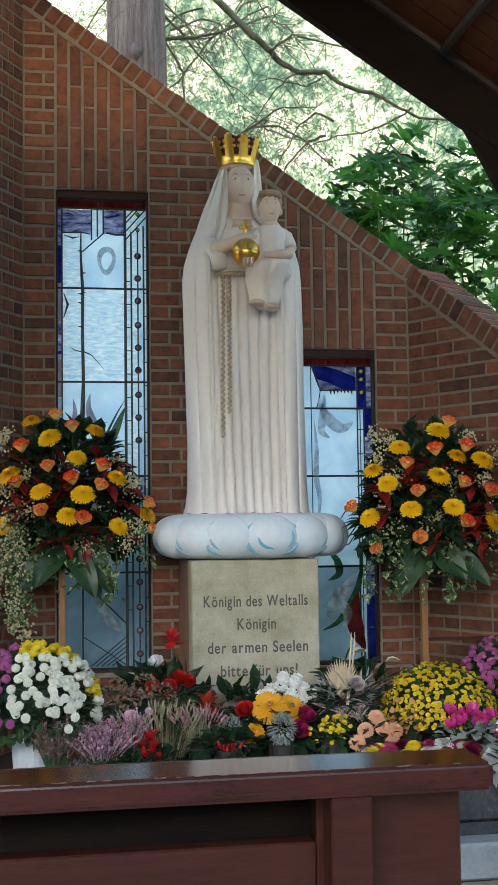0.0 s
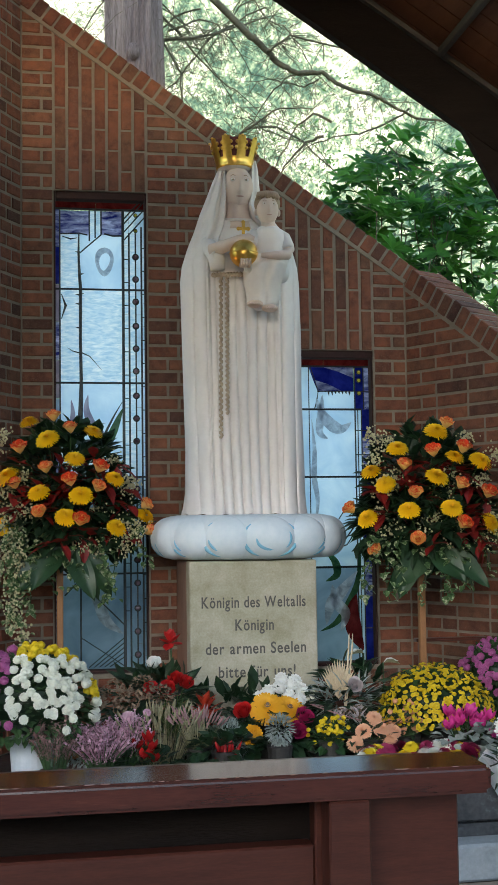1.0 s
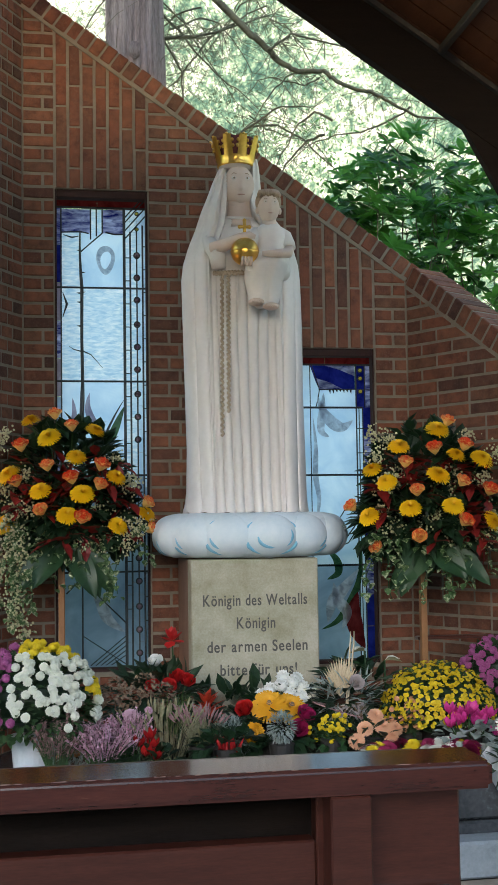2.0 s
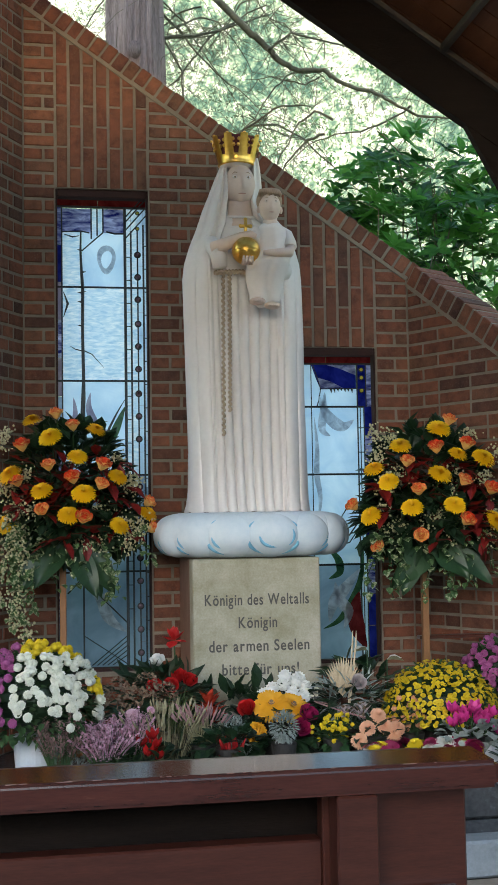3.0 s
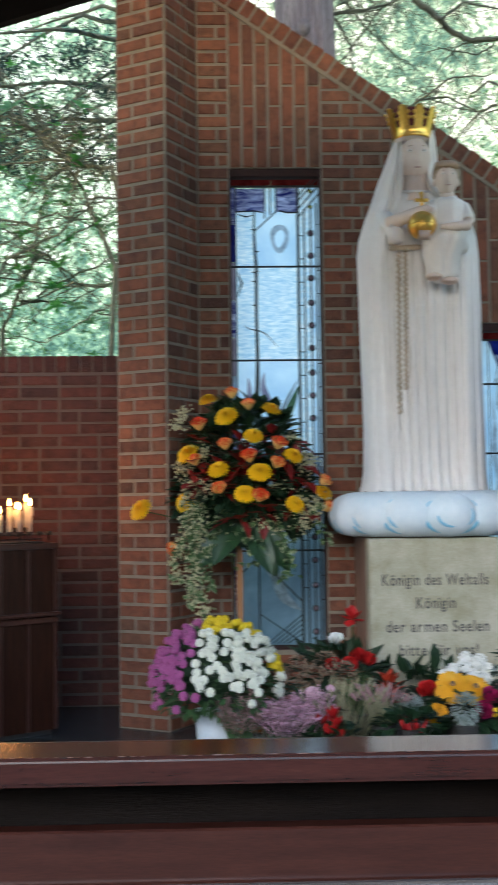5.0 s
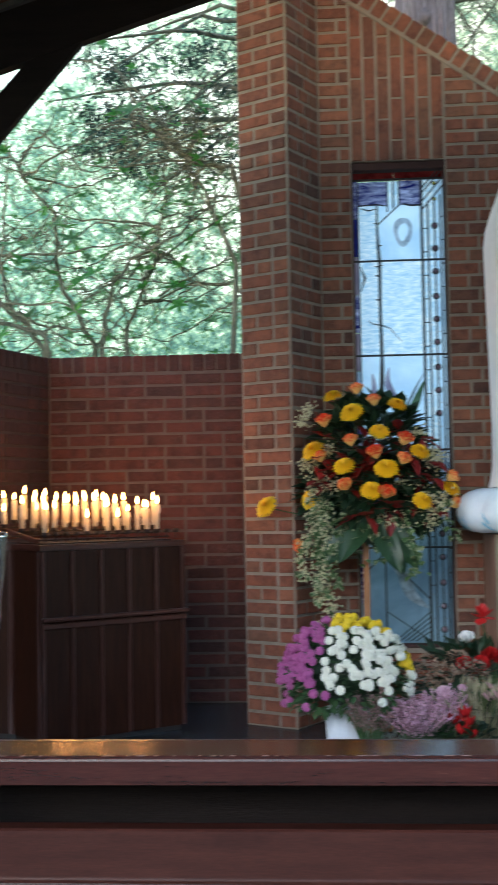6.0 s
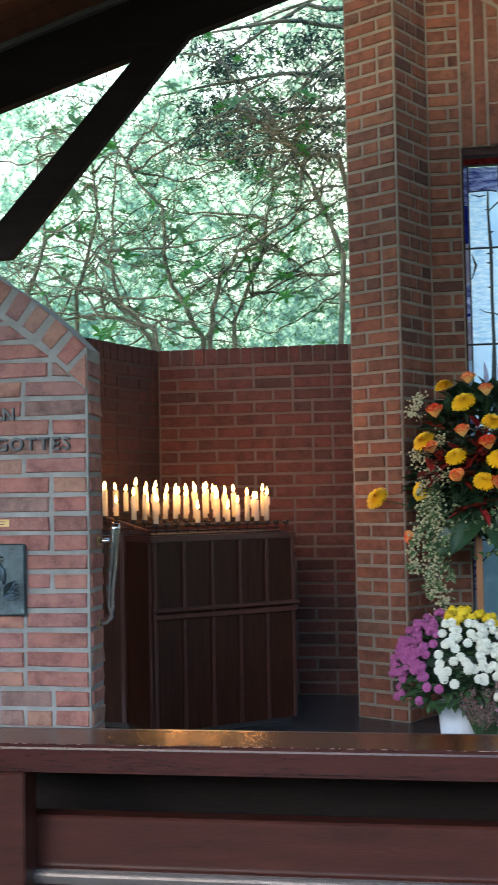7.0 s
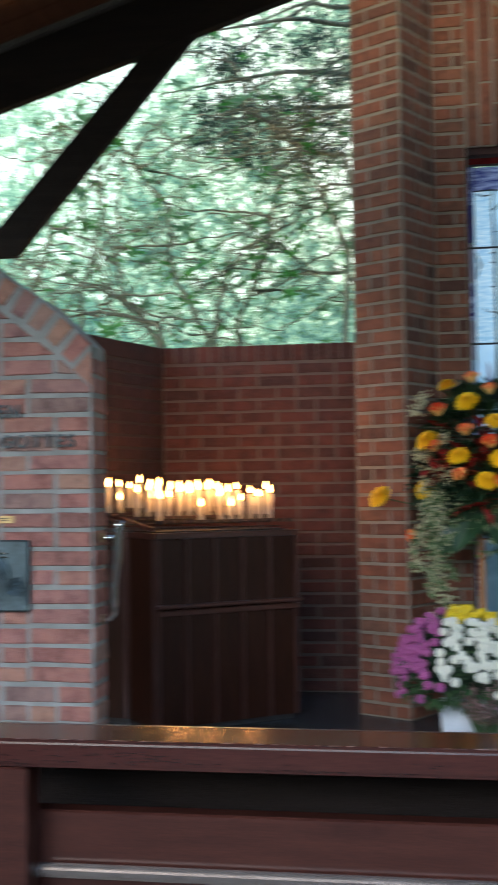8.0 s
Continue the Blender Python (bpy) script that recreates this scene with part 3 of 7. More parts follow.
# first window: rose stem, jewelled border
W, H = X2 - X1, W1_TOP - W_BOT
win = thing("window_1", "tall leaded stained-glass window, pale blue with jewelled border", "window", (X1, GLASS_Y, W_BOT), kind="structure")
window_frame(win, W, H)
T = H - 0.09
ys = [0.02, H - 2.27, H - 1.70, H - 1.139, H - 0.576, H - 0.243]
# lowest panes are a darker blue than the ones above
for i in range(5):
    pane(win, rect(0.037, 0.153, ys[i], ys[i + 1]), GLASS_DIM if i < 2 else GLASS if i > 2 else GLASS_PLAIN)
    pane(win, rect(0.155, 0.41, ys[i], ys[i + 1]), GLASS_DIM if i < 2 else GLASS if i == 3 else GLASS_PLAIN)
pane(win, rect(0.037, 0.21, ys[5], T - 0.01), GLASS_BLUE)
pane(win, rect(0.212, 0.245, ys[5], T - 0.01), GLASS)
pane(win, rect(0.247, 0.28, ys[5], T - 0.01), GLASS)
pane(win, rect(0.282, 0.41, ys[5], T - 0.01), GLASS_BLUE)
pane(win, rect(0.006, 0.25, T, H - 0.046), GLASS_RED)
pane(win, rect(0.252, W - 0.006, T, H - 0.046), GLASS_RED)
tones = [GLASS_BLUE, GLASS_NAVY, GLASS_PURPLE, GLASS_BLUE, GLASS_PURPLE, GLASS_DIM, GLASS_BLUE, GLASS_PURPLE, GLASS_DIM, GLASS_PURPLE, GLASS_BLUE, GLASS_DIM]
for i in range(12):
    pane(win, rect(0.006, 0.035, 0.02 + i * (T - 0.02) / 12, 0.02 + (i + 1) * (T - 0.02) / 12 - 0.003), tones[11 - i])
for u0, u1, shift in ((0.412, 0.446, 0.0), (0.448, 0.485, 0.07), (0.487, 0.52, 0.0), (0.522, W - 0.006, 0.07)):
    v = 0.02 - shift
    while v < T - 0.02:
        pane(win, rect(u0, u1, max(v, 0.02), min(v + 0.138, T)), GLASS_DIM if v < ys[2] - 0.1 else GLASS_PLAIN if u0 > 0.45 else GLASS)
        v += 0.14
lines = [([(0.006, v), (W - 0.006, v)], 0.012) for v in ys[1:5]]
lines += [([(0.036, 0.02), (0.036, T)], 0.009), ([(0.411, 0.02), (0.411, T)], 0.017), ([(0.447, 0.02), (0.447, T - 0.14)], 0.011), ([(0.521, 0.02), (0.521, T - 0.1)], 0.011), ([(0.486, 0.02), (0.486, T - 0.12)], 0.009)]
lines += [([(0.006, T), (W - 0.006, T)], 0.014), ([(0.036, ys[5]), (0.15, ys[5] + 0.006), (0.2, ys[5] - 0.004)], 0.008), ([(0.3, ys[5] + 0.006), (0.35, ys[5] - 0.006), (0.411, ys[5] - 0.004)], 0.01)]
lines += [([(0.211, T), (0.211, ys[5] - 0.04)], 0.009), ([(0.246, T), (0.246, ys[5] - 0.02)], 0.009), ([(0.281, T), (0.281, ys[5])], 0.009), ([(0.281, ys[5]), (0.153, ys[5] - 0.115)], 0.008)]
lines += [([(0.411, T - 0.16 + k), (W - 0.006, T - 0.01 + k)], 0.008) for k in (-0.03, 0.02, 0.07, 0.1)]
lines += [([(0.411, v), (0.447, v)], 0.006) for v in [T - 0.3 - 0.14 * i for i in range(16)]]
lines += [([(0.521, v), (W - 0.006, v)], 0.006) for v in [T - 0.23 - 0.14 * i for i in range(17)]]
lines += [([(0.154, 0.02), (0.154, ys[2])], 0.01)]
lines += [([(0.16, 0.2), (0.41, 0.03)], 0.006), ([(0.06, 0.62), (0.41, 0.27)], 0.009), ([(0.06, 0.45), (0.3, 0.7), (0.41, 0.74)], 0.009)]
lines += [([(0.2 + 0.03 * i, 0.03), (0.41, 0.2 - 0.028 * i)], 0.006) for i in range(5)]
cames(win, lines)
stem = [(0.148, ys[5] + 0.0), (0.146, ys[5] - 0.11), (0.152, ys[4] + 0.08), (0.158, ys[4]), (0.156, ys[4] - 0.3), (0.16, ys[3]), (0.158, ys[3] - 0.1), (0.15, ys[3] - 0.3), (0.155, ys[2])]
g = Geo()
g.tube([(u, -0.004, v) for u, v in stem], [0.004, 0.006, 0.009, 0.01, 0.009, 0.01, 0.013, 0.015, 0.01], LEAD)
for v, s in ((ys[5] - 0.11, -1), (ys[4] + 0.09, 1), (ys[4] - 0.03, 1), (ys[4] - 0.035, -1), (ys[4] - 0.09, -1), (ys[3] + 0.33, -1)):
    g.tube([(0.153, -0.004, v), (0.153 + s * 0.026, -0.004, v + 0.004)], [0.007, 0.001], LEAD)
g.tube([(0.165, -0.004, ys[3] + 0.18), (0.21, -0.004, ys[3] + 0.16), (0.28, -0.004, ys[3] + 0.08)], [0.004, 0.003, 0.001], LEAD)
g.tube([(0.15, -0.004, ys[3] + 0.18), (0.11, -0.004, ys[3] + 0.19), (0.08, -0.004, ys[3] + 0.21)], [0.004, 0.003, 0.001], LEAD)
g.tube([(0.05, -0.004, ys[5] - 0.015), (0.1, -0.004, ys[5] - 0.03), (0.14, -0.004, ys[5] - 0.022)], [0.002, 0.005, 0.002], LEAD)
g.tube([(0.045, -0.004, ys[4] - 0.03), (0.07, -0.004, ys[4] - 0.1), (0.045, -0.004, ys[4] - 0.18)], [0.002, 0.008, 0.002], LEAD)
part("rose_stem", g, win, "dark painted thorny rose stem")


STROKES = []


def smooth_line(pts, steps=6):
    """A rounded line through the points."""
    out = []
    for i in range(len(pts) - 1):
        p0, p1, p2, p3 = pts[max(i - 1, 0)], pts[i], pts[i + 1], pts[min(i + 2, len(pts) - 1)]
        for k in range(steps):
            t = k / steps
            out.append(tuple(0.5 * (2 * b + (c - a) * t + (2 * a - 5 * b + 4 * c - d) * t * t + (3 * b - a - 3 * c + d) * t ** 3) for a, b, c, d in zip(p0, p1, p2, p3)))
    return out + [pts[-1]]


def swirl(parent, pts, w, mat, name="painted_leaf"):
    """A flat painted stroke along a line, widest in its middle."""
    pts = smooth_line(pts)
    g, n = Geo(), len(pts)
    STROKES.append(1)
    y = -0.003 - 0.0007 * len(STROKES)
    edge = []
    for s in (1, -1):
        row = []
        for i, (u, v) in enumerate(pts):
            a, b = pts[max(i - 1, 0)], pts[min(i + 1, n - 1)]
            du, dv = b[0] - a[0], b[1] - a[1]
            k = s * w / 2 * math.sin(math.pi * (i + 0.12) / (n - 0.76)) / max(math.hypot(du, dv), 1e-6)
            row.append((u - dv * k, v + du * k))
        edge.append(row)
    for i in range(n - 1):
        q = [edge[0][i], edge[0][i + 1], edge[1][i + 1], edge[1][i]]
        g.add([(u, y, v) for u, v in q], [(3, 2, 1, 0)], mat)
    part(name, g, parent)


ring = [(0.3 + 0.055 * math.cos(q) + 0.006 * math.sin(2 * q), ys[5] - 0.165 + 0.088 * math.sin(q)) for q in [2 * math.pi * i / 24 for i in range(24)]]
g = Geo()
for i in range(24):
    a, b = ring[i], ring[(i + 1) % 24]
    k = 0.58 + 0.07 * math.sin(i * 0.53)
    ia, ib = [(0.3 + (p[0] - 0.3) * k, ys[5] - 0.165 + (p[1] - ys[5] + 0.165) * k) for p in (a, b)]
    g.add([(p[0], -0.003, p[1]) for p in (a, b, ib, ia)], [(3, 2, 1, 0)], GLASS_GREY)
part("painted_ring", g, win, "grey painted ring on pale glass")
swirl(win, [(0.2, ys[3] - 0.07), (0.19, ys[3] - 0.16), (0.23, ys[3] - 0.26), (0.3, ys[3] - 0.33), (0.33, ys[3] - 0.42)], 0.05, GLASS_PURPLE)
swirl(win, [(0.1, ys[3] - 0.1), (0.11, ys[3] - 0.2), (0.09, ys[3] - 0.33), (0.1, ys[3] - 0.42)], 0.035, GLASS_PURPLE)
swirl(win, [(0.405, ys[3] - 0.15), (0.36, ys[3] - 0.26), (0.32, ys[3] - 0.36), (0.31, ys[3] - 0.46)], 0.05, GLASS_GREEN)
swirl(win, [(0.41, ys[3] - 0.1), (0.34, ys[3] - 0.22), (0.29, ys[3] - 0.35), (0.33, ys[3] - 0.48), (0.25, ys[3] - 0.5)], 0.016, LEAD)
swirl(win, [(0.17, 0.5), (0.25, 0.42), (0.3, 0.3), (0.4, 0.22)], 0.07, GLASS_GREY)
for i in range(18):
    if i not in (9,):
        jewel(win, 0.486, T - 0.285 - 0.14 * i + (0.004 * ((i * 7) % 3)), JEWEL)
jewel(win, 0.487, T - 0.03, JEWEL_YELLOW, 0.013)
jewel(win, 0.487, T - 0.125, JEWEL_YELLOW, 0.013)

# area lamps added behind the glass to brighten the panes, in place of sky light
for x, z, w, h in (((X1 + X2) / 2, (W1_TOP + W_BOT) / 2, X2 - X1, W1_TOP - W_BOT), ((X3 + X4) / 2, (W2_TOP + W_BOT) / 2, X4 - X3, W2_TOP - W_BOT)):
    la = bpy.data.lights.new("window_skylight", "AREA")
    la.shape, la.size, la.size_y = "RECTANGLE", w, h * 0.62
    la.energy, la.color = PANE_LIGHT * w * h, (0.8, 0.93, 1.0)
    new("window_skylight", la).matrix_world = look((x, GLASS_Y + 0.3, z + h * 0.19), (x, GLASS_Y - 1, z + h * 0.19))

# second window: blue sweep, leaves below
W, H = X4 - X3, W2_TOP - W_BOT
win = thing("window_2", "tall leaded stained-glass window, pale blue with cobalt sweep", "window", (X3, GLASS_Y, W_BOT), kind="structure")
window_frame(win, W, H)
T = H - 0.09
ya, yb, yc, yd = H - 0.245, H - 0.355, H - 0.77, H - 1.32
for a, b in ((0.02, yd), (yd, yc), (yc, yb), (yb, ya)):
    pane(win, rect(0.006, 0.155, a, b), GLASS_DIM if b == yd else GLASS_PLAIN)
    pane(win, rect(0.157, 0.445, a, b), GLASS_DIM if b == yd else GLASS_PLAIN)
pane(win, [(0.157, T), (0.44, T), (0.44, ya), (0.215, ya), (0.19, ya + 0.06)], GLASS_NAVY)
pane(win, [(0.006, ya), (0.155, ya), (0.155, T), (0.006, T)], GLASS_PLAIN)
pane(win, [(0.157, ya), (0.215, ya), (0.215, T), (0.157, T)], GLASS_PLAIN, y=0.005)
pane(win, [(0.25, T - 0.005), (0.438, T - 0.005), (0.438, T - 0.07), (0.34, T - 0.03)], GLASS_BLUE, y=-0.006)
pane(win, [(0.21, ya + 0.005), (0.36, ya + 0.005), (0.28, ya + 0.045), (0.195, ya + 0.07)], GLASS_BLUE, y=-0.006)
pane(win, rect(0.006, 0.25, T, H - 0.046), GLASS_RED)
pane(win, rect(0.252, W - 0.006, T, H - 0.046), GLASS_RED)
for a, b, t_ in ((0.447, 0.462, GLASS_PLAIN), (0.464, 0.485, GLASS_PLAIN)):
    pane(win, rect(a, b, 0.02, yb), t_)
pane(win, rect(0.447, 0.5, yb, T), GLASS_NAVY)
for i in range(8):
    pane(win, rect(0.487, W - 0.006, 0.02 + i * yb / 8, 0.015 + (i + 1) * yb / 8), GLASS_NAVY if i % 4 != 2 else GLASS_BLUE)
pane(win, rect(0.502, W - 0.006, yb, T), GLASS_BLUE)
lines = [([(0.006, v), (0.487, v)], w) for v, w in ((yb, 0.013), (yc, 0.013), (yd, 0.014))]
lines += [([(0.156, 0.02), (0.156, T)], 0.006), ([(0.446, 0.02), (0.446, T)], 0.009), ([(0.463, 0.02), (0.463, yb)], 0.006), ([(0.486, 0.02), (0.486, yb)], 0.008), ([(0.501, yb), (0.501, T)], 0.007), ([(0.006, T), (W - 0.006, T)], 0.013)]
lines += [([(0.165, T), (0.195, ya + 0.07), (0.215, ya), (0.205, ya - 0.06), (0.19, yb)], 0.006), ([(0.21, ya), (0.44, ya + 0.004)], 0.006)]
lines += [([(0.446, v), (W - 0.006, v)], 0.006) for v in (yb - 0.13, yb - 0.28, yc - 0.12, yc - 0.3, ya)]
lines += [([(0.1, 0.74), (0.25, 0.7), (0.36, 0.74), (0.45, 0.86)], 0.009), ([(0.1, 0.71), (0.25, 0.675), (0.38, 0.72), (0.47, 0.85)], 0.008), ([(0.2, 0.88), (0.25, 0.83), (0.32, 0.86), (0.38, 0.95)], 0.007)]
cames(win, lines)
for i in range(7):
    g = Geo()
    u = 0.28 + 0.022 * i
    g.tube([(u, -0.004, ya), (u + 0.003, -0.004, ya - rnd(0.006, 0.03))], [0.007, 0.001], LEAD)
    part("painted_drip", g, win)
swirl(win, [(0.2, yb + 0.07), (0.24, yb - 0.03), (0.3, yb - 0.1), (0.36, yb - 0.12), (0.42, yb - 0.08)], 0.075, GLASS_GREY, "painted_feather")
swirl(win, [(0.24, ya - 0.02), (0.23, yb - 0.02), (0.22, yb - 0.14), (0.27, yb - 0.18)], 0.05, GLASS_GREY, "painted_feather")
swirl(win, [(0.17, yb - 0.06), (0.185, yb - 0.25), (0.18, yc), (0.2, yc - 0.15), (0.18, yc - 0.3)], 0.035, GLASS_GREY, "painted_feather")
swirl(win, [(0.2, 0.2), (0.3, 0.25), (0.38, 0.36), (0.44, 0.5), (0.46, 0.72)], 0.045, GLASS_GREEN)
swirl(win, [(0.24, 0.68), (0.3, 0.62), (0.31, 0.54), (0.24, 0.5)], 0.05, GLASS_GREEN)
swirl(win, [(0.43, 0.42), (0.4, 0.3), (0.42, 0.18), (0.47, 0.08)], 0.1, GLASS_RED)
swirl(win, [(0.44, 0.56), (0.34, 0.44), (0.27, 0.36), (0.24, 0.24)], 0.08, GLASS_GREY)
swirl(win, [(0.28, 0.48), (0.3, 0.38), (0.36, 0.3), (0.33, 0.2)], 0.07, GLASS_GREY)
for v in (T - 0.035, T - 0.085, T - 0.165):
    jewel(win, 0.473, v, JEWEL_YELLOW, 0.016)


# ---- prayer bench in front ----
bench = thing("prayer_bench", "long dark red-brown varnished wooden prayer bench", "bench", (-0.2, 2.28, 0))
B0, B1 = -1.27 + 0.2, 0.831 + 0.2
g = Geo()
g.box(B0, B1 + 0.016, -0.08, 0.075, 0.936, 0.99, LACQUER, bev=0.009, seg=4)
part("top_board", g, bench, "glossy top board with chipped varnish on its edge")
PT = 0.836
g = Geo()
g.box(B0 + 0.04, B1 - 0.326, 0.0, 0.05, 0.718, PT, MAHOGANY, bev=0.004)
part("upper_panel", g, bench)
# recess boards take the black timber colour in place of deep shade
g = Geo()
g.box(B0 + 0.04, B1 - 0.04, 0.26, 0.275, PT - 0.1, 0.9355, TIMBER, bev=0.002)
part("recessed_rail", g, bench, "board inside the bench, blackened to stand for the recess's shade")
g = Geo()
g.box(B0 + 0.04, B1 - 0.04, 0.0755, 0.275, 0.936, 0.95, MAHOGANY, bev=0.002)
part("back_ledge", g, bench)
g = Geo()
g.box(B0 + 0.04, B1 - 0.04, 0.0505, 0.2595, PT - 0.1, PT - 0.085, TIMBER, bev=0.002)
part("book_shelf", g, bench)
g = Geo()
rg = random.Random(5)
for k in range(130):
    x, w, d = B0 + 0.05 + (B1 - B0 - 0.1) * ((k // 6) * 0.618 % 1.0) + rg.gauss(0, 0.03), rg.uniform(0.002, 0.009) * rg.choice((0.4, 0.6, 1.0, 1.8)), rg.uniform(0.0008, 0.0026)
    ring = [(x + w * math.cos(q) * rg.uniform(0.6, 1.1), -0.0735 + d * math.sin(q) * rg.uniform(0.6, 1.1)) for q in (2 * math.pi * i / 7 for i in range(7))]
    g.add([(u, v, 0.9906 if v > -0.0725 else 0.9896) for u, v in ring], [tuple(range(7))], CHIP)
part("chipped_edge", g, bench, "pale chips where the varnish has worn off")
tagged(bench.children[-1], kind="stuff")
g = Geo()
g.box(B1 - 0.325, B1 - 0.028, 0.0, 0.05, 0.718, 0.9355, MAHOGANY, bev=0.004)
part("end_panel", g, bench)
g = Geo()
g.box(B0 + 0.04, B1 - 0.05, -0.03, -0.001, 0.712, 0.737, SHEEN_STRIP, bev=0.01, seg=4)
part("moulding", g, bench, "rounded worn moulding with its sheen in a pale metallic colour")
g = Geo()
g.box(B0 + 0.04, B1 - 0.036, 0.004, 0.05, 0.3, 0.7175, MAHOGANY, bev=0.003)
part("lower_panel", g, bench)
for x in (-1.036 + 0.2, 0.519 + 0.2):
    g = Geo()
    g.box(x, x + 0.083, -0.072, -0.002, 0.0, 0.934, MAHOGANY, bev=0.004)
    part("post", g, bench)
g = Geo()
g.box(B0 + 0.04, B1 - 0.05, -0.5, -0.2, 0.2, 0.23, MAHOGANY, bev=0.006)
part("kneeler", g, bench)
for x in (-1.0 + 0.2, 0.53 + 0.2):
    g = Geo()
    g.box(x, x + 0.05, -0.48, -0.074, 0.0, 0.198, MAHOGANY, bev=0.004)
    part("foot", g, bench)

# ---- pedestal ----
PX0, PX1, PY0, PY1, PZ0, PZ1 = 0.7, 1.383, 6.08, 6.77, 0.195, 1.262
ped = thing("pedestal", "pale sandstone pedestal with engraved blackletter prayer", "pedestal", ((PX0 + PX1) / 2, (PY0 + PY1) / 2, PZ0))
hw, hd, hh = (PX1 - PX0) / 2, (PY1 - PY0) / 2, PZ1 - PZ0
g = Geo()
g.box(-hw, hw, -hd, -hd + 0.16, 0, hh, STONE, bev=0.006)
part("front_slab", g, ped)
g = Geo()
g.box(-hw + 0.004, hw - 0.004, -hd + 0.162, hd, 0, hh, STONE_SIDE, bev=0.006)
part("core", g, ped, "reddish-brown stone body")
for text, x, zc, wide in (("Königin des Weltalls", -0.283, 0.823, 0.567), ("Königin", -0.105, 0.703, 0.215), ("der armen Seelen", -0.262, 0.581, 0.545), ("bitte für uns!", -0.195, 0.459, 0.42)):
    pens, u = [], 0.0
    for ch in text:
        if ch == " ":
            u += 0.03
            continue
        ob = lettering("letter", ch, 0.083, LETTER, ped, Matrix(), 0.0012, 0.0013)
        pens.append((ob, u))
        u += max(v.co.x for v in ob.data.vertices) + 0.007
    for ob, p in pens:
        ob.matrix_basis = pose(x + p * wide / u, -hd - 0.0005, zc, 90, 0, 0) @ Matrix.Diagonal((wide / u, 1, 1, 1))

# ---- cloud under the statue ----
g = Geo()
NT, NP = 120, 20
vs = []
for j in range(NP + 1):
    ph = math.pi * j / NP - math.pi / 2
    for i in range(NT):
        th = 2 * math.pi * i / NT
        rr = 0.1 if abs(ph) > 1.5 else 0.33 + 0.215 * math.cos(ph) ** 0.62
        vs.append((rr * math.cos(th), 0.78 * rr * math.sin(th), 0.122 * math.sin(ph)))
g.add(vs, [(j * NT + i, j * NT + (i + 1) % NT, (j + 1) * NT + (i + 1) % NT, (j + 1) * NT + i) for j in range(NP) for i in range(NT)], STATUE_BLUE)


def puff(deg, wide, high, out, curls):
    """A rounded lobe on the cloud's rim with painted blue curls on it."""
    th = radians(deg)
    c = Vector((0.445 * math.cos(th), 0.78 * 0.445 * math.sin(th), -0.004))
    nrm = Vector((math.cos(th) * 0.78, math.sin(th), 0)).normalized()
    tan = Vector((-nrm.y, nrm.x, 0))
    m = Matrix((tan, nrm, Vector((0, 0, 1)))).transposed().to_4x4()
    m.translation = c
    g.ball((0, 0, 0), (wide, out, high), STATUE_BLUE, 32, 18, m)
    for k, a0, a1, r in curls:
        pts = []
        for i in range(17):
            q = radians(a0 + (a1 - a0) * i / 16)
            pts.append(m @ Vector((wide * k * math.cos(q), out * math.sqrt(1 - k * k) - 0.009, high * k * math.sin(q))))
        g.tube(pts, [1.5 * r * (0.2 + 0.8 * math.sin(math.pi * i / 16)) for i in range(17)], BLUE_LINE, 8)


for deg, w in ((-84, 0.165), (-111, 0.15), (-136, 0.14), (-160, 0.13), (-57, 0.15), (-33, 0.14), (-10, 0.13), (14, 0.14), (40, 0.15), (70, 0.16), (104, 0.16), (136, 0.15), (164, 0.14)):
    if deg == -84:
        puff(deg, w, 0.117, 0.118, ((0.86, 130, 250, 0.011), (0.86, -75, 50, 0.012), (0.5, 150, 300, 0.008), (0.62, -60, 40, 0.008)))
    elif deg < -84:
        puff(deg, w, 0.116, 0.108, ((0.84, 120, 260, 0.012), (0.6, 170, 255, 0.008)))
    else:
        puff(deg, w, 0.116, 0.108, ((0.84, -80, 60, 0.012), (0.6, -75, 10, 0.008)))
cloud = part("cloud_base", g, None, smooth=True, m=pose(1.068, 6.4, 1.388))
tagged(cloud, "white and pale blue painted cloud base under the statue", "sculpture base")

# ---- statue: one mesh ----
SX, SY, SZ = 1.051, 6.4, 1.505
g = Geo()
LEFT = [(0, -0.356), (0.05, -0.345), (0.12, -0.335), (0.35, -0.33), (0.67, -0.337), (0.99, -0.344), (1.31, -0.351), (1.4, -0.34), (1.5, -0.309), (1.6, -0.269), (1.7, -0.236), (1.79, -0.199), (1.89, -0.161), (1.95, -0.134), (2.0, -0.12)]
RIGHT = [(0, 0.356), (0.05, 0.348), (0.12, 0.344), (0.35, 0.34), (0.67, 0.332), (0.99, 0.334), (1.31, 0.327), (1.4, 0.318), (1.5, 0.29), (1.6, 0.24), (1.68, 0.17), (1.74, 0.118), (1.85, 0.108), (1.95, 0.1), (2.0, 0.09)]
DEPTH = [(0, 0.27), (0.12, 0.25), (0.7, 0.235), (1.3, 0.225), (1.5, 0.2), (1.65, 0.17), (1.8, 0.145), (2.0, 0.12)]


def along(table, z):
    for (a, p), (b, q) in zip(table, table[1:]):
        if z <= b:
            s = (z - a) / (b - a)
            return p + (q - p) * s
    return table[-1][1]


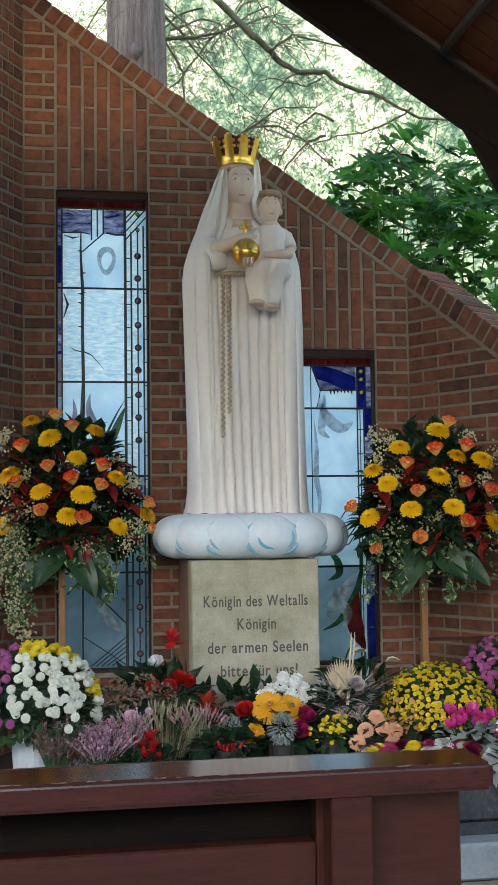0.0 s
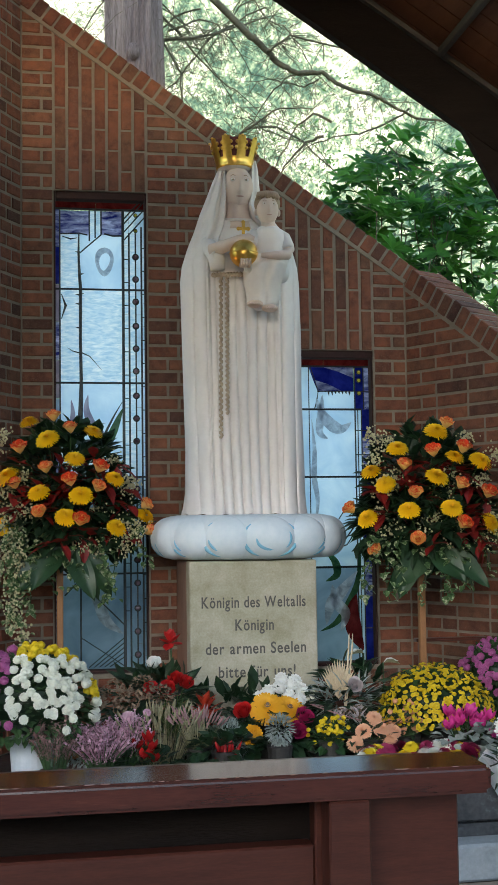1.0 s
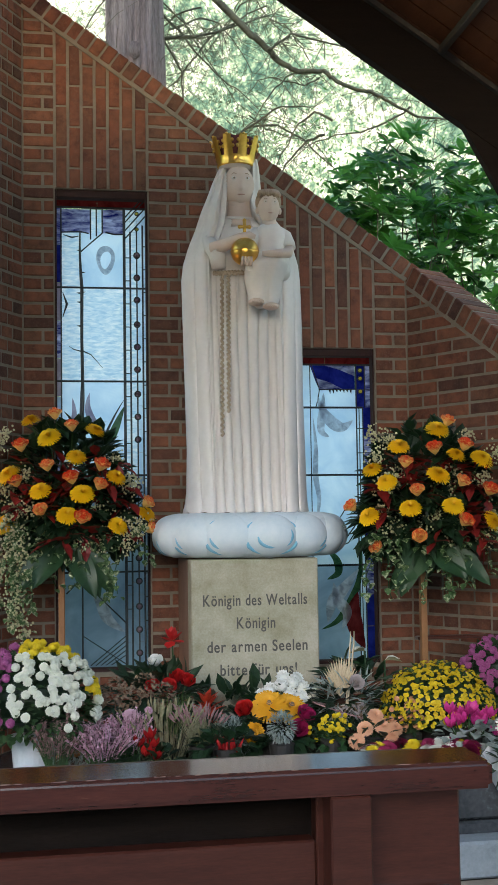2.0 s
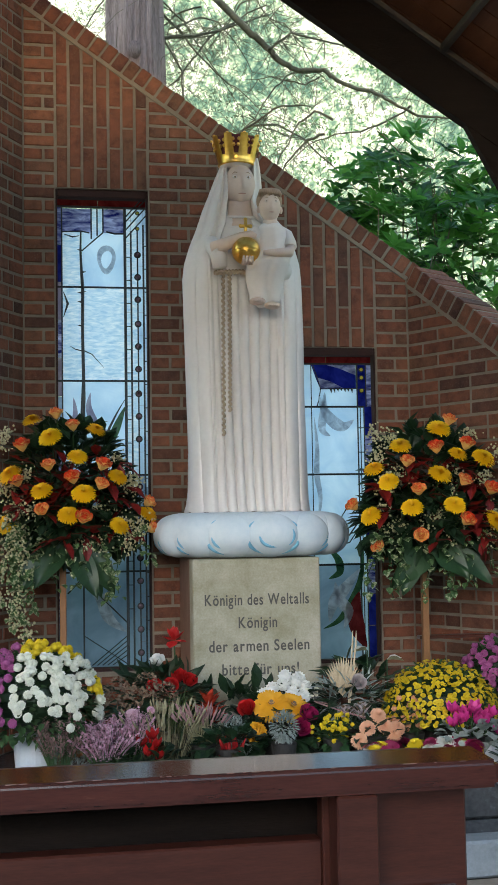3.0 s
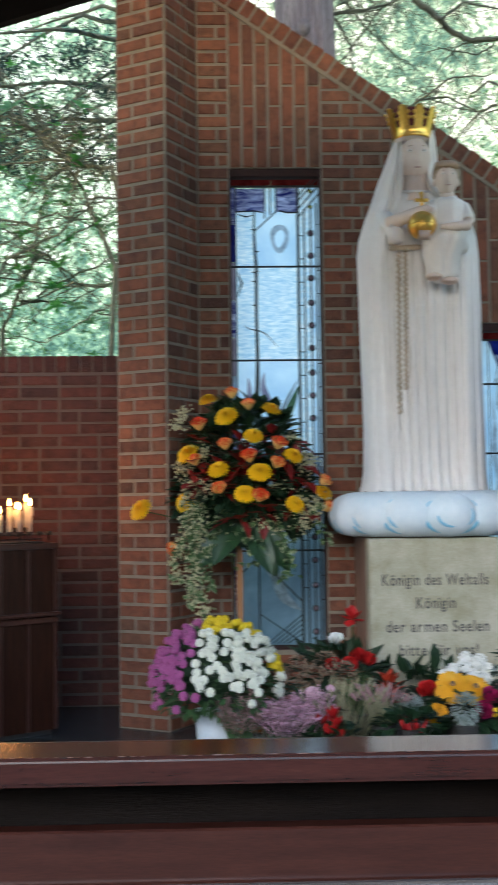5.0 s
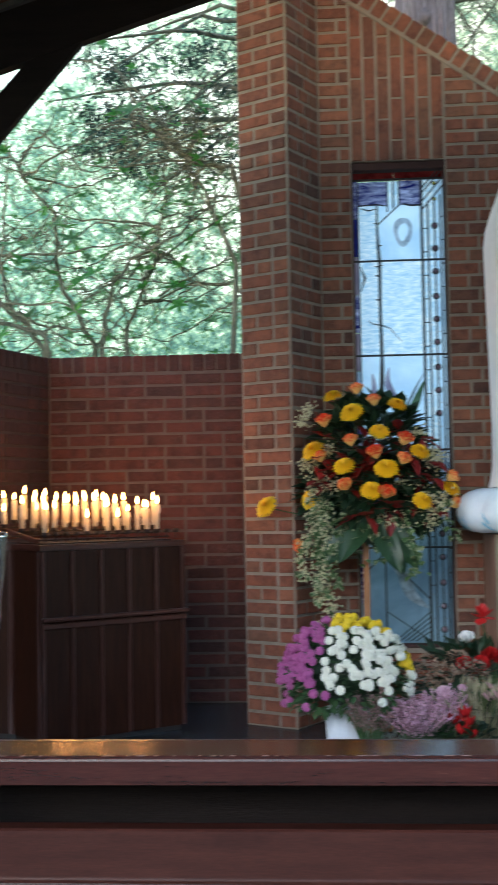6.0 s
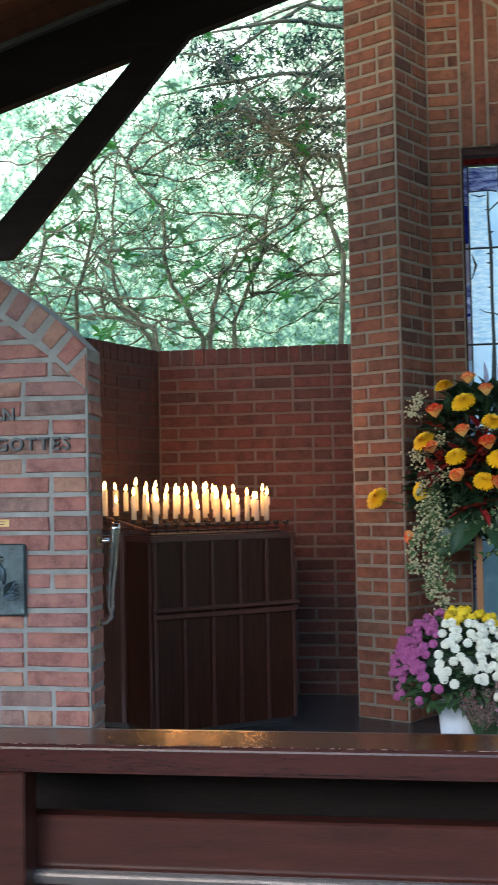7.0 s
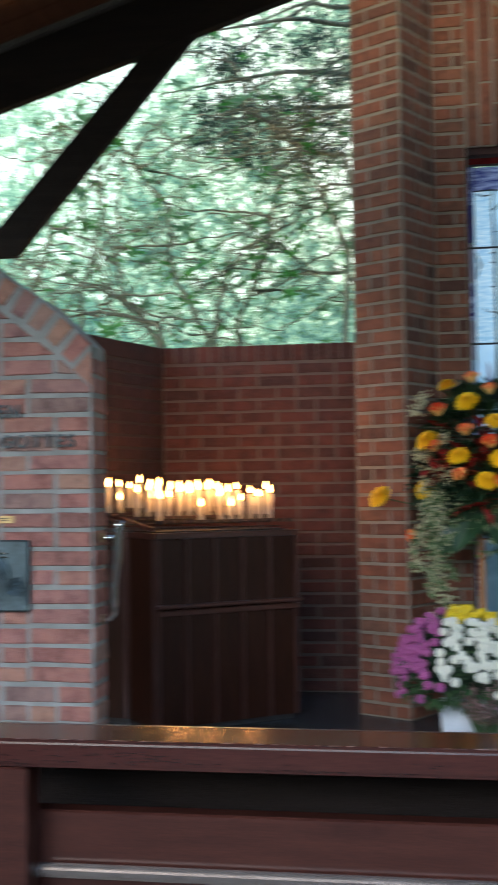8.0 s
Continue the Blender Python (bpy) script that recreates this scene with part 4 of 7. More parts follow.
VEIL_L = [(1.4, -0.19), (1.5, -0.16), (1.6, -0.125), (1.68, -0.116), (1.8, -0.107), (2.0, -0.1)]
VEIL_R = [(1.4, 0.14), (1.5, 0.13), (1.6, 0.1), (1.66, 0.048), (1.74, 0.028), (1.8, 0.042), (2.0, 0.05)]
NT, NZ = 520, 110
vs, fs = [], []
for j in range(NZ + 1):
    z = 2.0 * j / NZ
    a, b, d = along(LEFT, z), along(RIGHT, z), along(DEPTH, z)
    c, w = (a + b) / 2, (b - a) / 2
    for i in range(NT):
        th = 2 * math.pi * i / NT
        x, front = math.cos(th), -math.sin(th)
        px = c + w * x
        push = 0.0
        if front > 0:
            xr = px + 0.012 * z
            robe = -0.2 < xr < 0.185
            grow = min(1.0, max(0.0, (1.34 - z) / 0.12))
            if robe and z < 1.45:
                push = -0.06 * min(1, (xr + 0.2) / 0.016, (0.185 - xr) / 0.016) * min(1, (1.45 - z) / 0.1)
                warp = xr + 0.008 * math.sin(2.1 * z + 9 * xr)
                k_ = (warp + 0.2) / 0.0545 % 1.0
                push += 0.05 * grow * (math.sqrt(max(0.0, 1 - (2 * k_ - 1) ** 2)) - 0.62) * (0.75 + 0.45 * (1.4 - z) / 1.4)
            else:
                warp = xr + 0.01 * math.sin(1.7 * z + (2 if xr > 0 else 0))
                k_ = (warp + 0.2) / (0.066 if xr < 0 else 0.08) % 1.0
                push = 0.034 * (math.sqrt(max(0.0, 1 - (2 * k_ - 1) ** 2)) - 0.6) * (0.5 + 0.6 * grow)
            if z > 1.42:
                xl = along(VEIL_L, z)
                xr_ = along(VEIL_R, z)
                if xl < px < xr_:
                    push = -0.075 * min(1, (z - 1.42) / 0.1) * min(1, (px - xl) / 0.012, (xr_ - px) / 0.012)
                elif px <= xl:
                    t_ = (px - a) / max(xl - a, 0.02)
                    push = 0.03 * math.sin(math.pi * 4.2 * t_ + 0.6) * min(1, (z - 1.3) / 0.2) + 0.02 * max(0, t_ - 0.7)
                else:
                    push = 0.02 * math.sin(math.pi * 2 * (b - px) / max(b - xr_, 0.02)) + 0.014
        k = d + push
        hem = 0.01 * math.sin(th * 15) if z < 0.02 else 0.0
        vs.append((px, -front * k if front > 0 else -front * d * 0.85, z + hem))
for j in range(NZ):
    fs += [(j * NT + i, j * NT + (i + 1) % NT, (j + 1) * NT + (i + 1) % NT, (j + 1) * NT + i) for i in range(NT)]
fs.append(tuple(range(NZ * NT, (NZ + 1) * NT)))
g.add(vs, fs, STATUE)


def carved_head(c, r, mat, jaw=0.2, nose=0.2):
    """A head with brow, eye hollows, nose, lips and chin."""
    seg, rings, vs = 56, 44, []
    for i in range(rings + 1):
        p = math.pi * i / rings - math.pi / 2
        for j in range(seg):
            q = 2 * math.pi * j / seg
            u, d, v = math.cos(p) * math.cos(q), math.cos(p) * math.sin(q), math.sin(p)
            push = 0.0
            if d < 0:
                bridge = min(1, max(0, (0.36 - v) / 0.3)) * (1 if v > -0.24 else max(0, 1 - (-0.24 - v) / 0.1))
                push += nose * math.exp(-(u / (0.1 + 0.1 * max(0, 0.3 - v))) ** 2) * bridge * (0.45 + 0.9 * max(0, 0.3 - v))
                push -= 0.1 * math.exp(-((abs(u) - 0.42) / 0.2) ** 2 - ((v - 0.27) / 0.11) ** 2)
                push += 0.05 * math.exp(-((abs(u) - 0.42) / 0.12) ** 2 - ((v - 0.26) / 0.06) ** 2)
                push += 0.05 * math.exp(-(u / 0.26) ** 2) * (math.exp(-((v + 0.41) / 0.04) ** 2) + math.exp(-((v + 0.53) / 0.045) ** 2))
                push += 0.09 * math.exp(-(u / 0.3) ** 2 - ((v + 0.8) / 0.14) ** 2)
            narrow = 1 - jaw * max(0.0, -v) ** 1.5
            vs.append((c[0] + r[0] * u * narrow, c[1] + r[1] * (d * 0.97 - push), c[2] + r[2] * v))
    g.add(vs, [(i * seg + j, i * seg + (j + 1) % seg, (i + 1) * seg + (j + 1) % seg, (i + 1) * seg + j) for i in range(rings) for j in range(seg)], mat)
    for s_ in (-1, 1):
        def on_face(du, v, out):
            u = s_ * du
            return (c[0] + r[0] * u, c[1] - r[1] * (0.97 * math.sqrt(max(0.05, 1 - u * u - v * v)) + out), c[2] + r[2] * v)
        g.tube([on_face(0.27, 0.45, 0.0), on_face(0.42, 0.5, 0.0), on_face(0.58, 0.44, -0.01)], [r[2] * 0.01, r[2] * 0.022, r[2] * 0.01], HAIR, 6)
        g.ball(on_face(0.42, 0.27, -0.05), (r[0] * 0.17, r[1] * 0.06, r[2] * 0.065), STATUE, 12, 6)
        g.ball(on_face(0.42, 0.27, -0.015), (r[0] * 0.08, r[1] * 0.03, r[2] * 0.045), HAIR, 10, 6)
    g.ball((c[0], c[1] - r[1] * 0.895, c[2] - r[2] * 0.47), (r[0] * 0.26, r[1] * 0.05, r[2] * 0.03), LIP, 14, 6)


# chest, neck, head
FX, FZ = -0.03, 1.828
g.ball((FX, -0.085, 1.5), (0.165, 0.105, 0.175), STATUE, 36, 20)
g.tube([(FX, -0.09, 1.58), (FX, -0.088, 1.63), (FX, -0.082, 1.7), (FX, -0.075, 1.8)], [0.1, 0.078, 0.066, 0.062], SKIN, 24)
g.lathe([(0.07, 0.0), (0.08, 0.004), (0.084, 0.012), (0.078, 0.018), (0.07, 0.016)], STATUE, 28, pose(FX, -0.09, 1.643, 14))
carved_head((FX, -0.086, FZ), (0.088, 0.09, 0.128), SKIN, 0.12)
# crown
CX, CY, CZ = -0.043, -0.06, 1.947
N, POSTS, Q0 = 144, 9, radians(-79)
vs, fs = [], []
for r0 in (0.0, 0.005):
    for rr, hz in ((0.1, 0), (0.105, 0.006), (0.103, 0.012), (0.108, 0.04)):
        vs += [(CX + (rr - r0) * math.cos(2 * math.pi * i / N), CY + (rr - r0) * math.sin(2 * math.pi * i / N), CZ + hz) for i in range(N)]
    for i in range(N):
        q = 2 * math.pi * i / N
        c_ = abs(math.cos(POSTS / 2 * (q - Q0)))
        k = min(1.0, max(0.0, (c_ - 0.55) / 0.22)) ** 0.6
        rr = 0.111 + 0.03 * k - r0
        vs.append((CX + rr * math.cos(q), CY + rr * math.sin(q), CZ + 0.05 + 0.108 * k))
for s in range(2):
    o = s * 5 * N
    for k in range(4):
        fs += [(o + k * N + i, o + k * N + (i + 1) % N, o + (k + 1) * N + (i + 1) % N, o + (k + 1) * N + i) for i in range(N)]
g.add(vs, fs, GOLD)
for i in range(POSTS):
    q = Q0 + 2 * math.pi * (i + 0.5) / POSTS
    for dq, zz, rr in ((-0.1, 0.095, 0.121), (0.1, 0.095, 0.121), (-0.13, 0.125, 0.128), (0.13, 0.125, 0.128)):
        g.ball((CX + rr * math.cos(q + dq), CY + rr * math.sin(q + dq), CZ + zz), (0.009, 0.009, 0.011), GOLD, 8, 6)
    q = Q0 + 2 * math.pi * i / POSTS
    g.ball((CX + 0.141 * math.cos(q), CY + 0.141 * math.sin(q), CZ + 0.158), (0.009, 0.009, 0.007), GOLD, 8, 6)
g.lathe([(0.094, 0.02), (0.1, 0.05), (0.113, 0.1), (0.127, 0.15), (0.1, 0.152), (0.02, 0.12)], LINING, 48, pose(CX, CY, CZ))
g.ball((CX, CY, CZ + 0.01), (0.1, 0.1, 0.03), STATUE, 24, 12)
# sleeve, arm and orb
g.tube([(-0.215, -0.12, 1.52), (-0.2, -0.17, 1.46), (-0.185, -0.21, 1.43), (-0.16, -0.235, 1.415)], [0.03, 0.04, 0.047, 0.05], STATUE, 24)
g.tube([(-0.2, -0.16, 1.5), (-0.187, -0.21, 1.44), (-0.174, -0.233, 1.385), (-0.17, -0.235, 1.335)], [0.03, 0.042, 0.046, 0.04], STATUE, 24)
g.tube([(-0.2, -0.22, 1.44), (-0.12, -0.285, 1.462), (-0.06, -0.305, 1.488), (-0.01, -0.312, 1.5), (0.02, -0.315, 1.49)], [0.04, 0.034, 0.027, 0.023, 0.014], SKIN, 16)
OX, OZ = -0.038, 1.411
g.ball((OX, -0.31, OZ), 0.076, GOLD, 40, 26)
g.lathe([(0.0755, -0.005), (0.079, 0), (0.0755, 0.005)], GOLD, 32, pose(OX, -0.31, OZ))
g.box(-0.008, 0.008, -0.006, 0.006, 0.072, 0.172, GOLD, pose(OX, -0.31, OZ), 0.002)
g.box(-0.027, 0.027, -0.006, 0.006, 0.128, 0.144, GOLD, pose(OX, -0.31, OZ), 0.002)
for dx_, dz_ in ((0, 0.172), (-0.027, 0.136), (0.027, 0.136)):
    g.ball((OX + dx_, -0.31, OZ + dz_), (0.011, 0.007, 0.011), GOLD, 8, 6)
for i in range(4):
    x = OX - 0.024 + 0.0155 * i
    g.tube([(x, -0.345, OZ - 0.08), (x, -0.376, OZ - 0.066), (x, -0.386, OZ - 0.044)], [0.009, 0.009, 0.006], SKIN, 8)
g.tube([(0.2, -0.19, 1.33), (0.1, -0.27, 1.32), (OX + 0.01, -0.33, OZ - 0.083)], [0.05, 0.04, 0.022], STATUE, 12)
# child on the arm
KX, KY = 0.105, -0.27
carved_head((KX - 0.001, KY, 1.664), (0.06, 0.066, 0.086), SKIN, 0.14, 0.16)
g.ball((KX + 0.002, KY + 0.024, 1.704), (0.072, 0.068, 0.074), HAIR, 26, 16)
for i in range(15):
    a = radians(-70 + 10 * i)
    g.tube([(KX + 0.05 * math.sin(a), KY - 0.045 * math.cos(a) + 0.01, 1.755), (KX + 0.062 * math.sin(a), KY - 0.056 * math.cos(a) + 0.006, 1.735), (KX + 0.06 * math.sin(a * 1.15), KY - 0.055 * math.cos(a) + 0.004, 1.716 + 0.004 * (i % 3))], [0.012, 0.009, 0.005], HAIR, 8)
for s_ in (-1, 1):
    g.ball((KX + s_ * 0.062, KY + 0.008, 1.652), (0.011, 0.014, 0.02), SKIN, 10, 6)
g.tube([(KX + 0.005, KY + 0.01, 1.54), (KX + 0.002, KY + 0.006, 1.61)], [0.046, 0.036], SKIN, 16)
K_LEFT = [(1.12, 0.03), (1.15, -0.004), (1.2, -0.018), (1.27, -0.032), (1.33, -0.03), (1.38, -0.005), (1.43, 0.025), (1.5, 0.02), (1.55, 0.032), (1.575, 0.06)]
K_RIGHT = [(1.12, 0.12), (1.15, 0.156), (1.2, 0.166), (1.27, 0.18), (1.33, 0.205), (1.38, 0.215), (1.43, 0.205), (1.5, 0.215), (1.55, 0.197), (1.575, 0.155)]
K_DEEP = [(1.12, 0.04), (1.15, 0.06), (1.25, 0.085), (1.33, 0.115), (1.38, 0.115), (1.43, 0.085), (1.5, 0.08), (1.55, 0.07), (1.575, 0.045)]
vs, fs = [], []
NK = 64
for j in range(47):
    z = 1.12 + 0.455 * j / 46
    a, b, d = along(K_LEFT, z), along(K_RIGHT, z), along(K_DEEP, z)
    c, w = (a + b) / 2, (b - a) / 2
    for i in range(NK):
        q = 2 * math.pi * i / NK
        px = c + w * math.cos(q)
        crease = 0.006 * math.sin(46 * (px + 0.5 * (1.4 - z))) if z < 1.4 else 0.004 * math.sin(60 * px)
        legs = 0.02 * abs(math.sin(math.pi * (px - a) / (b - a) * 2)) ** 0.7 if z < 1.36 else 0.0
        vs.append((px, KY + 0.02 + (d + crease + legs) * math.sin(q), z))
for j in range(46):
    fs += [(j * NK + i, j * NK + (i + 1) % NK, (j + 1) * NK + (i + 1) % NK, (j + 1) * NK + i) for i in range(NK)]
fs += [tuple(range(NK))[::-1], tuple(range(46 * NK, 47 * NK))]
g.add(vs, fs, STATUE)
g.tube([(0.16, KY + 0.02, 1.55), (0.195, KY + 0.01, 1.515), (0.206, KY - 0.01, 1.465), (0.206, KY - 0.02, 1.44)], [0.024, 0.036, 0.04, 0.041], STATUE, 18)
g.tube([(0.21, KY - 0.025, 1.44), (0.195, KY - 0.06, 1.405), (0.14, KY - 0.1, 1.392), (0.085, KY - 0.11, 1.388), (0.045, KY - 0.11, 1.388)], [0.03, 0.029, 0.024, 0.018, 0.012], SKIN, 14)
g.tube([(0.04, KY + 0.02, 1.54), (0.015, KY - 0.01, 1.5), (0.005, KY - 0.03, 1.46)], [0.03, 0.034, 0.03], STATUE, 14)
for x, y, z in ((0.012, KY - 0.085, 1.128), (0.095, KY - 0.075, 1.108)):
    g.ball((x, y, z), (0.045, 0.045, 0.021), SKIN, 16, 8)
    for i in range(5):
        g.ball((x - 0.028 + 0.012 * i, y - 0.042, z - 0.006), (0.007, 0.012, 0.008), SKIN, 6, 5)
# rope belt and hanging cords
for i in range(34):
    x = -0.19 + 0.19 * i / 33
    g.ball((x, -(along(DEPTH, 1.32) * math.sqrt(1 - (x / 0.345) ** 2) - 0.012), 1.318 + 0.004 * math.sin(2 * i)), (0.008, 0.011, 0.013), ROPE, 8, 5)
for x, z0 in ((-0.146, 0.42), (-0.112, 0.55)):
    n = 46
    pts = []
    for i in range(n * 3):
        z = 1.33 - (1.33 - z0) * i / (n * 3 - 1)
        y = -(along(DEPTH, z) * math.sqrt(max(0.05, 1 - (x / 0.345) ** 2)) - 0.02)
        pts.append((x + 0.005 * math.cos(i * 1.35) - 0.012 * (1.33 - z), y + 0.005 * math.sin(i * 1.35), z))
    g.tube(pts, 0.0085, ROPE, 6)
statue = part("statue", g, None, smooth=True, m=pose(SX, SY, SZ))
tagged(statue, "white painted statue in long folded cloak with gold crown and orb", "statue")


# ---- fittings on the near pier ----
PIER_FACE = 4.55 - 0.008
for text, x, z in (("HREN", -2.07, 1.775), ("TERGOTTES", -2.075, 1.652)):
    sign = thing("wall_lettering", "raised dark bronze capital letters on the brick pier", "lettering", (x, PIER_FACE, z))
    u = 0.0
    for ch in text:
        ob = lettering("letter", ch, 0.072, BRONZE_DARK, sign, pose(u, -0.006, 0, 90, 0, 0), 0.007, 0.0012)
        u += max(v.co.x for v in ob.data.vertices) + 0.0105
    if text == "HREN":
        sign.location.x = -1.845 - u
    else:
        sign.location.x = -1.612 - u
plaque = thing("offering_box", "patinated bronze offering box front with rose relief", "offering box", (-1.925, PIER_FACE, 0.99))
g = Geo()
g.box(-0.113, 0.113, -0.022, 0.0, 0.0, 0.287, BRONZE, bev=0.006)
part("plate", g, plaque)
g = Geo()
for q in ((-0.04, 0.045, 0.216, 0.222), (-0.04, 0.045, 0.232, 0.238)):
    g.box(q[0] + 0.02, q[1] - 0.02, -0.03, -0.022, q[2], q[3], STEEL, bev=0.001)
part("coin_slot", g, plaque, "worn bright coin slot")
g = Geo()
g.tube([(-0.01, -0.024, 0.05), (0.0, -0.026, 0.1), (0.002, -0.026, 0.135)], 0.0035, BRONZE, 6)
relief = part("rose_relief", g, plaque)
for i in range(9):
    a = -1.1 + 0.275 * i
    g = Geo()
    g.ball((0.002 + 0.026 * math.sin(a), -0.026, 0.172 + 0.014 * math.cos(3 * a)), (0.011, 0.009, 0.034), BRONZE, 8, 5)
    part("petal", g, relief)
for s, z in ((1, 0.075), (1, 0.09), (-1, 0.1)):
    g = Geo()
    for i in range(3):
        g.leaf((0.022 * s, -0.025, z), (s, -0.08, 0.1 + 0.4 * i), 0.078, 0.034, BRONZE, up=(0, -1, 0), droop=0.05, fold=0.25)
    part("leaf_relief", g, plaque)
label_ = thing("brass_label", "small brass label with two lines of unreadable writing", "label", (-1.924, PIER_FACE, 1.345))
g = Geo()
g.box(-0.042, 0.042, -0.004, 0, 0, 0.03, BRASS, bev=0.001)
part("plate", g, label_)
for z, w in ((0.019, 0.025), (0.009, 0.02)):
    g = Geo()
    g.box(-w, w, -0.0052, -0.0042, z, z + 0.003, BRONZE_DARK, bev=0)
    part("writing_bar", g, label_)
rail = thing("grab_handle", "bent polished steel grab handle", "handle", (-1.54, 4.64, 0.95))
g = Geo()
g.tube([(0.074, 0, 0.4), (0.07, 0, 0.38), (0.06, 0, 0.25), (0.047, 0, 0.14), (0.046, 0, 0.1), (0.051, 0, 0.06), (0.046, 0, 0.025), (0.028, 0, 0.006), (0.0, 0, 0.0), (-0.01, 0, 0.0)], [0.019, 0.021, 0.02, 0.019, 0.018, 0.017, 0.016, 0.015, 0.014, 0.014], STEEL, 16)
g.tube([(-0.008, 0, 0.33), (0.02, 0, 0.33), (0.066, 0, 0.335)], 0.009, STEEL, 12)
part("bar", g, rail, smooth=True)
for z in (0.0, 0.33):
    g = Geo()
    g.lathe([(0.02, 0), (0.02, 0.006)], BRASS, 14, pose(-0.004, 0, z, 0, 90, 0))
    part("mount", g, rail)

# ---- candle stand ----
stand = thing("candle_stand", "dark oak candle stand with panelled sides and iron rack", "candle stand", (-1.67, 6.6, 0.195))
PLAN = [(-2.3, 6.36), (-1.89, 6.275), (-1.666, 6.0), (-0.99, 6.55), (-1.3, 7.1), (-2.15, 7.2)]
PLAN = [(x + 1.67, y - 6.6) for x, y in PLAN]


def plan_prism(g, pts, z0, z1, mat):
    n = len(pts)
    g.add([(x, y, z0) for x, y in pts] + [(x, y, z1) for x, y in pts], [tuple(range(n))[::-1], tuple(range(n, 2 * n))] + [(i, (i + 1) % n, (i + 1) % n + n, i + n) for i in range(n)], mat)


def grown(pts, k):
    return [(x * k, y * k) for x, y in pts]


g = Geo()
plan_prism(g, PLAN, 0.03, 1.02, BOX_WOOD)
part("body", g, stand)
g = Geo()
plan_prism(g, grown(PLAN, 0.96), 0.0, 0.029, POT_DARK)
part("base", g, stand)
g = Geo()
plan_prism(g, grown(PLAN, 1.02), 1.022, 1.052, BOX_RIM)
part("rim", g, stand, "red-stained rim board")
for (ax, ay), (bx, by) in zip(PLAN[:3], PLAN[1:4]):
    d = math.hypot(bx - ax, by - ay)
    m = pose(ax, ay, 0, 0, 0, math.degrees(math.atan2(by - ay, bx - ax)))
    n = 5 if d > 0.6 else 1
    for i in range(n + 1):
        g = Geo()
        g.box(-0.009, 0.009, -0.016, 0.001, 0.032, 1.02, BOX_RIM, bev=0.003)
        part("batten", g, stand, m=m @ pose(0.012 + i * (d - 0.024) / n, 0, 0))
    if d > 0.6:
        g = Geo()
        g.box(0.0, d, -0.026, -0.013, 0.615, 0.645, BOX_RIM, bev=0.004)
        part("mid_rail", g, stand, m=m)
        g = Geo()
        g.box(-0.004, d + 0.004, -0.052, -0.013, 0.655, 0.676, BOX_RIM, bev=0.005)
        part("ledge", g, stand, m=m)
g = Geo()
plan_prism(g, grown(PLAN, 0.9), 1.053, 1.06, IRON)
part("drip_tray", g, stand, "sooty iron drip tray")
g = Geo()
g.box(-0.26, 0.16, -0.012, 0.012, 0.0, 0.025, BOX_RIM, m=pose(-0.16, -0.42, 1.09, 0, 12, -35), bev=0.004)
part("slide_board", g, stand, "sloping stained board on the stand's rim")
fd = Vector((0.776, 0.631, 0))
fn = Vector((-0.631, 0.776, 0))
A0 = Vector((-1.666, 6.0, 1.255))
sticks = {}
flame_geo = Geo()
flame_geo.lathe([(0.0015, 0.0), (0.006, 0.006), (0.0095, 0.015), (0.0085, 0.027), (0.0045, 0.042), (0.0005, 0.056)], FLAME, 10)
flame_mesh = flame_geo.mesh("flame", True)
cup_geo = Geo()
cup_geo.lathe([(0.004, -0.03), (0.004, 0.0), (0.016, 0.002), (0.018, 0.022), (0.016, 0.022), (0.014, 0.006)], IRON, 12)
cup_mesh = cup_geo.mesh("holder", True)
count = 0
for row in range(4):
    for k in range(14):
        s = 0.06 + 0.062 * k + 0.02 * (row % 2) - 0.09 * row
        p = A0 + fd * s + fn * (0.07 + 0.13 * row) + Vector((0, 0, 0.035 + 0.022 * row))
        if row == 0 and k > 11:
            lit = False
        else:
            lit = random.random() < 0.86
        if s < -0.22:
            continue
        h = random.choice((0.09, 0.12, 0.13, 0.14, 0.15, 0.16))
        if not lit and row > 0:
            continue
        if not lit:
            ob = thing("candle_holder", "empty sooty iron candle cup on the rack", "candle holder", p, "empty holders")
            part("holder", cup_mesh, ob)
            continue
        ob = thing("candle", "burning white candle in an iron cup on the rack", "candle", p, "votive candles")
        part("holder", cup_mesh, ob)
        if h not in sticks:
            c = Geo()
            c.lathe([(0.0135, 0.004), (0.0135, h - 0.01), (0.0125, h - 0.002), (0.009, h), (0.003, h - 0.003)], WAX, 14)
            c.tube([(0.009, 0.009, h), (0.0115, 0.0115, h - 0.03), (0.011, 0.011, h - 0.05)], [0.003, 0.004, 0.002], WAX, 6)
            c.tube([(0, 0, h - 0.004), (0.001, 0, h + 0.006)], 0.001, IRON, 5)
            sticks[h] = c.mesh("stick", True)
        st = part("stick", sticks[h], ob, m=pose(0, 0, 0, rnd(-2, 2), rnd(-2, 2), rnd(0, 360)))
        part("flame", flame_mesh, st, m=pose(rnd(-0.002, 0.002), 0, h + 0.004, rnd(-6, 6), rnd(-6, 6), 0) @ Matrix.Diagonal((0.8, 0.8, rnd(0.72, 0.98), 1)))
rack = Geo()
for row in range(4):
    up = Vector((0, 0, 0.022 * row))
    a, b = A0 + fd * (-0.15 if row else 0.02) + fn * (0.07 + 0.13 * row) + up, A0 + fd * 0.82 + fn * (0.07 + 0.13 * row) + up
    rack.tube([a + Vector((1.67, -6.6, -0.195 + 0.015)), b + Vector((1.67, -6.6, -0.195 + 0.015))], 0.004, IRON, 6)
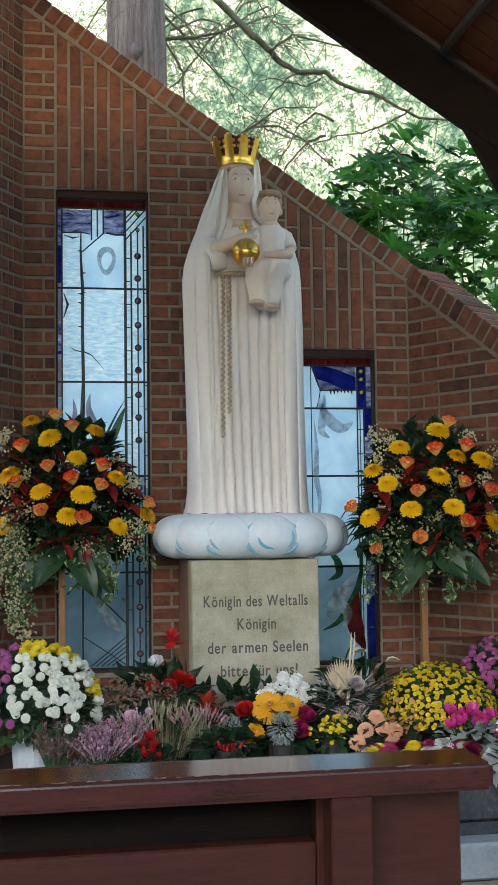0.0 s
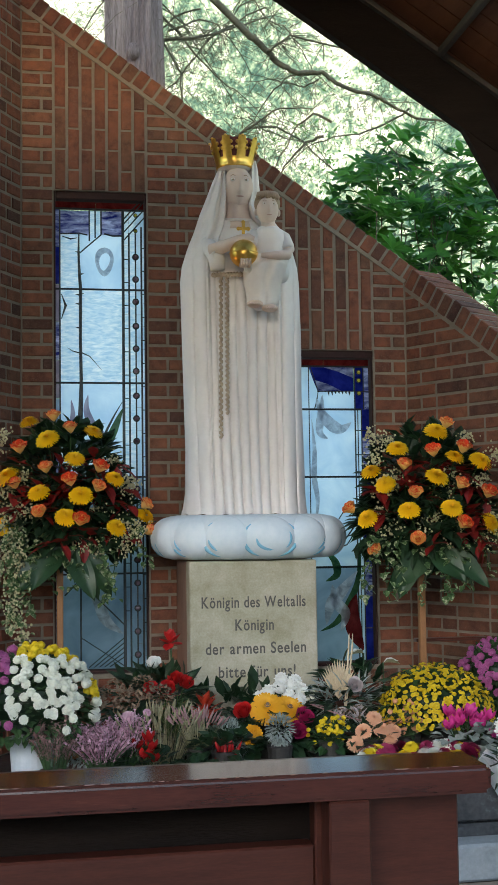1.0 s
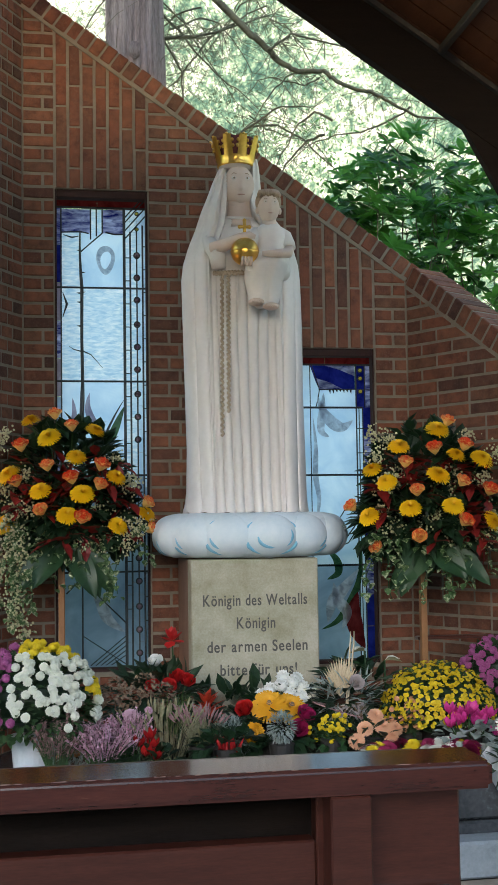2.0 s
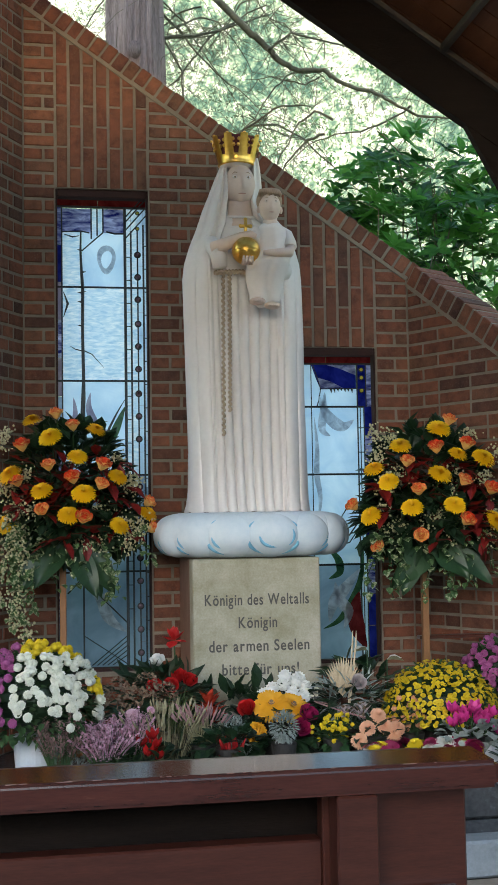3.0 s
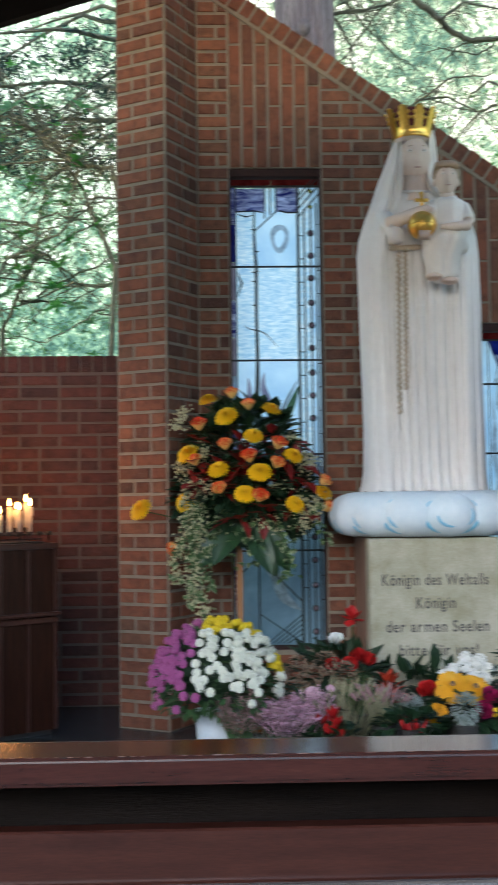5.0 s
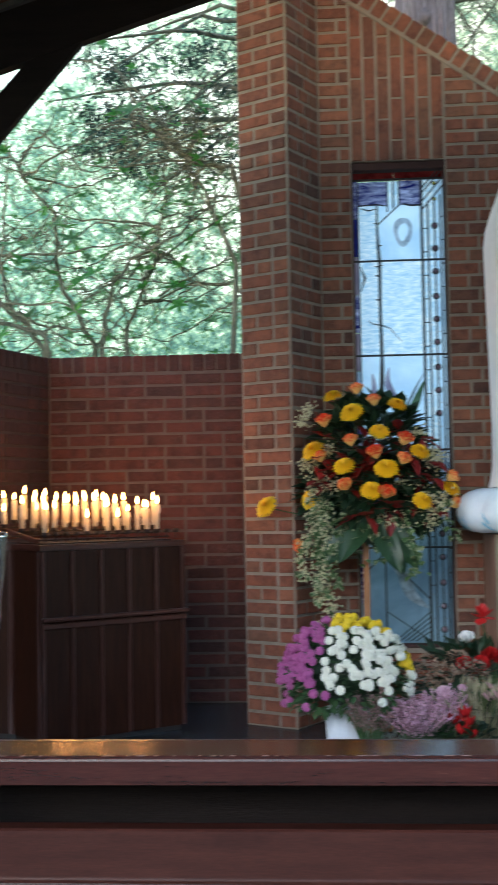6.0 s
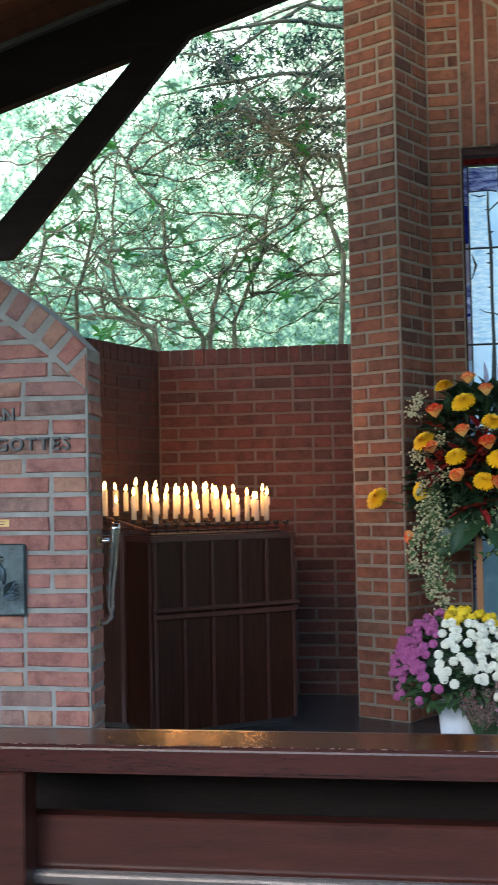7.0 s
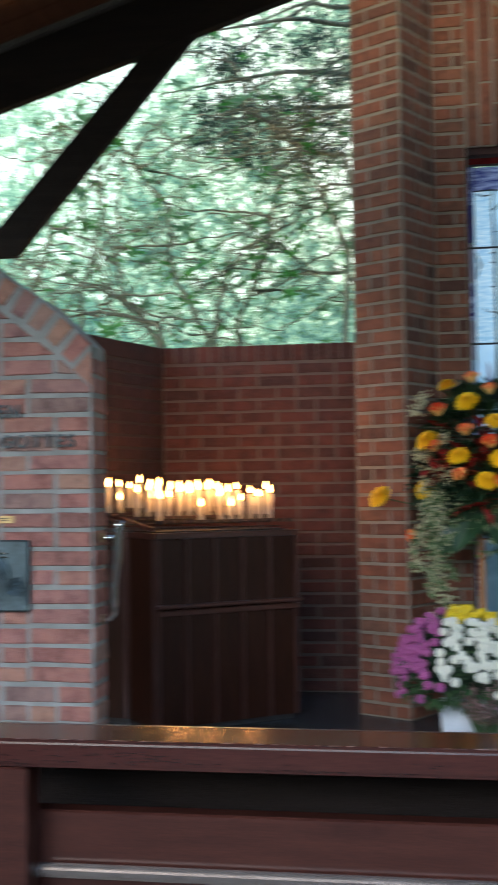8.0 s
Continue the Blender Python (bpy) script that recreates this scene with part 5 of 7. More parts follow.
part("rack", rack, stand, "iron rack bars")
for i, (s, t_) in enumerate(((0.2, 0.15), (0.42, 0.2), (0.65, 0.15))):
    la = bpy.data.lights.new("candle_glow", "POINT")
    la.energy, la.color, la.shadow_soft_size = CANDLE, (1.0, 0.42, 0.12), 0.06
    new("candle_glow", la).location = A0 + fd * s + fn * t_ + Vector((0, 0, 0.27))


# ---- flower heads, built once each ----
def petal_ring(g, n, r0, r1, z0, z1, w, mat, turn=0.0, tip=0.6, jit=0.08):
    for i in range(n):
        q = 2 * math.pi * i / n + turn + rnd(-jit, jit)
        c, s = math.cos(q), math.sin(q)
        k = rnd(0.92, 1.08)
        a, b = r0, r1 * k
        mid = (a + b) / 2
        zz = (z0 + z1) / 2 + abs(b - a) * 0.12
        z1_ = z1 + rnd(-0.07, 0.07) * r1
        vs = [(a * c + s * w * 0.3, a * s - c * w * 0.3, z0), (a * c - s * w * 0.3, a * s + c * w * 0.3, z0), (mid * c - s * w * 0.5, mid * s + c * w * 0.5, zz), (mid * c + s * w * 0.5, mid * s - c * w * 0.5, zz), (b * c - s * w * 0.5 * tip, b * s + c * w * 0.5 * tip, z1_), (b * c + s * w * 0.5 * tip, b * s - c * w * 0.5 * tip, z1_ + 0.15 * w)]
        g.add(vs, [(0, 3, 2, 1), (3, 5, 4, 2)], mat)


def chrysanthemum(r, mat, heart=None):
    g = Geo()
    for k, (rr, zz, n) in enumerate(((1.0, 0.02, 34), (0.97, 0.18, 34), (0.9, 0.34, 32), (0.77, 0.48, 28), (0.6, 0.6, 24), (0.4, 0.68, 18), (0.2, 0.7, 10))):
        petal_ring(g, n, r * 0.03, r * rr, r * (0.05 + 0.07 * k), r * zz, r * 0.14, mat, k * 0.4, 0.75, 0.05)
    if heart:
        g.ball((0, 0, r * 0.5), (r * 0.2, r * 0.2, r * 0.12), heart, 10, 5)
    return g.mesh("bloom")


def pompon(r, mat, n=34):
    """A ball of short petals."""
    g = Geo()
    g.ball((0, 0, r * 0.25), (r * 0.82, r * 0.82, r * 0.66), mat, 10, 6)
    for i in range(n):
        z = 1 - 1.15 * (i + 0.5) / n
        q = i * 2.39996
        s = math.sqrt(max(0, 1 - z * z))
        d = Vector((s * math.cos(q), s * math.sin(q), z))
        g.leaf(d * r * 0.55 + Vector((0, 0, r * 0.25)), d + Vector((0, 0, 0.25)), r * 0.42, r * 0.4, mat, droop=0.1, fold=0.2)
    return g.mesh("bloom", True)


def rose(r, mat):
    g = Geo()
    for ring_, (n, rad, top, lean) in enumerate(((3, 0.24, 1.62, 0.0), (4, 0.4, 1.58, 0.05), (5, 0.56, 1.5, 0.14), (5, 0.7, 1.34, 0.34))):
        for i in range(n):
            q0 = 2 * math.pi * i / n + ring_ * 0.7
            half = 2 * math.pi / n * 0.62
            vs, fs = [], []
            for a in range(5):
                t_ = a / 4
                for b in range(5):
                    q = q0 + half * (b / 2 - 1)
                    edge = 1 - 0.25 * abs(b / 2 - 1) ** 2 * t_
                    rr = r * rad * (0.25 * min(1, 4 * t_) + 0.75 * math.sin(t_ * 1.5)) * (1 + lean * t_ ** 3)
                    vs.append((rr * math.cos(q), rr * math.sin(q), r * (top * t_ * edge - (0.22 * lean * t_ ** 4))))
            fs = [(a * 5 + b, a * 5 + b + 1, a * 5 + b + 6, a * 5 + b + 5) for a in range(4) for b in range(4)]
            g.add(vs, fs, mat)
    for i in range(5):
        q = 2 * math.pi * i / 5
        g.leaf((0, 0, 0), (math.cos(q), math.sin(q), 0.2), r * 0.8, r * 0.25, LEAF, droop=0.1)
    return g.mesh("rose", True, True)


def leaf_cloud(g, n, c, r, length, width, mat, out=True, flat=0.35, least=-9.0):
    """Leaves over an ellipsoid, pointing outwards."""
    for _ in range(n):
        d = Vector((rnd(-1, 1), rnd(-1, 1), rnd(-1, 1)))
        while d.length > 1 or d.length < 0.1:
            d = Vector((rnd(-1, 1), rnd(-1, 1), rnd(-1, 1)))
        k = d.length ** 0.4 / d.length
        p = Vector((c[0] + d.x * k * r[0], c[1] + d.y * k * r[1], c[2] + d.z * k * r[2]))
        if p.z < least:
            continue
        way = (d.normalized() + Vector((rnd(-0.7, 0.7), rnd(-0.7, 0.7), rnd(-0.7, 0.7) * flat))) if out else Vector((rnd(-1, 1), rnd(-1, 1), rnd(-0.6, 0.3)))
        s = rnd(0.7, 1.25)
        g.leaf(p, way, length * s, width * s, mat, up=(rnd(-0.4, 0.4), rnd(-0.4, 0.4), 1), droop=rnd(0, 0.4))


def facing(p, centre, spread=0.35, front=0.9):
    """Turns a bloom's face from the centre outwards and towards the front."""
    d = Vector(p) - Vector(centre)
    d.normalize()
    d = d * 0.8 + Vector((rnd(-spread, spread), -front, rnd(-spread, spread) + 0.25))
    return Matrix.Translation(p) @ d.to_track_quat("Z", "Y").to_matrix().to_4x4() @ pose(0, 0, 0, 0, 0, rnd(0, 360))


BLOOM_BIG = [chrysanthemum(0.06, YELLOW), chrysanthemum(0.056, YELLOW), chrysanthemum(0.068, YELLOW)]
ROSES = [rose(0.045, ROSE), rose(0.051, ROSE)]
LEFT_BLOOMS = [(-0.13, 6.45, 2.02), (-0.03, 6.34, 1.92), (0.21, 6.37, 1.96), (0.11, 6.27, 1.81), (-0.08, 6.26, 1.63), (0.14, 6.23, 1.61), (0.32, 6.29, 1.7), (0.06, 6.24, 1.5), (-0.26, 6.39, 1.46), (0.33, 6.32, 1.44), (0.49, 6.41, 1.5), (-0.5, 6.4, 1.42), (-0.24, 6.36, 1.72)]
LEFT_ROSES = [(0.0, 6.44, 2.06), (0.09, 6.38, 1.99), (-0.18, 6.38, 1.88), (-0.04, 6.28, 1.77), (0.09, 6.24, 1.7), (0.23, 6.28, 1.77), (0.22, 6.25, 1.67), (-0.2, 6.34, 1.69), (-0.07, 6.26, 1.54), (0.13, 6.25, 1.49), (0.47, 6.38, 1.58), (0.49, 6.42, 1.44), (-0.3, 6.45, 1.25)]
RIGHT_BLOOMS = [(2.04, 6.0, 1.93), (1.82, 5.99, 1.84), (2.12, 5.94, 1.79), (2.28, 5.99, 1.77), (2.0, 5.89, 1.68), (1.68, 6.01, 1.72), (1.74, 5.95, 1.65), (1.85, 5.9, 1.51), (2.08, 5.89, 1.52), (2.33, 6.0, 1.44), (1.66, 6.02, 1.47), (2.48, 6.02, 1.6)]
RIGHT_ROSES = [(2.1, 6.05, 1.99), (1.83, 5.94, 1.76), (2.0, 5.94, 1.83), (2.17, 5.98, 1.85), (2.12, 5.91, 1.66), (2.3, 5.97, 1.61), (1.59, 6.07, 1.54), (1.88, 5.89, 1.61), (2.13, 5.92, 1.45), (1.9, 5.93, 1.38), (1.72, 6.05, 1.32), (2.46, 6.05, 1.68)]


def arrangement(centre, blooms, roses, post_x, low, label, long_trails=0):
    """A standing flower arrangement on a wooden post, with trailing ivy."""
    cx, cy, cz = centre
    ob = thing("flower_arrangement", label, "flowers", (post_x, cy + 0.05, low))
    base = Vector(ob.location)
    shift = Matrix.Translation(-base)
    g = Geo()
    g.box(-0.018, 0.018, -0.018, 0.018, 0.0, cz - 0.3 - low, STEM, bev=0.003)
    g.box(-0.14, 0.14, -0.02, 0.02, 0.0, 0.03, STEM, bev=0.003)
    g.box(-0.02, 0.02, -0.14, 0.14, 0.031, 0.06, STEM, bev=0.003)
    part("post", g, ob, "brown wooden post")
    for p in blooms:
        p = Vector(p)
        part("chrysanthemum", random.choice(BLOOM_BIG), ob, m=shift @ facing(p, (cx, cy + 0.12, cz - 0.38), 0.3, 0.3))
    for p in roses:
        part("rose", random.choice(ROSES), ob, m=shift @ facing(Vector(p) - Vector((0, 0.02, 0.03)), (cx, cy + 0.12, cz - 0.45), 0.35, 0.12))
    for p in list(blooms) + list(roses):
        q = Vector(p) - base
        c = Vector((cx, cy + 0.12, cz - 0.4)) - base
        g = Geo()
        g.tube([q, (q + c) / 2 + Vector((rnd(-0.03, 0.03), 0.02, 0)), c], 0.003, LEAF_MUM, 5)
        part("stalk", g, ob)
    g = Geo()
    leaf_cloud(g, 760, (cx - base.x, cy - base.y + 0.1, cz - base.z - 0.02), (0.3, 0.18, 0.36), 0.1, 0.066, LEAF)
    leaf_cloud(g, 520, (cx - base.x, cy - base.y + 0.1, cz - base.z - 0.2), (0.38, 0.18, 0.19), 0.11, 0.066, LEAF)
    part("foliage", g, ob, "dense dark green leaves")
    g = Geo()
    for _ in range(46):
        p = Vector((cx - base.x + rnd(-0.33, 0.33), cy - base.y + rnd(-0.1, 0.0), cz - base.z + rnd(-0.32, 0.2)))
        if random.random() < 0.3:
            continue
        for _ in range(3):
            g.leaf(p, (rnd(-1, 1), rnd(-0.9, 0.0), rnd(-0.7, 0.5)), rnd(0.08, 0.15), rnd(0.05, 0.085), LEAF_RED)
    part("red_leaves", g, ob, "dark autumn-red leaves")
    g = Geo()
    for _ in range(26):
        c = Vector((cx - base.x + rnd(-0.4, 0.4), cy - base.y + rnd(-0.1, 0.02), cz - base.z + rnd(-0.38, 0.28)))
        for _ in range(64):
            d = Vector((random.gauss(0, 0.026), random.gauss(0, 0.024), random.gauss(0, 0.026)))
            g.ball(c + d, rnd(0.004, 0.0075), FILLER, 5, 3)
    part("filler", g, ob, "sprays of tiny cream blossoms")
    tagged(ob.children[-1], kind="stuff")
    for i in range(6):
        g = Geo()
        s = (-1) ** i
        g.broad((cx - base.x + 0.02 * s * i, cy - base.y - 0.03, cz - base.z - 0.34), (s * rnd(0.3, 0.9), rnd(-0.6, -0.2), rnd(-0.9, -0.4)), rnd(0.24, 0.33), rnd(0.11, 0.15), LEAF_BROAD, up=(0.2 * s, -1, 0.2), droop=0.25, fold=0.12)
        part("broad_leaf", g, ob, smooth=True)
    for k in range(9 + 3 * long_trails):
        x0 = cx - base.x + (-0.33 + 0.085 * k) + rnd(-0.03, 0.03)
        pts = []
        n = random.randrange(5, 11)
        if k > 8:
            x0, n = cx - base.x - 0.27 - 0.035 * (k - 9), 15 - 2 * (k - 9)
        x, y, z = x0, cy - base.y - 0.06, cz - base.z - 0.34 + 0.1 * abs(k - 4) / 4
        g = Geo()
        for i in range(n):
            pts.append((x, y, z))
            for _ in range(4 if k > 8 else 2 if k % 2 else 4):
                w = rnd(0.03, 0.055)
                g.leaf((x + rnd(-0.02, 0.02), y - 0.01, z + rnd(-0.02, 0.02)), (rnd(-1, 1), rnd(-1, -0.2), rnd(-0.8, 0.2)), w, w * 0.9, LEAF_IVY, droop=0.3)
            if k > 8:
                for _ in range(16):
                    g.ball((x + random.gauss(0, 0.02), y - 0.015 + random.gauss(0, 0.012), z + random.gauss(0, 0.02)), rnd(0.005, 0.009), FILLER, 5, 3)
            x += rnd(-0.025, 0.025)
            z -= 0.048
        g.tube(pts, 0.0025, LEAF_MUM, 5)
        part("ivy_trail", g, ob, "trailing variegated ivy")
    return ob


arrangement((0.08, 6.42, 1.68), LEFT_BLOOMS, LEFT_ROSES, 0.03, 0.196, "tall arrangement of yellow chrysanthemums and orange roses before a window", 1)
arrangement((2.02, 6.08, 1.64), RIGHT_BLOOMS, RIGHT_ROSES, 1.98, 0.196, "tall arrangement of yellow chrysanthemums and orange roses by the wing wall")


# ---- potted plants ----
def mum_dome(name, label, at, r, high, blooms, pot, pot_mat, lift, count, pick, low=-0.15):
    """A pot with a dome of foliage covered with blooms; pick(direction) gives the bloom or None."""
    ob = thing(name, label, "plant", at)
    g = Geo()
    g.lathe([(pot[0] * 0.75, 0.0), (pot[0], pot[1] - 0.02), (pot[0] * 1.06, pot[1] - 0.015), (pot[0] * 1.06, pot[1]), (pot[0] * 0.95, pot[1])], pot_mat, 24)
    part("pot", g, ob, smooth=False)
    g = Geo()
    g.ball((0, 0, lift + 0.06), (r * 0.76, r * 0.76, high * 0.6), LEAF, 16, 10)
    leaf_cloud(g, 1500, (0, 0, lift), (r * 0.92, r * 0.92, high * 0.92), 0.05, 0.026, LEAF_MUM, least=pot[1] + 0.01)
    part("foliage", g, ob, "small lobed green leaves")
    for i in range(count):
        z = 1 - (1 - low) * (i + 0.5) / count
        z = max(-0.95, min(0.995, z + rnd(-0.05, 0.05)))
        q = i * 2.39996 + rnd(-0.35, 0.35)
        s = math.sqrt(1 - z * z)
        d = Vector((s * math.cos(q), s * math.sin(q), z))
        me = pick(d)
        if me is None or d.y > 0.3:
            continue
        k = rnd(0.95, 1.06)
        p = Vector((d.x * r * k, d.y * r * k, lift + d.z * high * k))
        way = Vector((d.x, d.y - 0.15, d.z + 0.2)) + Vector((rnd(-0.3, 0.3), rnd(-0.3, 0.3), rnd(-0.3, 0.3)))
        part("bloom", me, ob, m=Matrix.Translation(p) @ way.to_track_quat("Z", "Y").to_matrix().to_4x4())
    return ob


P_WHITE, P_MAG, P_YEL = pompon(0.0235, MUM_WHITE), pompon(0.0235, MUM_MAGENTA), pompon(0.0235, MUM_YELLOW)


def daisy(r, mat):
    """A small double flower with a raised heart."""
    g = Geo()
    for k, (rr, zz, n) in enumerate(((1.0, 0.1, 13), (0.8, 0.4, 11), (0.5, 0.6, 7))):
        petal_ring(g, n, r * 0.05, r * rr, r * 0.12 * k, r * zz, r * 0.4, mat, k * 0.4, 0.8)
    return g.mesh("bloom")


P_LEMON = [daisy(0.0118, MUM_LEMON), daisy(0.011, MUM_LEMON), daisy(0.0095, MUM_LEMON)]


def tricolour(d):
    if random.random() < 0.08:
        return None
    if d.z < 0.08 and random.random() < 0.72:
        return None
    if d.z < -0.05:
        return None if random.random() < 0.6 else (P_MAG if d.x < -0.3 else P_WHITE)
    if d.x < -0.42 + 0.35 * max(0, d.z - 0.4):
        return P_MAG
    if d.z > 0.86 or (d.x > 0.88 and d.z > 0.2) or (d.z > 0.74 and d.y > -0.2):
        return P_YEL
    return P_WHITE


mum_dome("potted_mum", "mixed white, magenta and yellow pompon mum in zinc pot", (-0.1, 5.3, 0.196), 0.275, 0.27, None, (0.1, 0.335), POT_WHITE, 0.45, 520, tricolour, -0.3)
mum_dome("potted_mum", "large dome of small lemon-yellow mums in dark pot", (1.81, 5.42, 0.362), 0.265, 0.235, None, (0.12, 0.14), POT_DARK, 0.165, 1050, lambda d: None if random.random() < 0.05 else random.choice(P_LEMON), -0.1)
mum_dome("potted_mum", "magenta mum in dark pot near the wing wall", (2.28, 5.75, 0.196), 0.22, 0.22, None, (0.11, 0.2), POT_DARK, 0.42, 140, lambda d: P_MAG, -0.1)


def heather(label, at, mat, n=46, high=0.17, wide=0.14):
    ob = thing("heather", label, "plant", at)
    g = Geo()
    g.lathe([(0.05, 0.0), (0.065, 0.1)], POT_DARK, 16)
    part("pot", g, ob)
    g = Geo()
    for _ in range(n):
        q, s = rnd(0, 6.28), rnd(0.1, 1.0)
        a = Vector((0.04 * math.cos(q), 0.04 * math.sin(q), 0.09))
        b = a + Vector((wide * s * math.cos(q), wide * s * math.sin(q), high * rnd(0.75, 1.15) * (1.15 - 0.35 * s)))
        g.tube([a, (a + b) / 2 + Vector((0, 0, 0.02)), b], [0.002, 0.002, 0.001], LEAF_MUM, 4)
        for i in range(26):
            t_ = 0.3 + 0.7 * i / 25
            p = a.lerp(b, t_) + Vector((0, 0, 0.02 * math.sin(math.pi * t_)))
            d = Vector((rnd(-1, 1), rnd(-1, 1), rnd(0, 1)))
            g.leaf(p, d, 0.017, 0.011, mat, droop=0.0)
    part("spray", g, ob)
    tagged(ob.children[-1], kind="stuff")
    return ob


def tuft(name, label, at, mat, n, high, wide, width=0.006, heads=None, pot=True):
    """Grass-like blades, with or without seed heads."""
    ob = thing(name, label, "plant", at)
    if pot:
        g = Geo()
        g.lathe([(0.05, 0.0), (0.06, 0.1)], POT_DARK, 16)
        part("pot", g, ob)
    g = Geo()
    for _ in range(n):
        q, s = rnd(0, 6.28), rnd(0.0, 1.0)
        way = Vector((wide * s * math.cos(q), wide * s * math.sin(q), high))
        g.leaf((0.03 * math.cos(q), 0.03 * math.sin(q), 0.09), way, way.length * rnd(0.7, 1.1), width, mat, up=(math.cos(q), math.sin(q), 0.2), droop=0.12)
        if heads and random.random() < 0.35:
            tip = Vector((0, 0, 0.09)) + way * rnd(0.8, 1.1)
            g.tube([tip, tip + way.normalized() * 0.03, tip + way.normalized() * 0.06], [0.002, 0.006, 0.001], heads, 5)
    part("grass_clump", g, ob)
    tagged(ob.children[-1], kind="stuff")
    return ob


def bunch(name, label, at, blooms, foliage, category="flowers", pot=(0.06, 0.1), pot_mat=None, leaf=(0.1, 0.05), spread=(0.12, 0.1, 0.1), n_leaf=60, lift=0.16):
    """A small pot or posy: blooms are (mesh, x, y, z) about its middle."""
    ob = thing(name, label, category, at)
    g = Geo()
    g.lathe([(pot[0] * 0.8, 0.0), (pot[0], pot[1])], pot_mat or POT_DARK, 18)
    part("pot", g, ob)
    g = Geo()
    leaf_cloud(g, n_leaf, (0, 0, lift), spread, leaf[0], leaf[1], foliage)
    part("foliage", g, ob)
    for me, x, y, z in blooms:
        part("bloom", me, ob, m=facing((x, y, z), (0, 0.05, lift - 0.1), 0.25, 0.6))
        g = Geo()
        g.tube([(x, y, z), (x * 0.5, y * 0.5, (z + pot[1]) / 2), (0, 0, pot[1] - 0.01)], 0.003, LEAF_MUM, 5)
        part("stem", g, ob)
    return ob


heather("faded pink-brown heather in small dark pot", (0.0, 5.12, 0.32), HEATHER_BROWN, 80, 0.2, 0.08)
heather("rosy pink heather in small dark pot", (0.2, 5.14, 0.3), HEATHER, 120, 0.18, 0.14)
heather("rosy pink heather in small dark pot", (0.3, 5.2, 0.3), HEATHER, 80, 0.2, 0.1)
for x, y in ((0.0, 5.12), (0.2, 5.14), (0.3, 5.2)):
    g = Geo()
    g.box(-0.09, 0.09, -0.05, 0.05, 0.0, 0.1 if x else 0.12, KERB, bev=0.008)
    tagged(part("stone_block", g, None, m=pose(x, y, 0.197)), "grey stone block under a heather pot", "stone block")
dr = thing("dried_hydrangea", "dried brown hydrangea heads on bare stems", "plant", (0.25, 5.42, 0.197))
g = Geo()
g.lathe([(0.05, 0.0), (0.065, 0.16)], POT_DARK, 16)
part("pot", g, dr)
for cx_, cz_ in ((-0.07, 0.47), (0.02, 0.5), (0.08, 0.46), (0.15, 0.52), (0.24, 0.47)):
    g = Geo()
    g.tube([(0, 0, 0.15), (cx_ * 0.6, 0, 0.35), (cx_, 0, cz_ - 0.03)], 0.003, DRIED, 5)
    for _ in range(150):
        d = Vector((random.gauss(0, 1), random.gauss(0, 1), random.gauss(0, 1))).normalized()
        g.leaf(Vector((cx_, 0, cz_)) + d * Vector((0.052, 0.05, 0.035)).length * 0.6, d + Vector((rnd(-1, 1), rnd(-1, 1), rnd(-1, 1))), 0.017, 0.014, DRIED)
    part("flower_head", g, dr)
tuft("ornamental_grass", "pale dry ornamental grass with seed heads", (0.47, 5.3, 0.197), GRASS, 190, 0.3, 0.26, 0.004, GRASS)
tuft("ornamental_grass", "low brownish grass tuft in small pot", (0.64, 5.25, 0.362), GRASS, 150, 0.13, 0.13, 0.004, HEATHER_BROWN)
tuft("ornamental_grass", "tall fine green grass in small pot", (0.55, 5.5, 0.362), GREEN_GRASS, 110, 0.2, 0.12, 0.005)
bunch("silver_plant", "silvery wiry cushion plant in pot", (0.78, 5.3, 0.362), [], LEAF_SILVER, "plant", leaf=(0.03, 0.007), spread=(0.08, 0.08, 0.09), n_leaf=900, lift=0.11)
bunch("silver_plant", "silvery wiry cushion plant in pot", (1.0, 5.2, 0.362), [], LEAF_SILVER, "plant", leaf=(0.028, 0.007), spread=(0.05, 0.05, 0.06), n_leaf=500, lift=0.17)
bunch("silver_plant", "silvery foliage behind the heather", (0.14, 5.32, 0.197), [], LEAF_SILVER, "plant", leaf=(0.03, 0.008), spread=(0.14, 0.07, 0.1), n_leaf=500, lift=0.26)

# bromeliad
br = thing("bromeliad", "bromeliad with scarlet bracts and long strap leaves", "plant", (0.7, 5.5, 0.362))
g = Geo()
g.lathe([(0.05, 0.0), (0.065, 0.11)], POT_DARK, 16)
part("pot", g, br)
for i in range(13):
    q = 2 * math.pi * i / 13 + 0.2
    g = Geo()
    n, w = 9, 0.03
    vs, fs = [], []
    L = rnd(0.24, 0.36)
    for k in range(n):
        t_ = k / (n - 1)
        rr = L * t_ * (1 - 0.15 * t_)
        z = 0.11 + 0.26 * t_ - 0.34 * t_ * t_ + 0.05 * math.sin(3 * t_)
        ww = w * (1 - t_ ** 2.5) * 0.5 + 0.001
        c, s = math.cos(q), math.sin(q)
        vs += [(rr * c - s * ww, rr * s + c * ww, z + 0.006), (rr * c, rr * s, z), (rr * c + s * ww, rr * s - c * ww, z + 0.006)]
    for k in range(n - 1):
        fs += [(3 * k, 3 * k + 1, 3 * k + 4, 3 * k + 3), (3 * k + 1, 3 * k + 2, 3 * k + 5, 3 * k + 4)]
    g.add(vs, fs, LEAF)
    part("strap_leaf", g, br, smooth=True)
g = Geo()
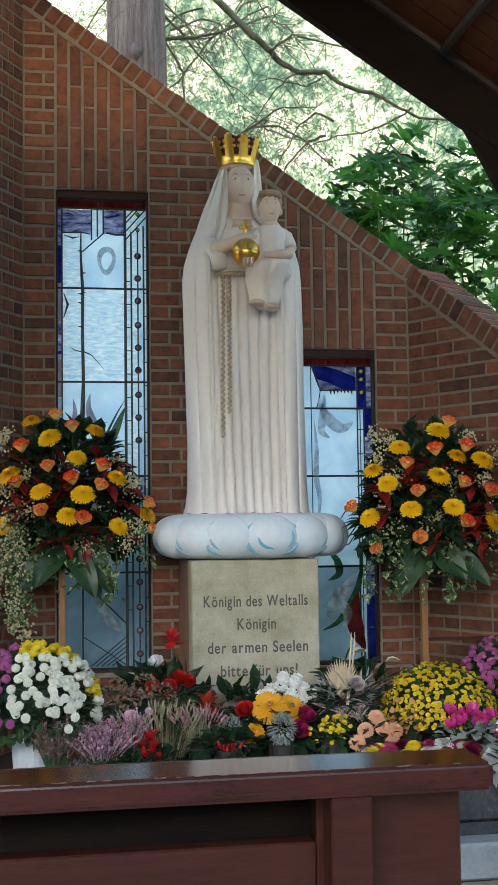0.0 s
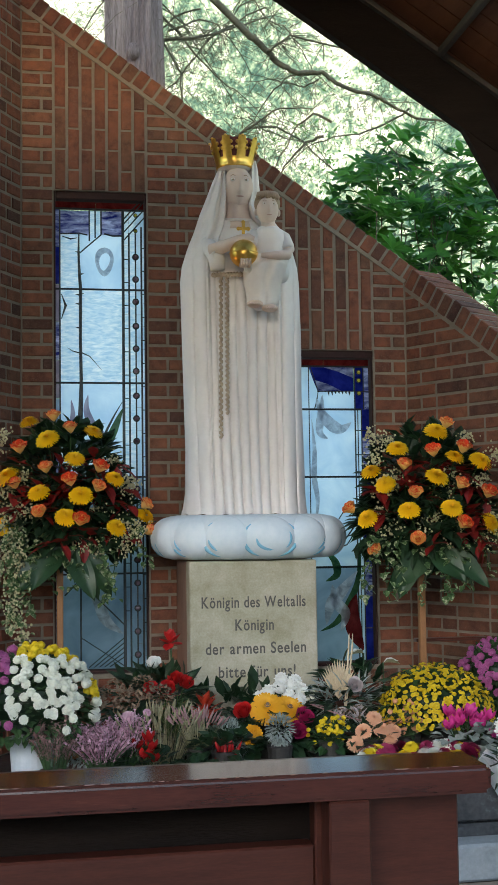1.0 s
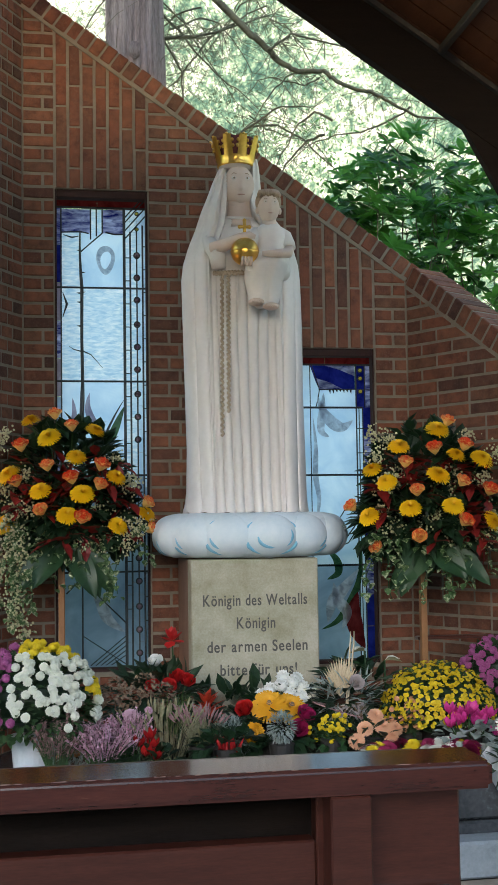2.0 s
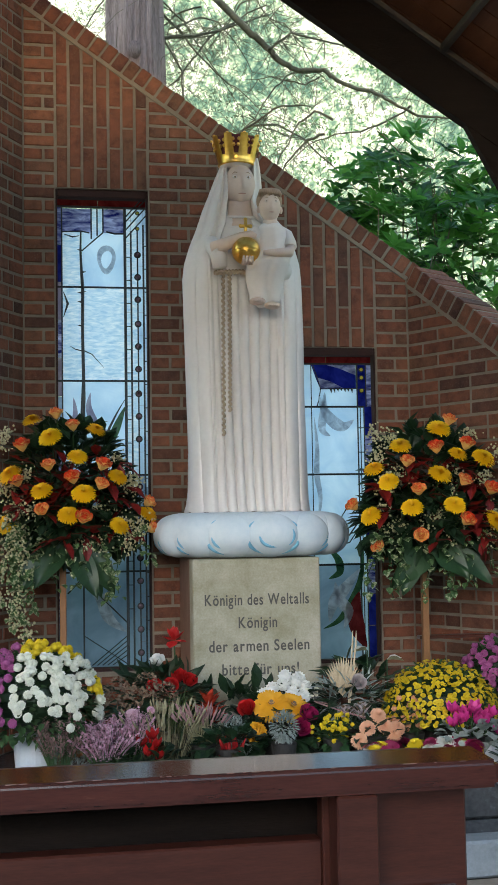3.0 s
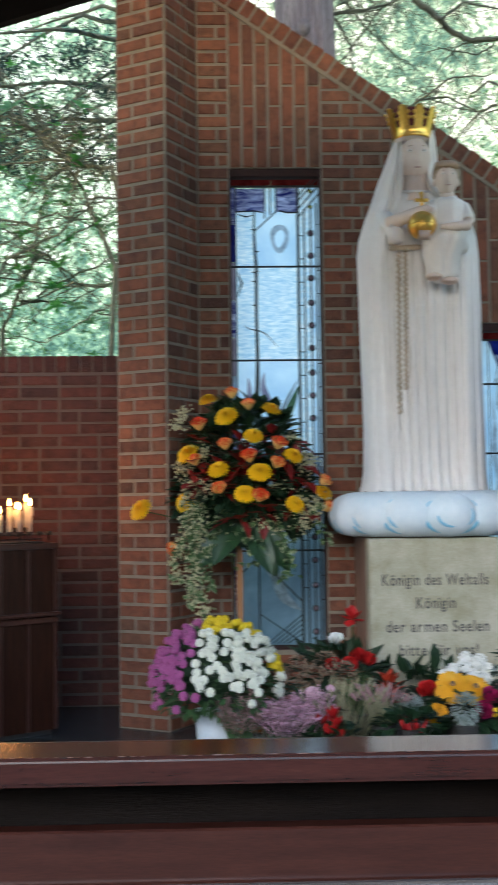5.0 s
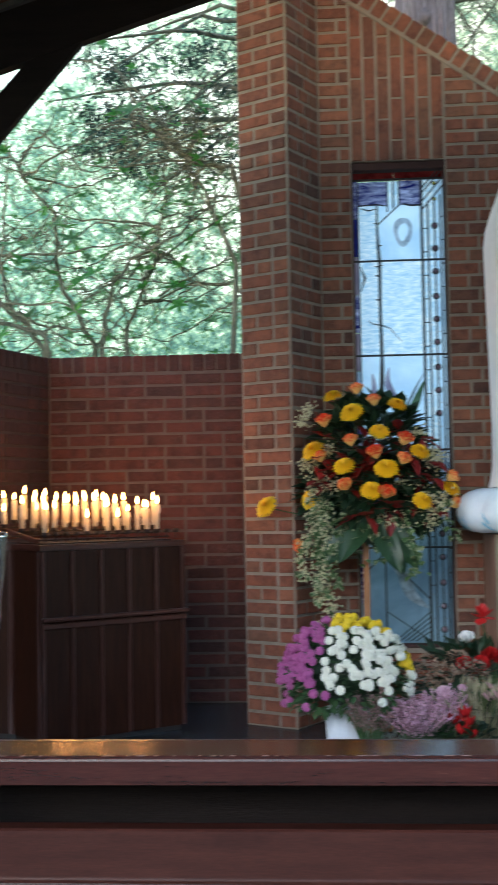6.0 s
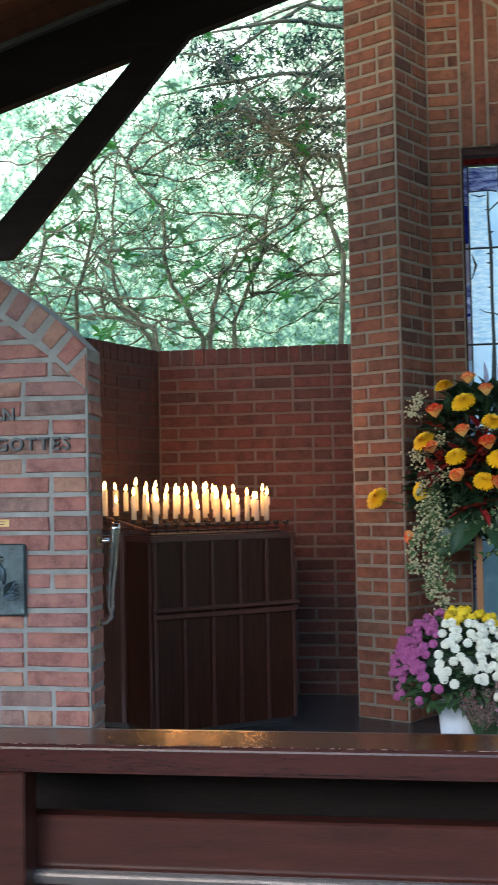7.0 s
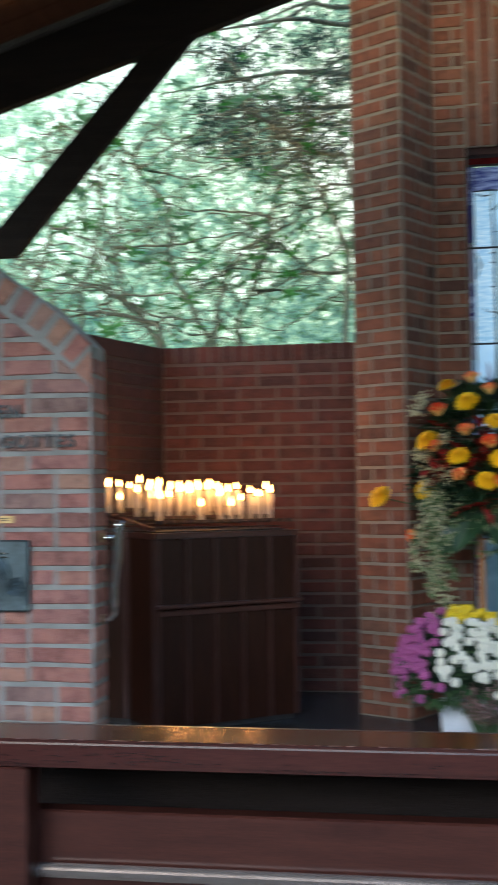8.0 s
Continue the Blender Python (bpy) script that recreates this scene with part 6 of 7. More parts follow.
for k in range(26):
    q = k * 2.39996
    t_ = k / 25
    g.leaf((0, 0, 0.14 + 0.11 * t_), (math.cos(q), math.sin(q), 0.35 + 1.6 * t_), 0.13 - 0.05 * t_, 0.032, BRACT, droop=0.25)
part("bract_head", g, br, "scarlet pointed bracts")

# roses and anthurium beside the pedestal
R_RED, R_WHITE, R_MAUVE = rose(0.042, RED), rose(0.04, WHITE_PETAL), rose(0.042, MAUVE)
bunch("rose_posy", "red roses with one white rose beside the pedestal", (0.52, 5.62, 0.362), [(R_RED, -0.06, -0.05, 0.3), (R_RED, 0.0, -0.07, 0.31), (R_RED, 0.05, -0.03, 0.34), (R_RED, 0.09, -0.05, 0.32), (R_WHITE, -0.045, 0.0, 0.41)], LEAF, leaf=(0.13, 0.05), spread=(0.15, 0.1, 0.12), n_leaf=90, lift=0.25)
an = thing("anthurium", "single red flower on a tall stem", "flowers", (0.56, 5.72, 0.362))
g = Geo()
g.tube([(0, 0, 0), (0.01, 0, 0.3), (0.0, -0.01, 0.54)], 0.004, LEAF_MUM, 6)
part("stem", g, an)
g = Geo()
for i in range(7):
    q = 2 * math.pi * i / 7
    g.leaf((0, -0.01, 0.52), (0.6 * math.cos(q), -0.3, 0.6 * math.sin(q) + 0.3), 0.07, 0.06, RED, droop=-0.3)
part("bloom", g, an)
# posies before the pedestal
GERB, WHITE_MUM, PEACH_B = chrysanthemum(0.085, ORANGE, DRIED), pompon(0.04, WHITE_PETAL, 26), chrysanthemum(0.038, PEACH)
POMPON = pompon(0.055, ORANGE, 60)
TINY_WHITE, TINY_YELLOW, TINY_ORANGE = pompon(0.014, WHITE_PETAL, 10), pompon(0.0125, MUM_YELLOW, 10), pompon(0.016, PEACH, 10)
bunch("posy", "white posy in a dark basket before the pedestal", (1.08, 5.55, 0.32), [(WHITE_MUM, x, y, z) for x, y, z in ((-0.07, -0.03, 0.33), (-0.02, -0.05, 0.35), (0.04, -0.03, 0.36), (0.09, -0.02, 0.33), (0.0, 0.0, 0.38), (0.06, 0.0, 0.37), (-0.1, 0.0, 0.3), (0.07, -0.06, 0.29), (0.02, -0.06, 0.31))] + [(TINY_WHITE, rnd(-0.14, 0.14), -0.05, rnd(0.27, 0.34)) for _ in range(26)], LEAF, pot=(0.13, 0.24), leaf=(0.1, 0.045), spread=(0.16, 0.1, 0.07), n_leaf=90, lift=0.25)
bunch("posy", "orange and wine-red posy before the pedestal", (0.99, 5.38, 0.34), [(GERB, -0.02, -0.05, 0.26), (GERB, 0.08, -0.02, 0.24), (rose(0.05, WINE), 0.13, -0.06, 0.2), (rose(0.048, WINE), 0.1, -0.07, 0.15), (rose(0.048, RED), -0.12, -0.02, 0.23), (POMPON, -0.1, -0.1, 0.155)], LEAF, leaf=(0.12, 0.06), spread=(0.17, 0.1, 0.1), n_leaf=90, lift=0.13)
bunch("kalanchoe", "small yellow kalanchoe in dark pot", (1.25, 5.25, 0.362), [(TINY_YELLOW, random.gauss(0, 0.045), rnd(-0.07, 0.02), 0.16 + random.gauss(0, 0.025)) for _ in range(60)], LEAF_BROAD, "plant", leaf=(0.05, 0.04), spread=(0.08, 0.06, 0.05), n_leaf=60, lift=0.11)
bunch("chrysanthemum_bunch", "peach chrysanthemums low before the plinth", (1.44, 5.25, 0.362), [(PEACH_B, x, -0.05, z) for x, z in ((-0.05, 0.145), (0.03, 0.15), (0.07, 0.11), (0.0, 0.2), (-0.09, 0.09), (0.09, 0.14))], LEAF, leaf=(0.08, 0.04), spread=(0.13, 0.08, 0.07), n_leaf=70, lift=0.09)
bunch("begonia", "orange small-flowered plant in dark pot", (1.63, 5.3, 0.362), [(TINY_ORANGE, random.gauss(0, 0.06), rnd(-0.06, 0.02), 0.18 + random.gauss(0, 0.04)) for _ in range(56)], LEAF, "plant", leaf=(0.05, 0.03), spread=(0.1, 0.08, 0.08), n_leaf=70, lift=0.12)
CYC = Geo()
for i in range(6):
    q = 2 * math.pi * i / 6
    CYC.leaf((0, 0, 0), (0.45 * math.cos(q), 0.45 * math.sin(q), 1), 0.062, 0.036, PINK, up=(math.cos(q), math.sin(q), 0), droop=-0.1)
CYC = CYC.mesh("bloom", True, True)


def upright_bunch(name, label, at, mesh, spots, foliage):
    ob = bunch(name, label, at, [], foliage, "plant", leaf=(0.06, 0.055), spread=(0.15, 0.09, 0.06), n_leaf=90, lift=0.11)
    for x, y, z in spots:
        part("bloom", mesh, ob, m=pose(x, y, z, rnd(-20, 20), rnd(-20, 20), rnd(0, 360)))
        g = Geo()
        g.tube([(x, y, z), (x * 0.6, y * 0.6, 0.09)], 0.0025, LEAF_MUM, 5)
        part("stem", g, ob)
    return ob


upright_bunch("cyclamen", "bright pink cyclamen with silver-marked leaves", (1.87, 5.15, 0.362), CYC, [(-0.1 + 0.03 * (i % 7), -0.04 + 0.02 * (i % 3), 0.15 + 0.02 * ((i * 5) % 4)) for i in range(14)] + [(0.13, -0.03, 0.1), (0.15, -0.02, 0.12), (0.16, -0.04, 0.07)], LEAF_SILVER)
RCYC = Geo()
for i in range(6):
    q = 2 * math.pi * i / 6
    RCYC.leaf((0, 0, 0), (0.5 * math.cos(q), 0.5 * math.sin(q), 1), 0.06, 0.034, RED, up=(math.cos(q), math.sin(q), 0), droop=-0.1)
RCYC = RCYC.mesh("bloom", True, True)
upright_bunch("cyclamen", "red cyclamen in small dark pot", (0.38, 5.14, 0.3), RCYC, [(-0.03, -0.02, 0.19), (0.0, -0.04, 0.15), (0.03, -0.02, 0.18), (0.02, -0.03, 0.22), (0.04, -0.02, 0.13)], LEAF)
g = Geo()
g.box(-0.07, 0.07, -0.05, 0.05, 0.0, 0.1, KERB, bev=0.008)
tagged(part("stone_block", g, None, m=pose(0.38, 5.14, 0.197)), "grey stone block under a cyclamen pot", "stone block")
PEP = Geo()
PEP.tube([(0, 0, 0), (0.002, 0, 0.03), (0, 0, 0.07)], [0.009, 0.009, 0.001], RED, 8)
PEP = PEP.mesh("fruit", True)
upright_bunch("ornamental_pepper", "ornamental pepper with pointed red fruits", (0.74, 5.15, 0.362), PEP, [(-0.04 + 0.012 * i, -0.03 - 0.01 * (i % 2), 0.07 + 0.012 * ((i * 3) % 4)) for i in range(8)], LEAF)
bunch("lily", "pale pink lily among the heather", (0.33, 5.32, 0.197), [(chrysanthemum(0.035, petal_surface("pale pink petals", (0.6, 0.3, 0.4), (0.7, 0.5, 0.58), 0.04)), 0.0, -0.04, 0.4), (chrysanthemum(0.02, HEATHER), 0.08, -0.03, 0.42)], LEAF, leaf=(0.09, 0.03), spread=(0.08, 0.06, 0.1), n_leaf=40, lift=0.28)

# wreath on the plinth
wr = thing("grave_wreath", "flower wreath of wine-red, yellow and white blooms", "wreath", (1.6, 5.02, 0.362))
g = Geo()
g.tube([(0.24 * math.cos(2 * math.pi * i / 24), 0.1 * math.sin(2 * math.pi * i / 24), 0.035) for i in range(25)], 0.035, LEAF, 8)
part("ring", g, wr)
blooms = [chrysanthemum(0.04, WINE), chrysanthemum(0.036, MUM_YELLOW), chrysanthemum(0.045, WHITE_PETAL)]
for i in range(34):
    q = 2 * math.pi * i / 34 + rnd(-0.06, 0.06)
    me = blooms[(0, 0, 0, 1, 0, 2, 2, 0, 1, 1)[i % 10]]
    part("bloom", me, wr, m=pose(0.24 * math.cos(q), 0.1 * math.sin(q) + rnd(-0.02, 0.02), 0.07 + rnd(-0.005, 0.012), 35 + rnd(-20, 20), rnd(-20, 20), rnd(0, 360)))

# bowl with cone, dried palm and mauve rose
bo = thing("grave_bowl", "wire-rimmed bowl with pine cone, mauve rose and dried palm", "arrangement", (1.36, 5.5, 0.362))
g = Geo()
g.lathe([(0.06, 0.0), (0.11, 0.05), (0.13, 0.1)], BOX_WOOD, 24)
part("bowl", g, bo)
g = Geo()
g.tube([(0.15 * math.cos(2 * math.pi * i / 28) - 0.01, -0.06 + 0.08 * math.sin(2 * math.pi * i / 28), 0.19 - 0.05 * math.sin(2 * math.pi * i / 28 + 1.57)) for i in range(29)], 0.004, HEATHER_BROWN, 6)
part("wire_rim", g, bo, "thin pinkish wire rim")
for cx_, cz_ in ((-0.02, 0.17), (0.06, 0.18)):
    g = Geo()
    for k in range(60):
        t_ = k / 59
        q = k * 2.39996
        rr = 0.04 * math.sin(math.pi * (0.15 + 0.8 * t_))
        g.leaf((cx_ + rr * 0.5 * math.cos(q), -0.1 + rr * 0.5 * math.sin(q), cz_ - 0.03 + 0.08 * t_), (math.cos(q), math.sin(q), 0.5), rr * 0.9 + 0.004, 0.016, MAUVE if k % 3 else DRIED, droop=-0.3)
    part("pine_cone", g, bo, "frosted pine cone")
part("rose", R_MAUVE, bo, m=facing((0.04, -0.06, 0.31), (0, 0.1, 0.2), 0.1, 0.6))
g = Geo()
for i in range(16):
    a = radians(-42 + 5.6 * i)
    g.leaf((-0.01, 0.0, 0.25), (math.sin(a) * 0.75, -0.05 - 0.02 * (i % 2), math.cos(a)), 0.2 - 0.05 * abs(i - 7.5) / 8, 0.018, PALM, up=(0, -1, 0), droop=0.0, fold=0.4)
for x in (0.045, 0.062):
    g.tube([(x * 0.4, 0, 0.2), (x, 0.0, 0.5), (x + 0.003, 0, 0.56)], [0.004, 0.005, 0.002], PALM, 5)
part("dried_palm", g, bo, "pleated dried palm leaf and reeds")
g = Geo()
leaf_cloud(g, 260, (0.02, 0.02, 0.22), (0.16, 0.09, 0.11), 0.09, 0.012, LEAF_SILVER)
leaf_cloud(g, 90, (0.0, 0.02, 0.2), (0.18, 0.09, 0.1), 0.11, 0.04, LEAF)
part("greenery", g, bo)
ca = thing("calla", "green-white calla lilies with heart-shaped leaves", "plant", (1.58, 5.62, 0.362))
g = Geo()
g.lathe([(0.06, 0.0), (0.075, 0.12)], POT_DARK, 16)
part("pot", g, ca)
for x, z, s in ((-0.07, 0.45, -1), (0.03, 0.4, 1)):
    g = Geo()
    g.tube([(0, 0, 0.1), (x, 0, z * 0.7), (x, 0, z)], 0.004, LEAF_BROAD, 6)
    part("stem", g, ca)
    g = Geo()
    g.leaf((x, 0, z), (s * 0.9, -0.3, 0.12), 0.085, 0.05, GRASS, droop=0.2, fold=0.4)
    g.leaf((x, 0, z), (s * 0.9, -0.2, 0.3), 0.075, 0.04, WHITE_PETAL, droop=0.2, fold=0.4)
    part("bloom", g, ca)
g = Geo()
for i in range(16):
    q = rnd(0, 6.28)
    g.broad((0.08 * math.cos(q), 0.05 * math.sin(q) - 0.03, rnd(0.14, 0.36)), (math.cos(q), math.sin(q) - 0.5, rnd(-0.3, 0.5)), rnd(0.1, 0.15), rnd(0.08, 0.11), LEAF_BROAD)
part("leaves", g, ca, smooth=True)
gr = bunch("leafy_plant", "dark leafy filler plants behind the posies", (0.9, 5.85, 0.362), [], LEAF, "plant", leaf=(0.12, 0.05), spread=(0.35, 0.1, 0.12), n_leaf=120, lift=0.14)
bunch("leafy_plant", "dark leafy filler plants before the window", (1.5, 5.8, 0.362), [], LEAF, "plant", leaf=(0.13, 0.05), spread=(0.22, 0.1, 0.16), n_leaf=140, lift=0.2)
bunch("leafy_plant", "dark leafy filler plants beside the mum", (0.45, 5.85, 0.197), [], LEAF, "plant", leaf=(0.13, 0.05), spread=(0.18, 0.1, 0.2), n_leaf=140, lift=0.32)
# wrapped pot on the kerb
wp = thing("wrapped_bouquet", "white flowers in frosted wrapping in a pale pot", "flowers", (1.93, 4.655, 0.151))
g = Geo()
g.lathe([(0.055, 0.0), (0.085, 0.15), (0.095, 0.16), (0.08, 0.15)], POT_WHITE, 20)
part("pot", g, wp)
g = Geo()
vs = []
for z, r in ((0.14, 0.08), (0.22, 0.13), (0.3, 0.17)):
    vs += [((r + 0.02 * (i % 2)) * math.cos(2 * math.pi * i / 22), (r + 0.02 * (i % 2)) * math.sin(2 * math.pi * i / 22), z + 0.02 * (i % 3)) for i in range(22)]
g.add(vs, [(k * 22 + i, k * 22 + (i + 1) % 22, (k + 1) * 22 + (i + 1) % 22, (k + 1) * 22 + i) for k in range(2) for i in range(22)], WRAP)
part("wrapping", g, wp)
g = Geo()
leaf_cloud(g, 80, (0, 0, 0.28), (0.12, 0.1, 0.06), 0.09, 0.03, LEAF)
part("foliage", g, wp)
big_white = chrysanthemum(0.07, WHITE_PETAL)
for x, y, z in ((-0.07, -0.08, 0.36), (0.05, -0.09, 0.4), (0.0, -0.05, 0.46), (-0.05, 0.0, 0.44)):
    part("bloom", big_white, wp, m=facing((x, y, z), (0, 0.1, 0.3), 0.2, 0.6))
# cross shelf behind the right-hand post
g = Geo()
g.box(-0.16, 0.25, -0.03, 0.03, 0.0, 0.018, BOX_RIM, bev=0.003)
for x in (-0.14, 0.22):
    g.box(x, x + 0.02, -0.02, 0.02, -0.6, -0.001, BOX_RIM, bev=0.003)
tagged(part("low_shelf", g, None, m=pose(2.12, 6.2, 0.797)), "narrow dark wooden shelf on two legs", "shelf")


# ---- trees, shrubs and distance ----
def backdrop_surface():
    m, nt, b, node = nodes_of("glowing distant woodland")
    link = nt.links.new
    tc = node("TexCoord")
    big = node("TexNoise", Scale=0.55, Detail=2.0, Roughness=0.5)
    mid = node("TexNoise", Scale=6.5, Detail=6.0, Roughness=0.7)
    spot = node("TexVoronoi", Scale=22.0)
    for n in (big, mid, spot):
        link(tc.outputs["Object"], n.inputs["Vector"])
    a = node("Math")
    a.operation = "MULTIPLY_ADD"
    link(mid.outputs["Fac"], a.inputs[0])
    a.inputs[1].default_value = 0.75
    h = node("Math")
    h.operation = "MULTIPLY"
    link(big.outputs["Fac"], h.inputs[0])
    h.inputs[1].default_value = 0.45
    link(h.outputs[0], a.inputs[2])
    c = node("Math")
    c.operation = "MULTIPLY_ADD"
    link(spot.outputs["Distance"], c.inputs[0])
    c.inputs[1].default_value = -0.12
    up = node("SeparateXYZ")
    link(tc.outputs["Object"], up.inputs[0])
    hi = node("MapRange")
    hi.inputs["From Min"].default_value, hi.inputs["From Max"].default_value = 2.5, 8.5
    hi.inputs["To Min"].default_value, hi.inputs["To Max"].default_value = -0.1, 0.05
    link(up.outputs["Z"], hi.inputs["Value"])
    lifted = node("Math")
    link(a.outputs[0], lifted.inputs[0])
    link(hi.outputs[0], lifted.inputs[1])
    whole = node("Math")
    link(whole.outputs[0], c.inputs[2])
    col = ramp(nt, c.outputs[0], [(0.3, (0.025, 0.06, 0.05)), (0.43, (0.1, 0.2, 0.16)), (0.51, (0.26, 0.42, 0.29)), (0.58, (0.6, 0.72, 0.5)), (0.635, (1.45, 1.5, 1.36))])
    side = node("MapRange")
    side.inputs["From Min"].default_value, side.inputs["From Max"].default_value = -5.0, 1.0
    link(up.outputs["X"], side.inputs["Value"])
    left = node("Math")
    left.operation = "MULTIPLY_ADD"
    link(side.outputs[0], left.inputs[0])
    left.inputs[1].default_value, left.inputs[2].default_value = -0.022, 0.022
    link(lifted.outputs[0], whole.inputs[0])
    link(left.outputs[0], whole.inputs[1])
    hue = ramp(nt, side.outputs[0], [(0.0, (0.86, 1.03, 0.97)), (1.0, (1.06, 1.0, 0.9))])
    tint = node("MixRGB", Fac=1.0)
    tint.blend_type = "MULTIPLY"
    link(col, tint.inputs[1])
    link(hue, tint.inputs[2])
    # the sheet glows by itself; higher up and to the left it is brighter
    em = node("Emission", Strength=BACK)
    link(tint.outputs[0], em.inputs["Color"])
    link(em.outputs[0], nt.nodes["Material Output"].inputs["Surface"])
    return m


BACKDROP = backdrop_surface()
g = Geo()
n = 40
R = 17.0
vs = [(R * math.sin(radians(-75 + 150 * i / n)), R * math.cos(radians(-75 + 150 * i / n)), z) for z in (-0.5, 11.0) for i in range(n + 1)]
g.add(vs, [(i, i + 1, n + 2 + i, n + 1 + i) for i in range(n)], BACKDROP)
structure("backdrop", g, "glowing backdrop of blurred woodland in the distance")


def limb(g, pts, r0, r1, mat, sides=7, wobble=0.03, steps=5):
    """A crooked tapering branch through a few points."""
    out = []
    for (a, b) in zip(pts, pts[1:]):
        a, b = Vector(a), Vector(b)
        for k in range(steps):
            out.append(a.lerp(b, k / steps) + Vector((rnd(-1, 1), rnd(-1, 1), rnd(-1, 1))) * wobble)
    out.append(Vector(pts[-1]))
    n = len(out) - 1
    g.tube(out, [r0 + (r1 - r0) * i / n for i in range(n + 1)], mat, sides)
    return out


def twigs(g, spine, n, length, r, mat, down=0.0):
    for _ in range(n):
        p = random.choice(spine[1:])
        d = Vector((rnd(-1, 1), rnd(-0.6, 0.6), rnd(-0.8, 0.9) - down)).normalized()
        L = length * rnd(0.4, 1.2)
        q = p + d * L * 0.5 + Vector((rnd(-1, 1), 0, rnd(-1, 1))) * L * 0.12
        e = p + d * L + Vector((rnd(-1, 1), 0, rnd(-1, 1))) * L * 0.2
        g.tube([p, q, e], [r, r * 0.7, r * 0.3], mat, 4, cap=False)


def rosette(g, p, size, mat, n=8, lean=(0, 0, 1)):
    ax = Vector(lean).normalized()
    a = ax.cross(Vector((0.3, 1, 0.2))).normalized()
    b = ax.cross(a)
    for i in range(n):
        q = 2 * math.pi * i / n + rnd(-0.25, 0.25)
        d = a * math.cos(q) + b * math.sin(q) + ax * rnd(0.15, 0.6)
        s = size * rnd(0.75, 1.15)
        g.leaf(p, d, s, s * 0.42, mat, up=ax, droop=rnd(0.05, 0.35), fold=0.1)


def confetti(g, n, box, length, width, mat, hang=0.3):
    for _ in range(n):
        p = (rnd(box[0], box[1]), rnd(box[2], box[3]), rnd(box[4], box[5]))
        d = Vector((rnd(-1, 1), rnd(-1, 1), rnd(-1, 1) - hang))
        s = rnd(0.6, 1.3)
        w = d.cross(Vector((rnd(-1, 1), rnd(-1, 1), rnd(-1, 1)))).normalized() * (width * s / 2)
        d = d.normalized() * (length * s)
        p = Vector(p)
        g.add([p, p + d * 0.5 + w, p + d, p + d * 0.5 - w], [(0, 1, 2, 3)], mat)


def clumps(g, n, per, box, spread, length, width, mat, hang=0.3):
    """Leaves gathered in small sprays, with gaps between them."""
    for _ in range(n):
        c = (rnd(box[0], box[1]), rnd(box[2], box[3]), rnd(box[4], box[5]))
        s = spread * rnd(0.5, 1.3)
        confetti(g, per, (c[0] - s, c[0] + s, c[1] - s, c[1] + s, c[2] - s * 0.5, c[2] + s * 0.5), length, width, mat, hang)


# tall redwood behind the gable
tree = thing("redwood_tree", "tall tree with fissured grey-red bark behind the gable", "tree", (0.68, 8.75, 0))
g = Geo()
n, sides = 70, 120
vs, fs = [], []
for j in range(n):
    z = 9.0 * j / (n - 1)
    for i in range(sides):
        q = 2 * math.pi * i / sides
        r = (0.265 - 0.008 * z) * (1 + 0.04 * math.sin(7 * q + 0.6 * z) + 0.03 * math.sin(13 * q - 0.9 * z)) - 0.022 * abs(math.sin(14 * q + 0.8 * math.sin(4.1 * z) + z)) ** 4
        vs.append((r * math.cos(q) - 0.012 * z, r * math.sin(q), z))
for j in range(n - 1):
    fs += [(j * sides + i, j * sides + (i + 1) % sides, (j + 1) * sides + (i + 1) % sides, (j + 1) * sides + i) for i in range(sides)]
g.add(vs, fs, BARK)
g.ball((-0.08, -0.21, 5.02), (0.05, 0.05, 0.07), BARK, 10, 6)
part("trunk", g, tree, smooth=True)
limbs = [([(0.1, 0, 6.0), (0.85, 0.1, 5.35), (0.98, 0.15, 5.25), (1.12, 0.15, 5.13), (1.26, 0.15, 5.06), (1.47, 0.15, 5.08), (1.6, 0.15, 4.98), (1.86, 0.15, 4.92), (2.0, 0.15, 4.86), (2.24, 0.15, 4.73), (2.53, 0.15, 4.73), (2.72, 0.15, 4.61)], 0.035, 0.008),
         ([(0.1, 0, 4.2), (0.6, -0.1, 4.35), (0.8, -0.15, 4.49), (1.05, -0.15, 4.66), (1.32, -0.15, 4.67)], 0.018, 0.005),
         ([(0.1, 0.0, 5.2), (0.5, 0.1, 5.3), (1.1, 0.3, 5.6)], 0.02, 0.006), ([(-0.1, 0, 4.9), (-0.3, -0.1, 5.1), (-0.7, -0.1, 5.3)], 0.02, 0.006), ([(0.1, 0, 5.3), (0.3, 0, 4.95), (0.32, 0, 4.5), (0.5, 0, 4.2)], 0.012, 0.004), ([(1.0, 0.1, 5.2), (1.2, 0.1, 5.35), (1.9, 0.2, 5.25), (2.4, 0.2, 5.1)], 0.014, 0.004)]
spines = []
for pts, a, b in limbs:
    g = Geo()
    spine = limb(g, pts, a * 0.85, b * 0.8, TWIG, 8, 0.008, 5)
    twigs(g, spine, 60, 0.42, 0.0035, TWIG, 0.2)
    spines += spine
    part("limb", g, tree, smooth=True)
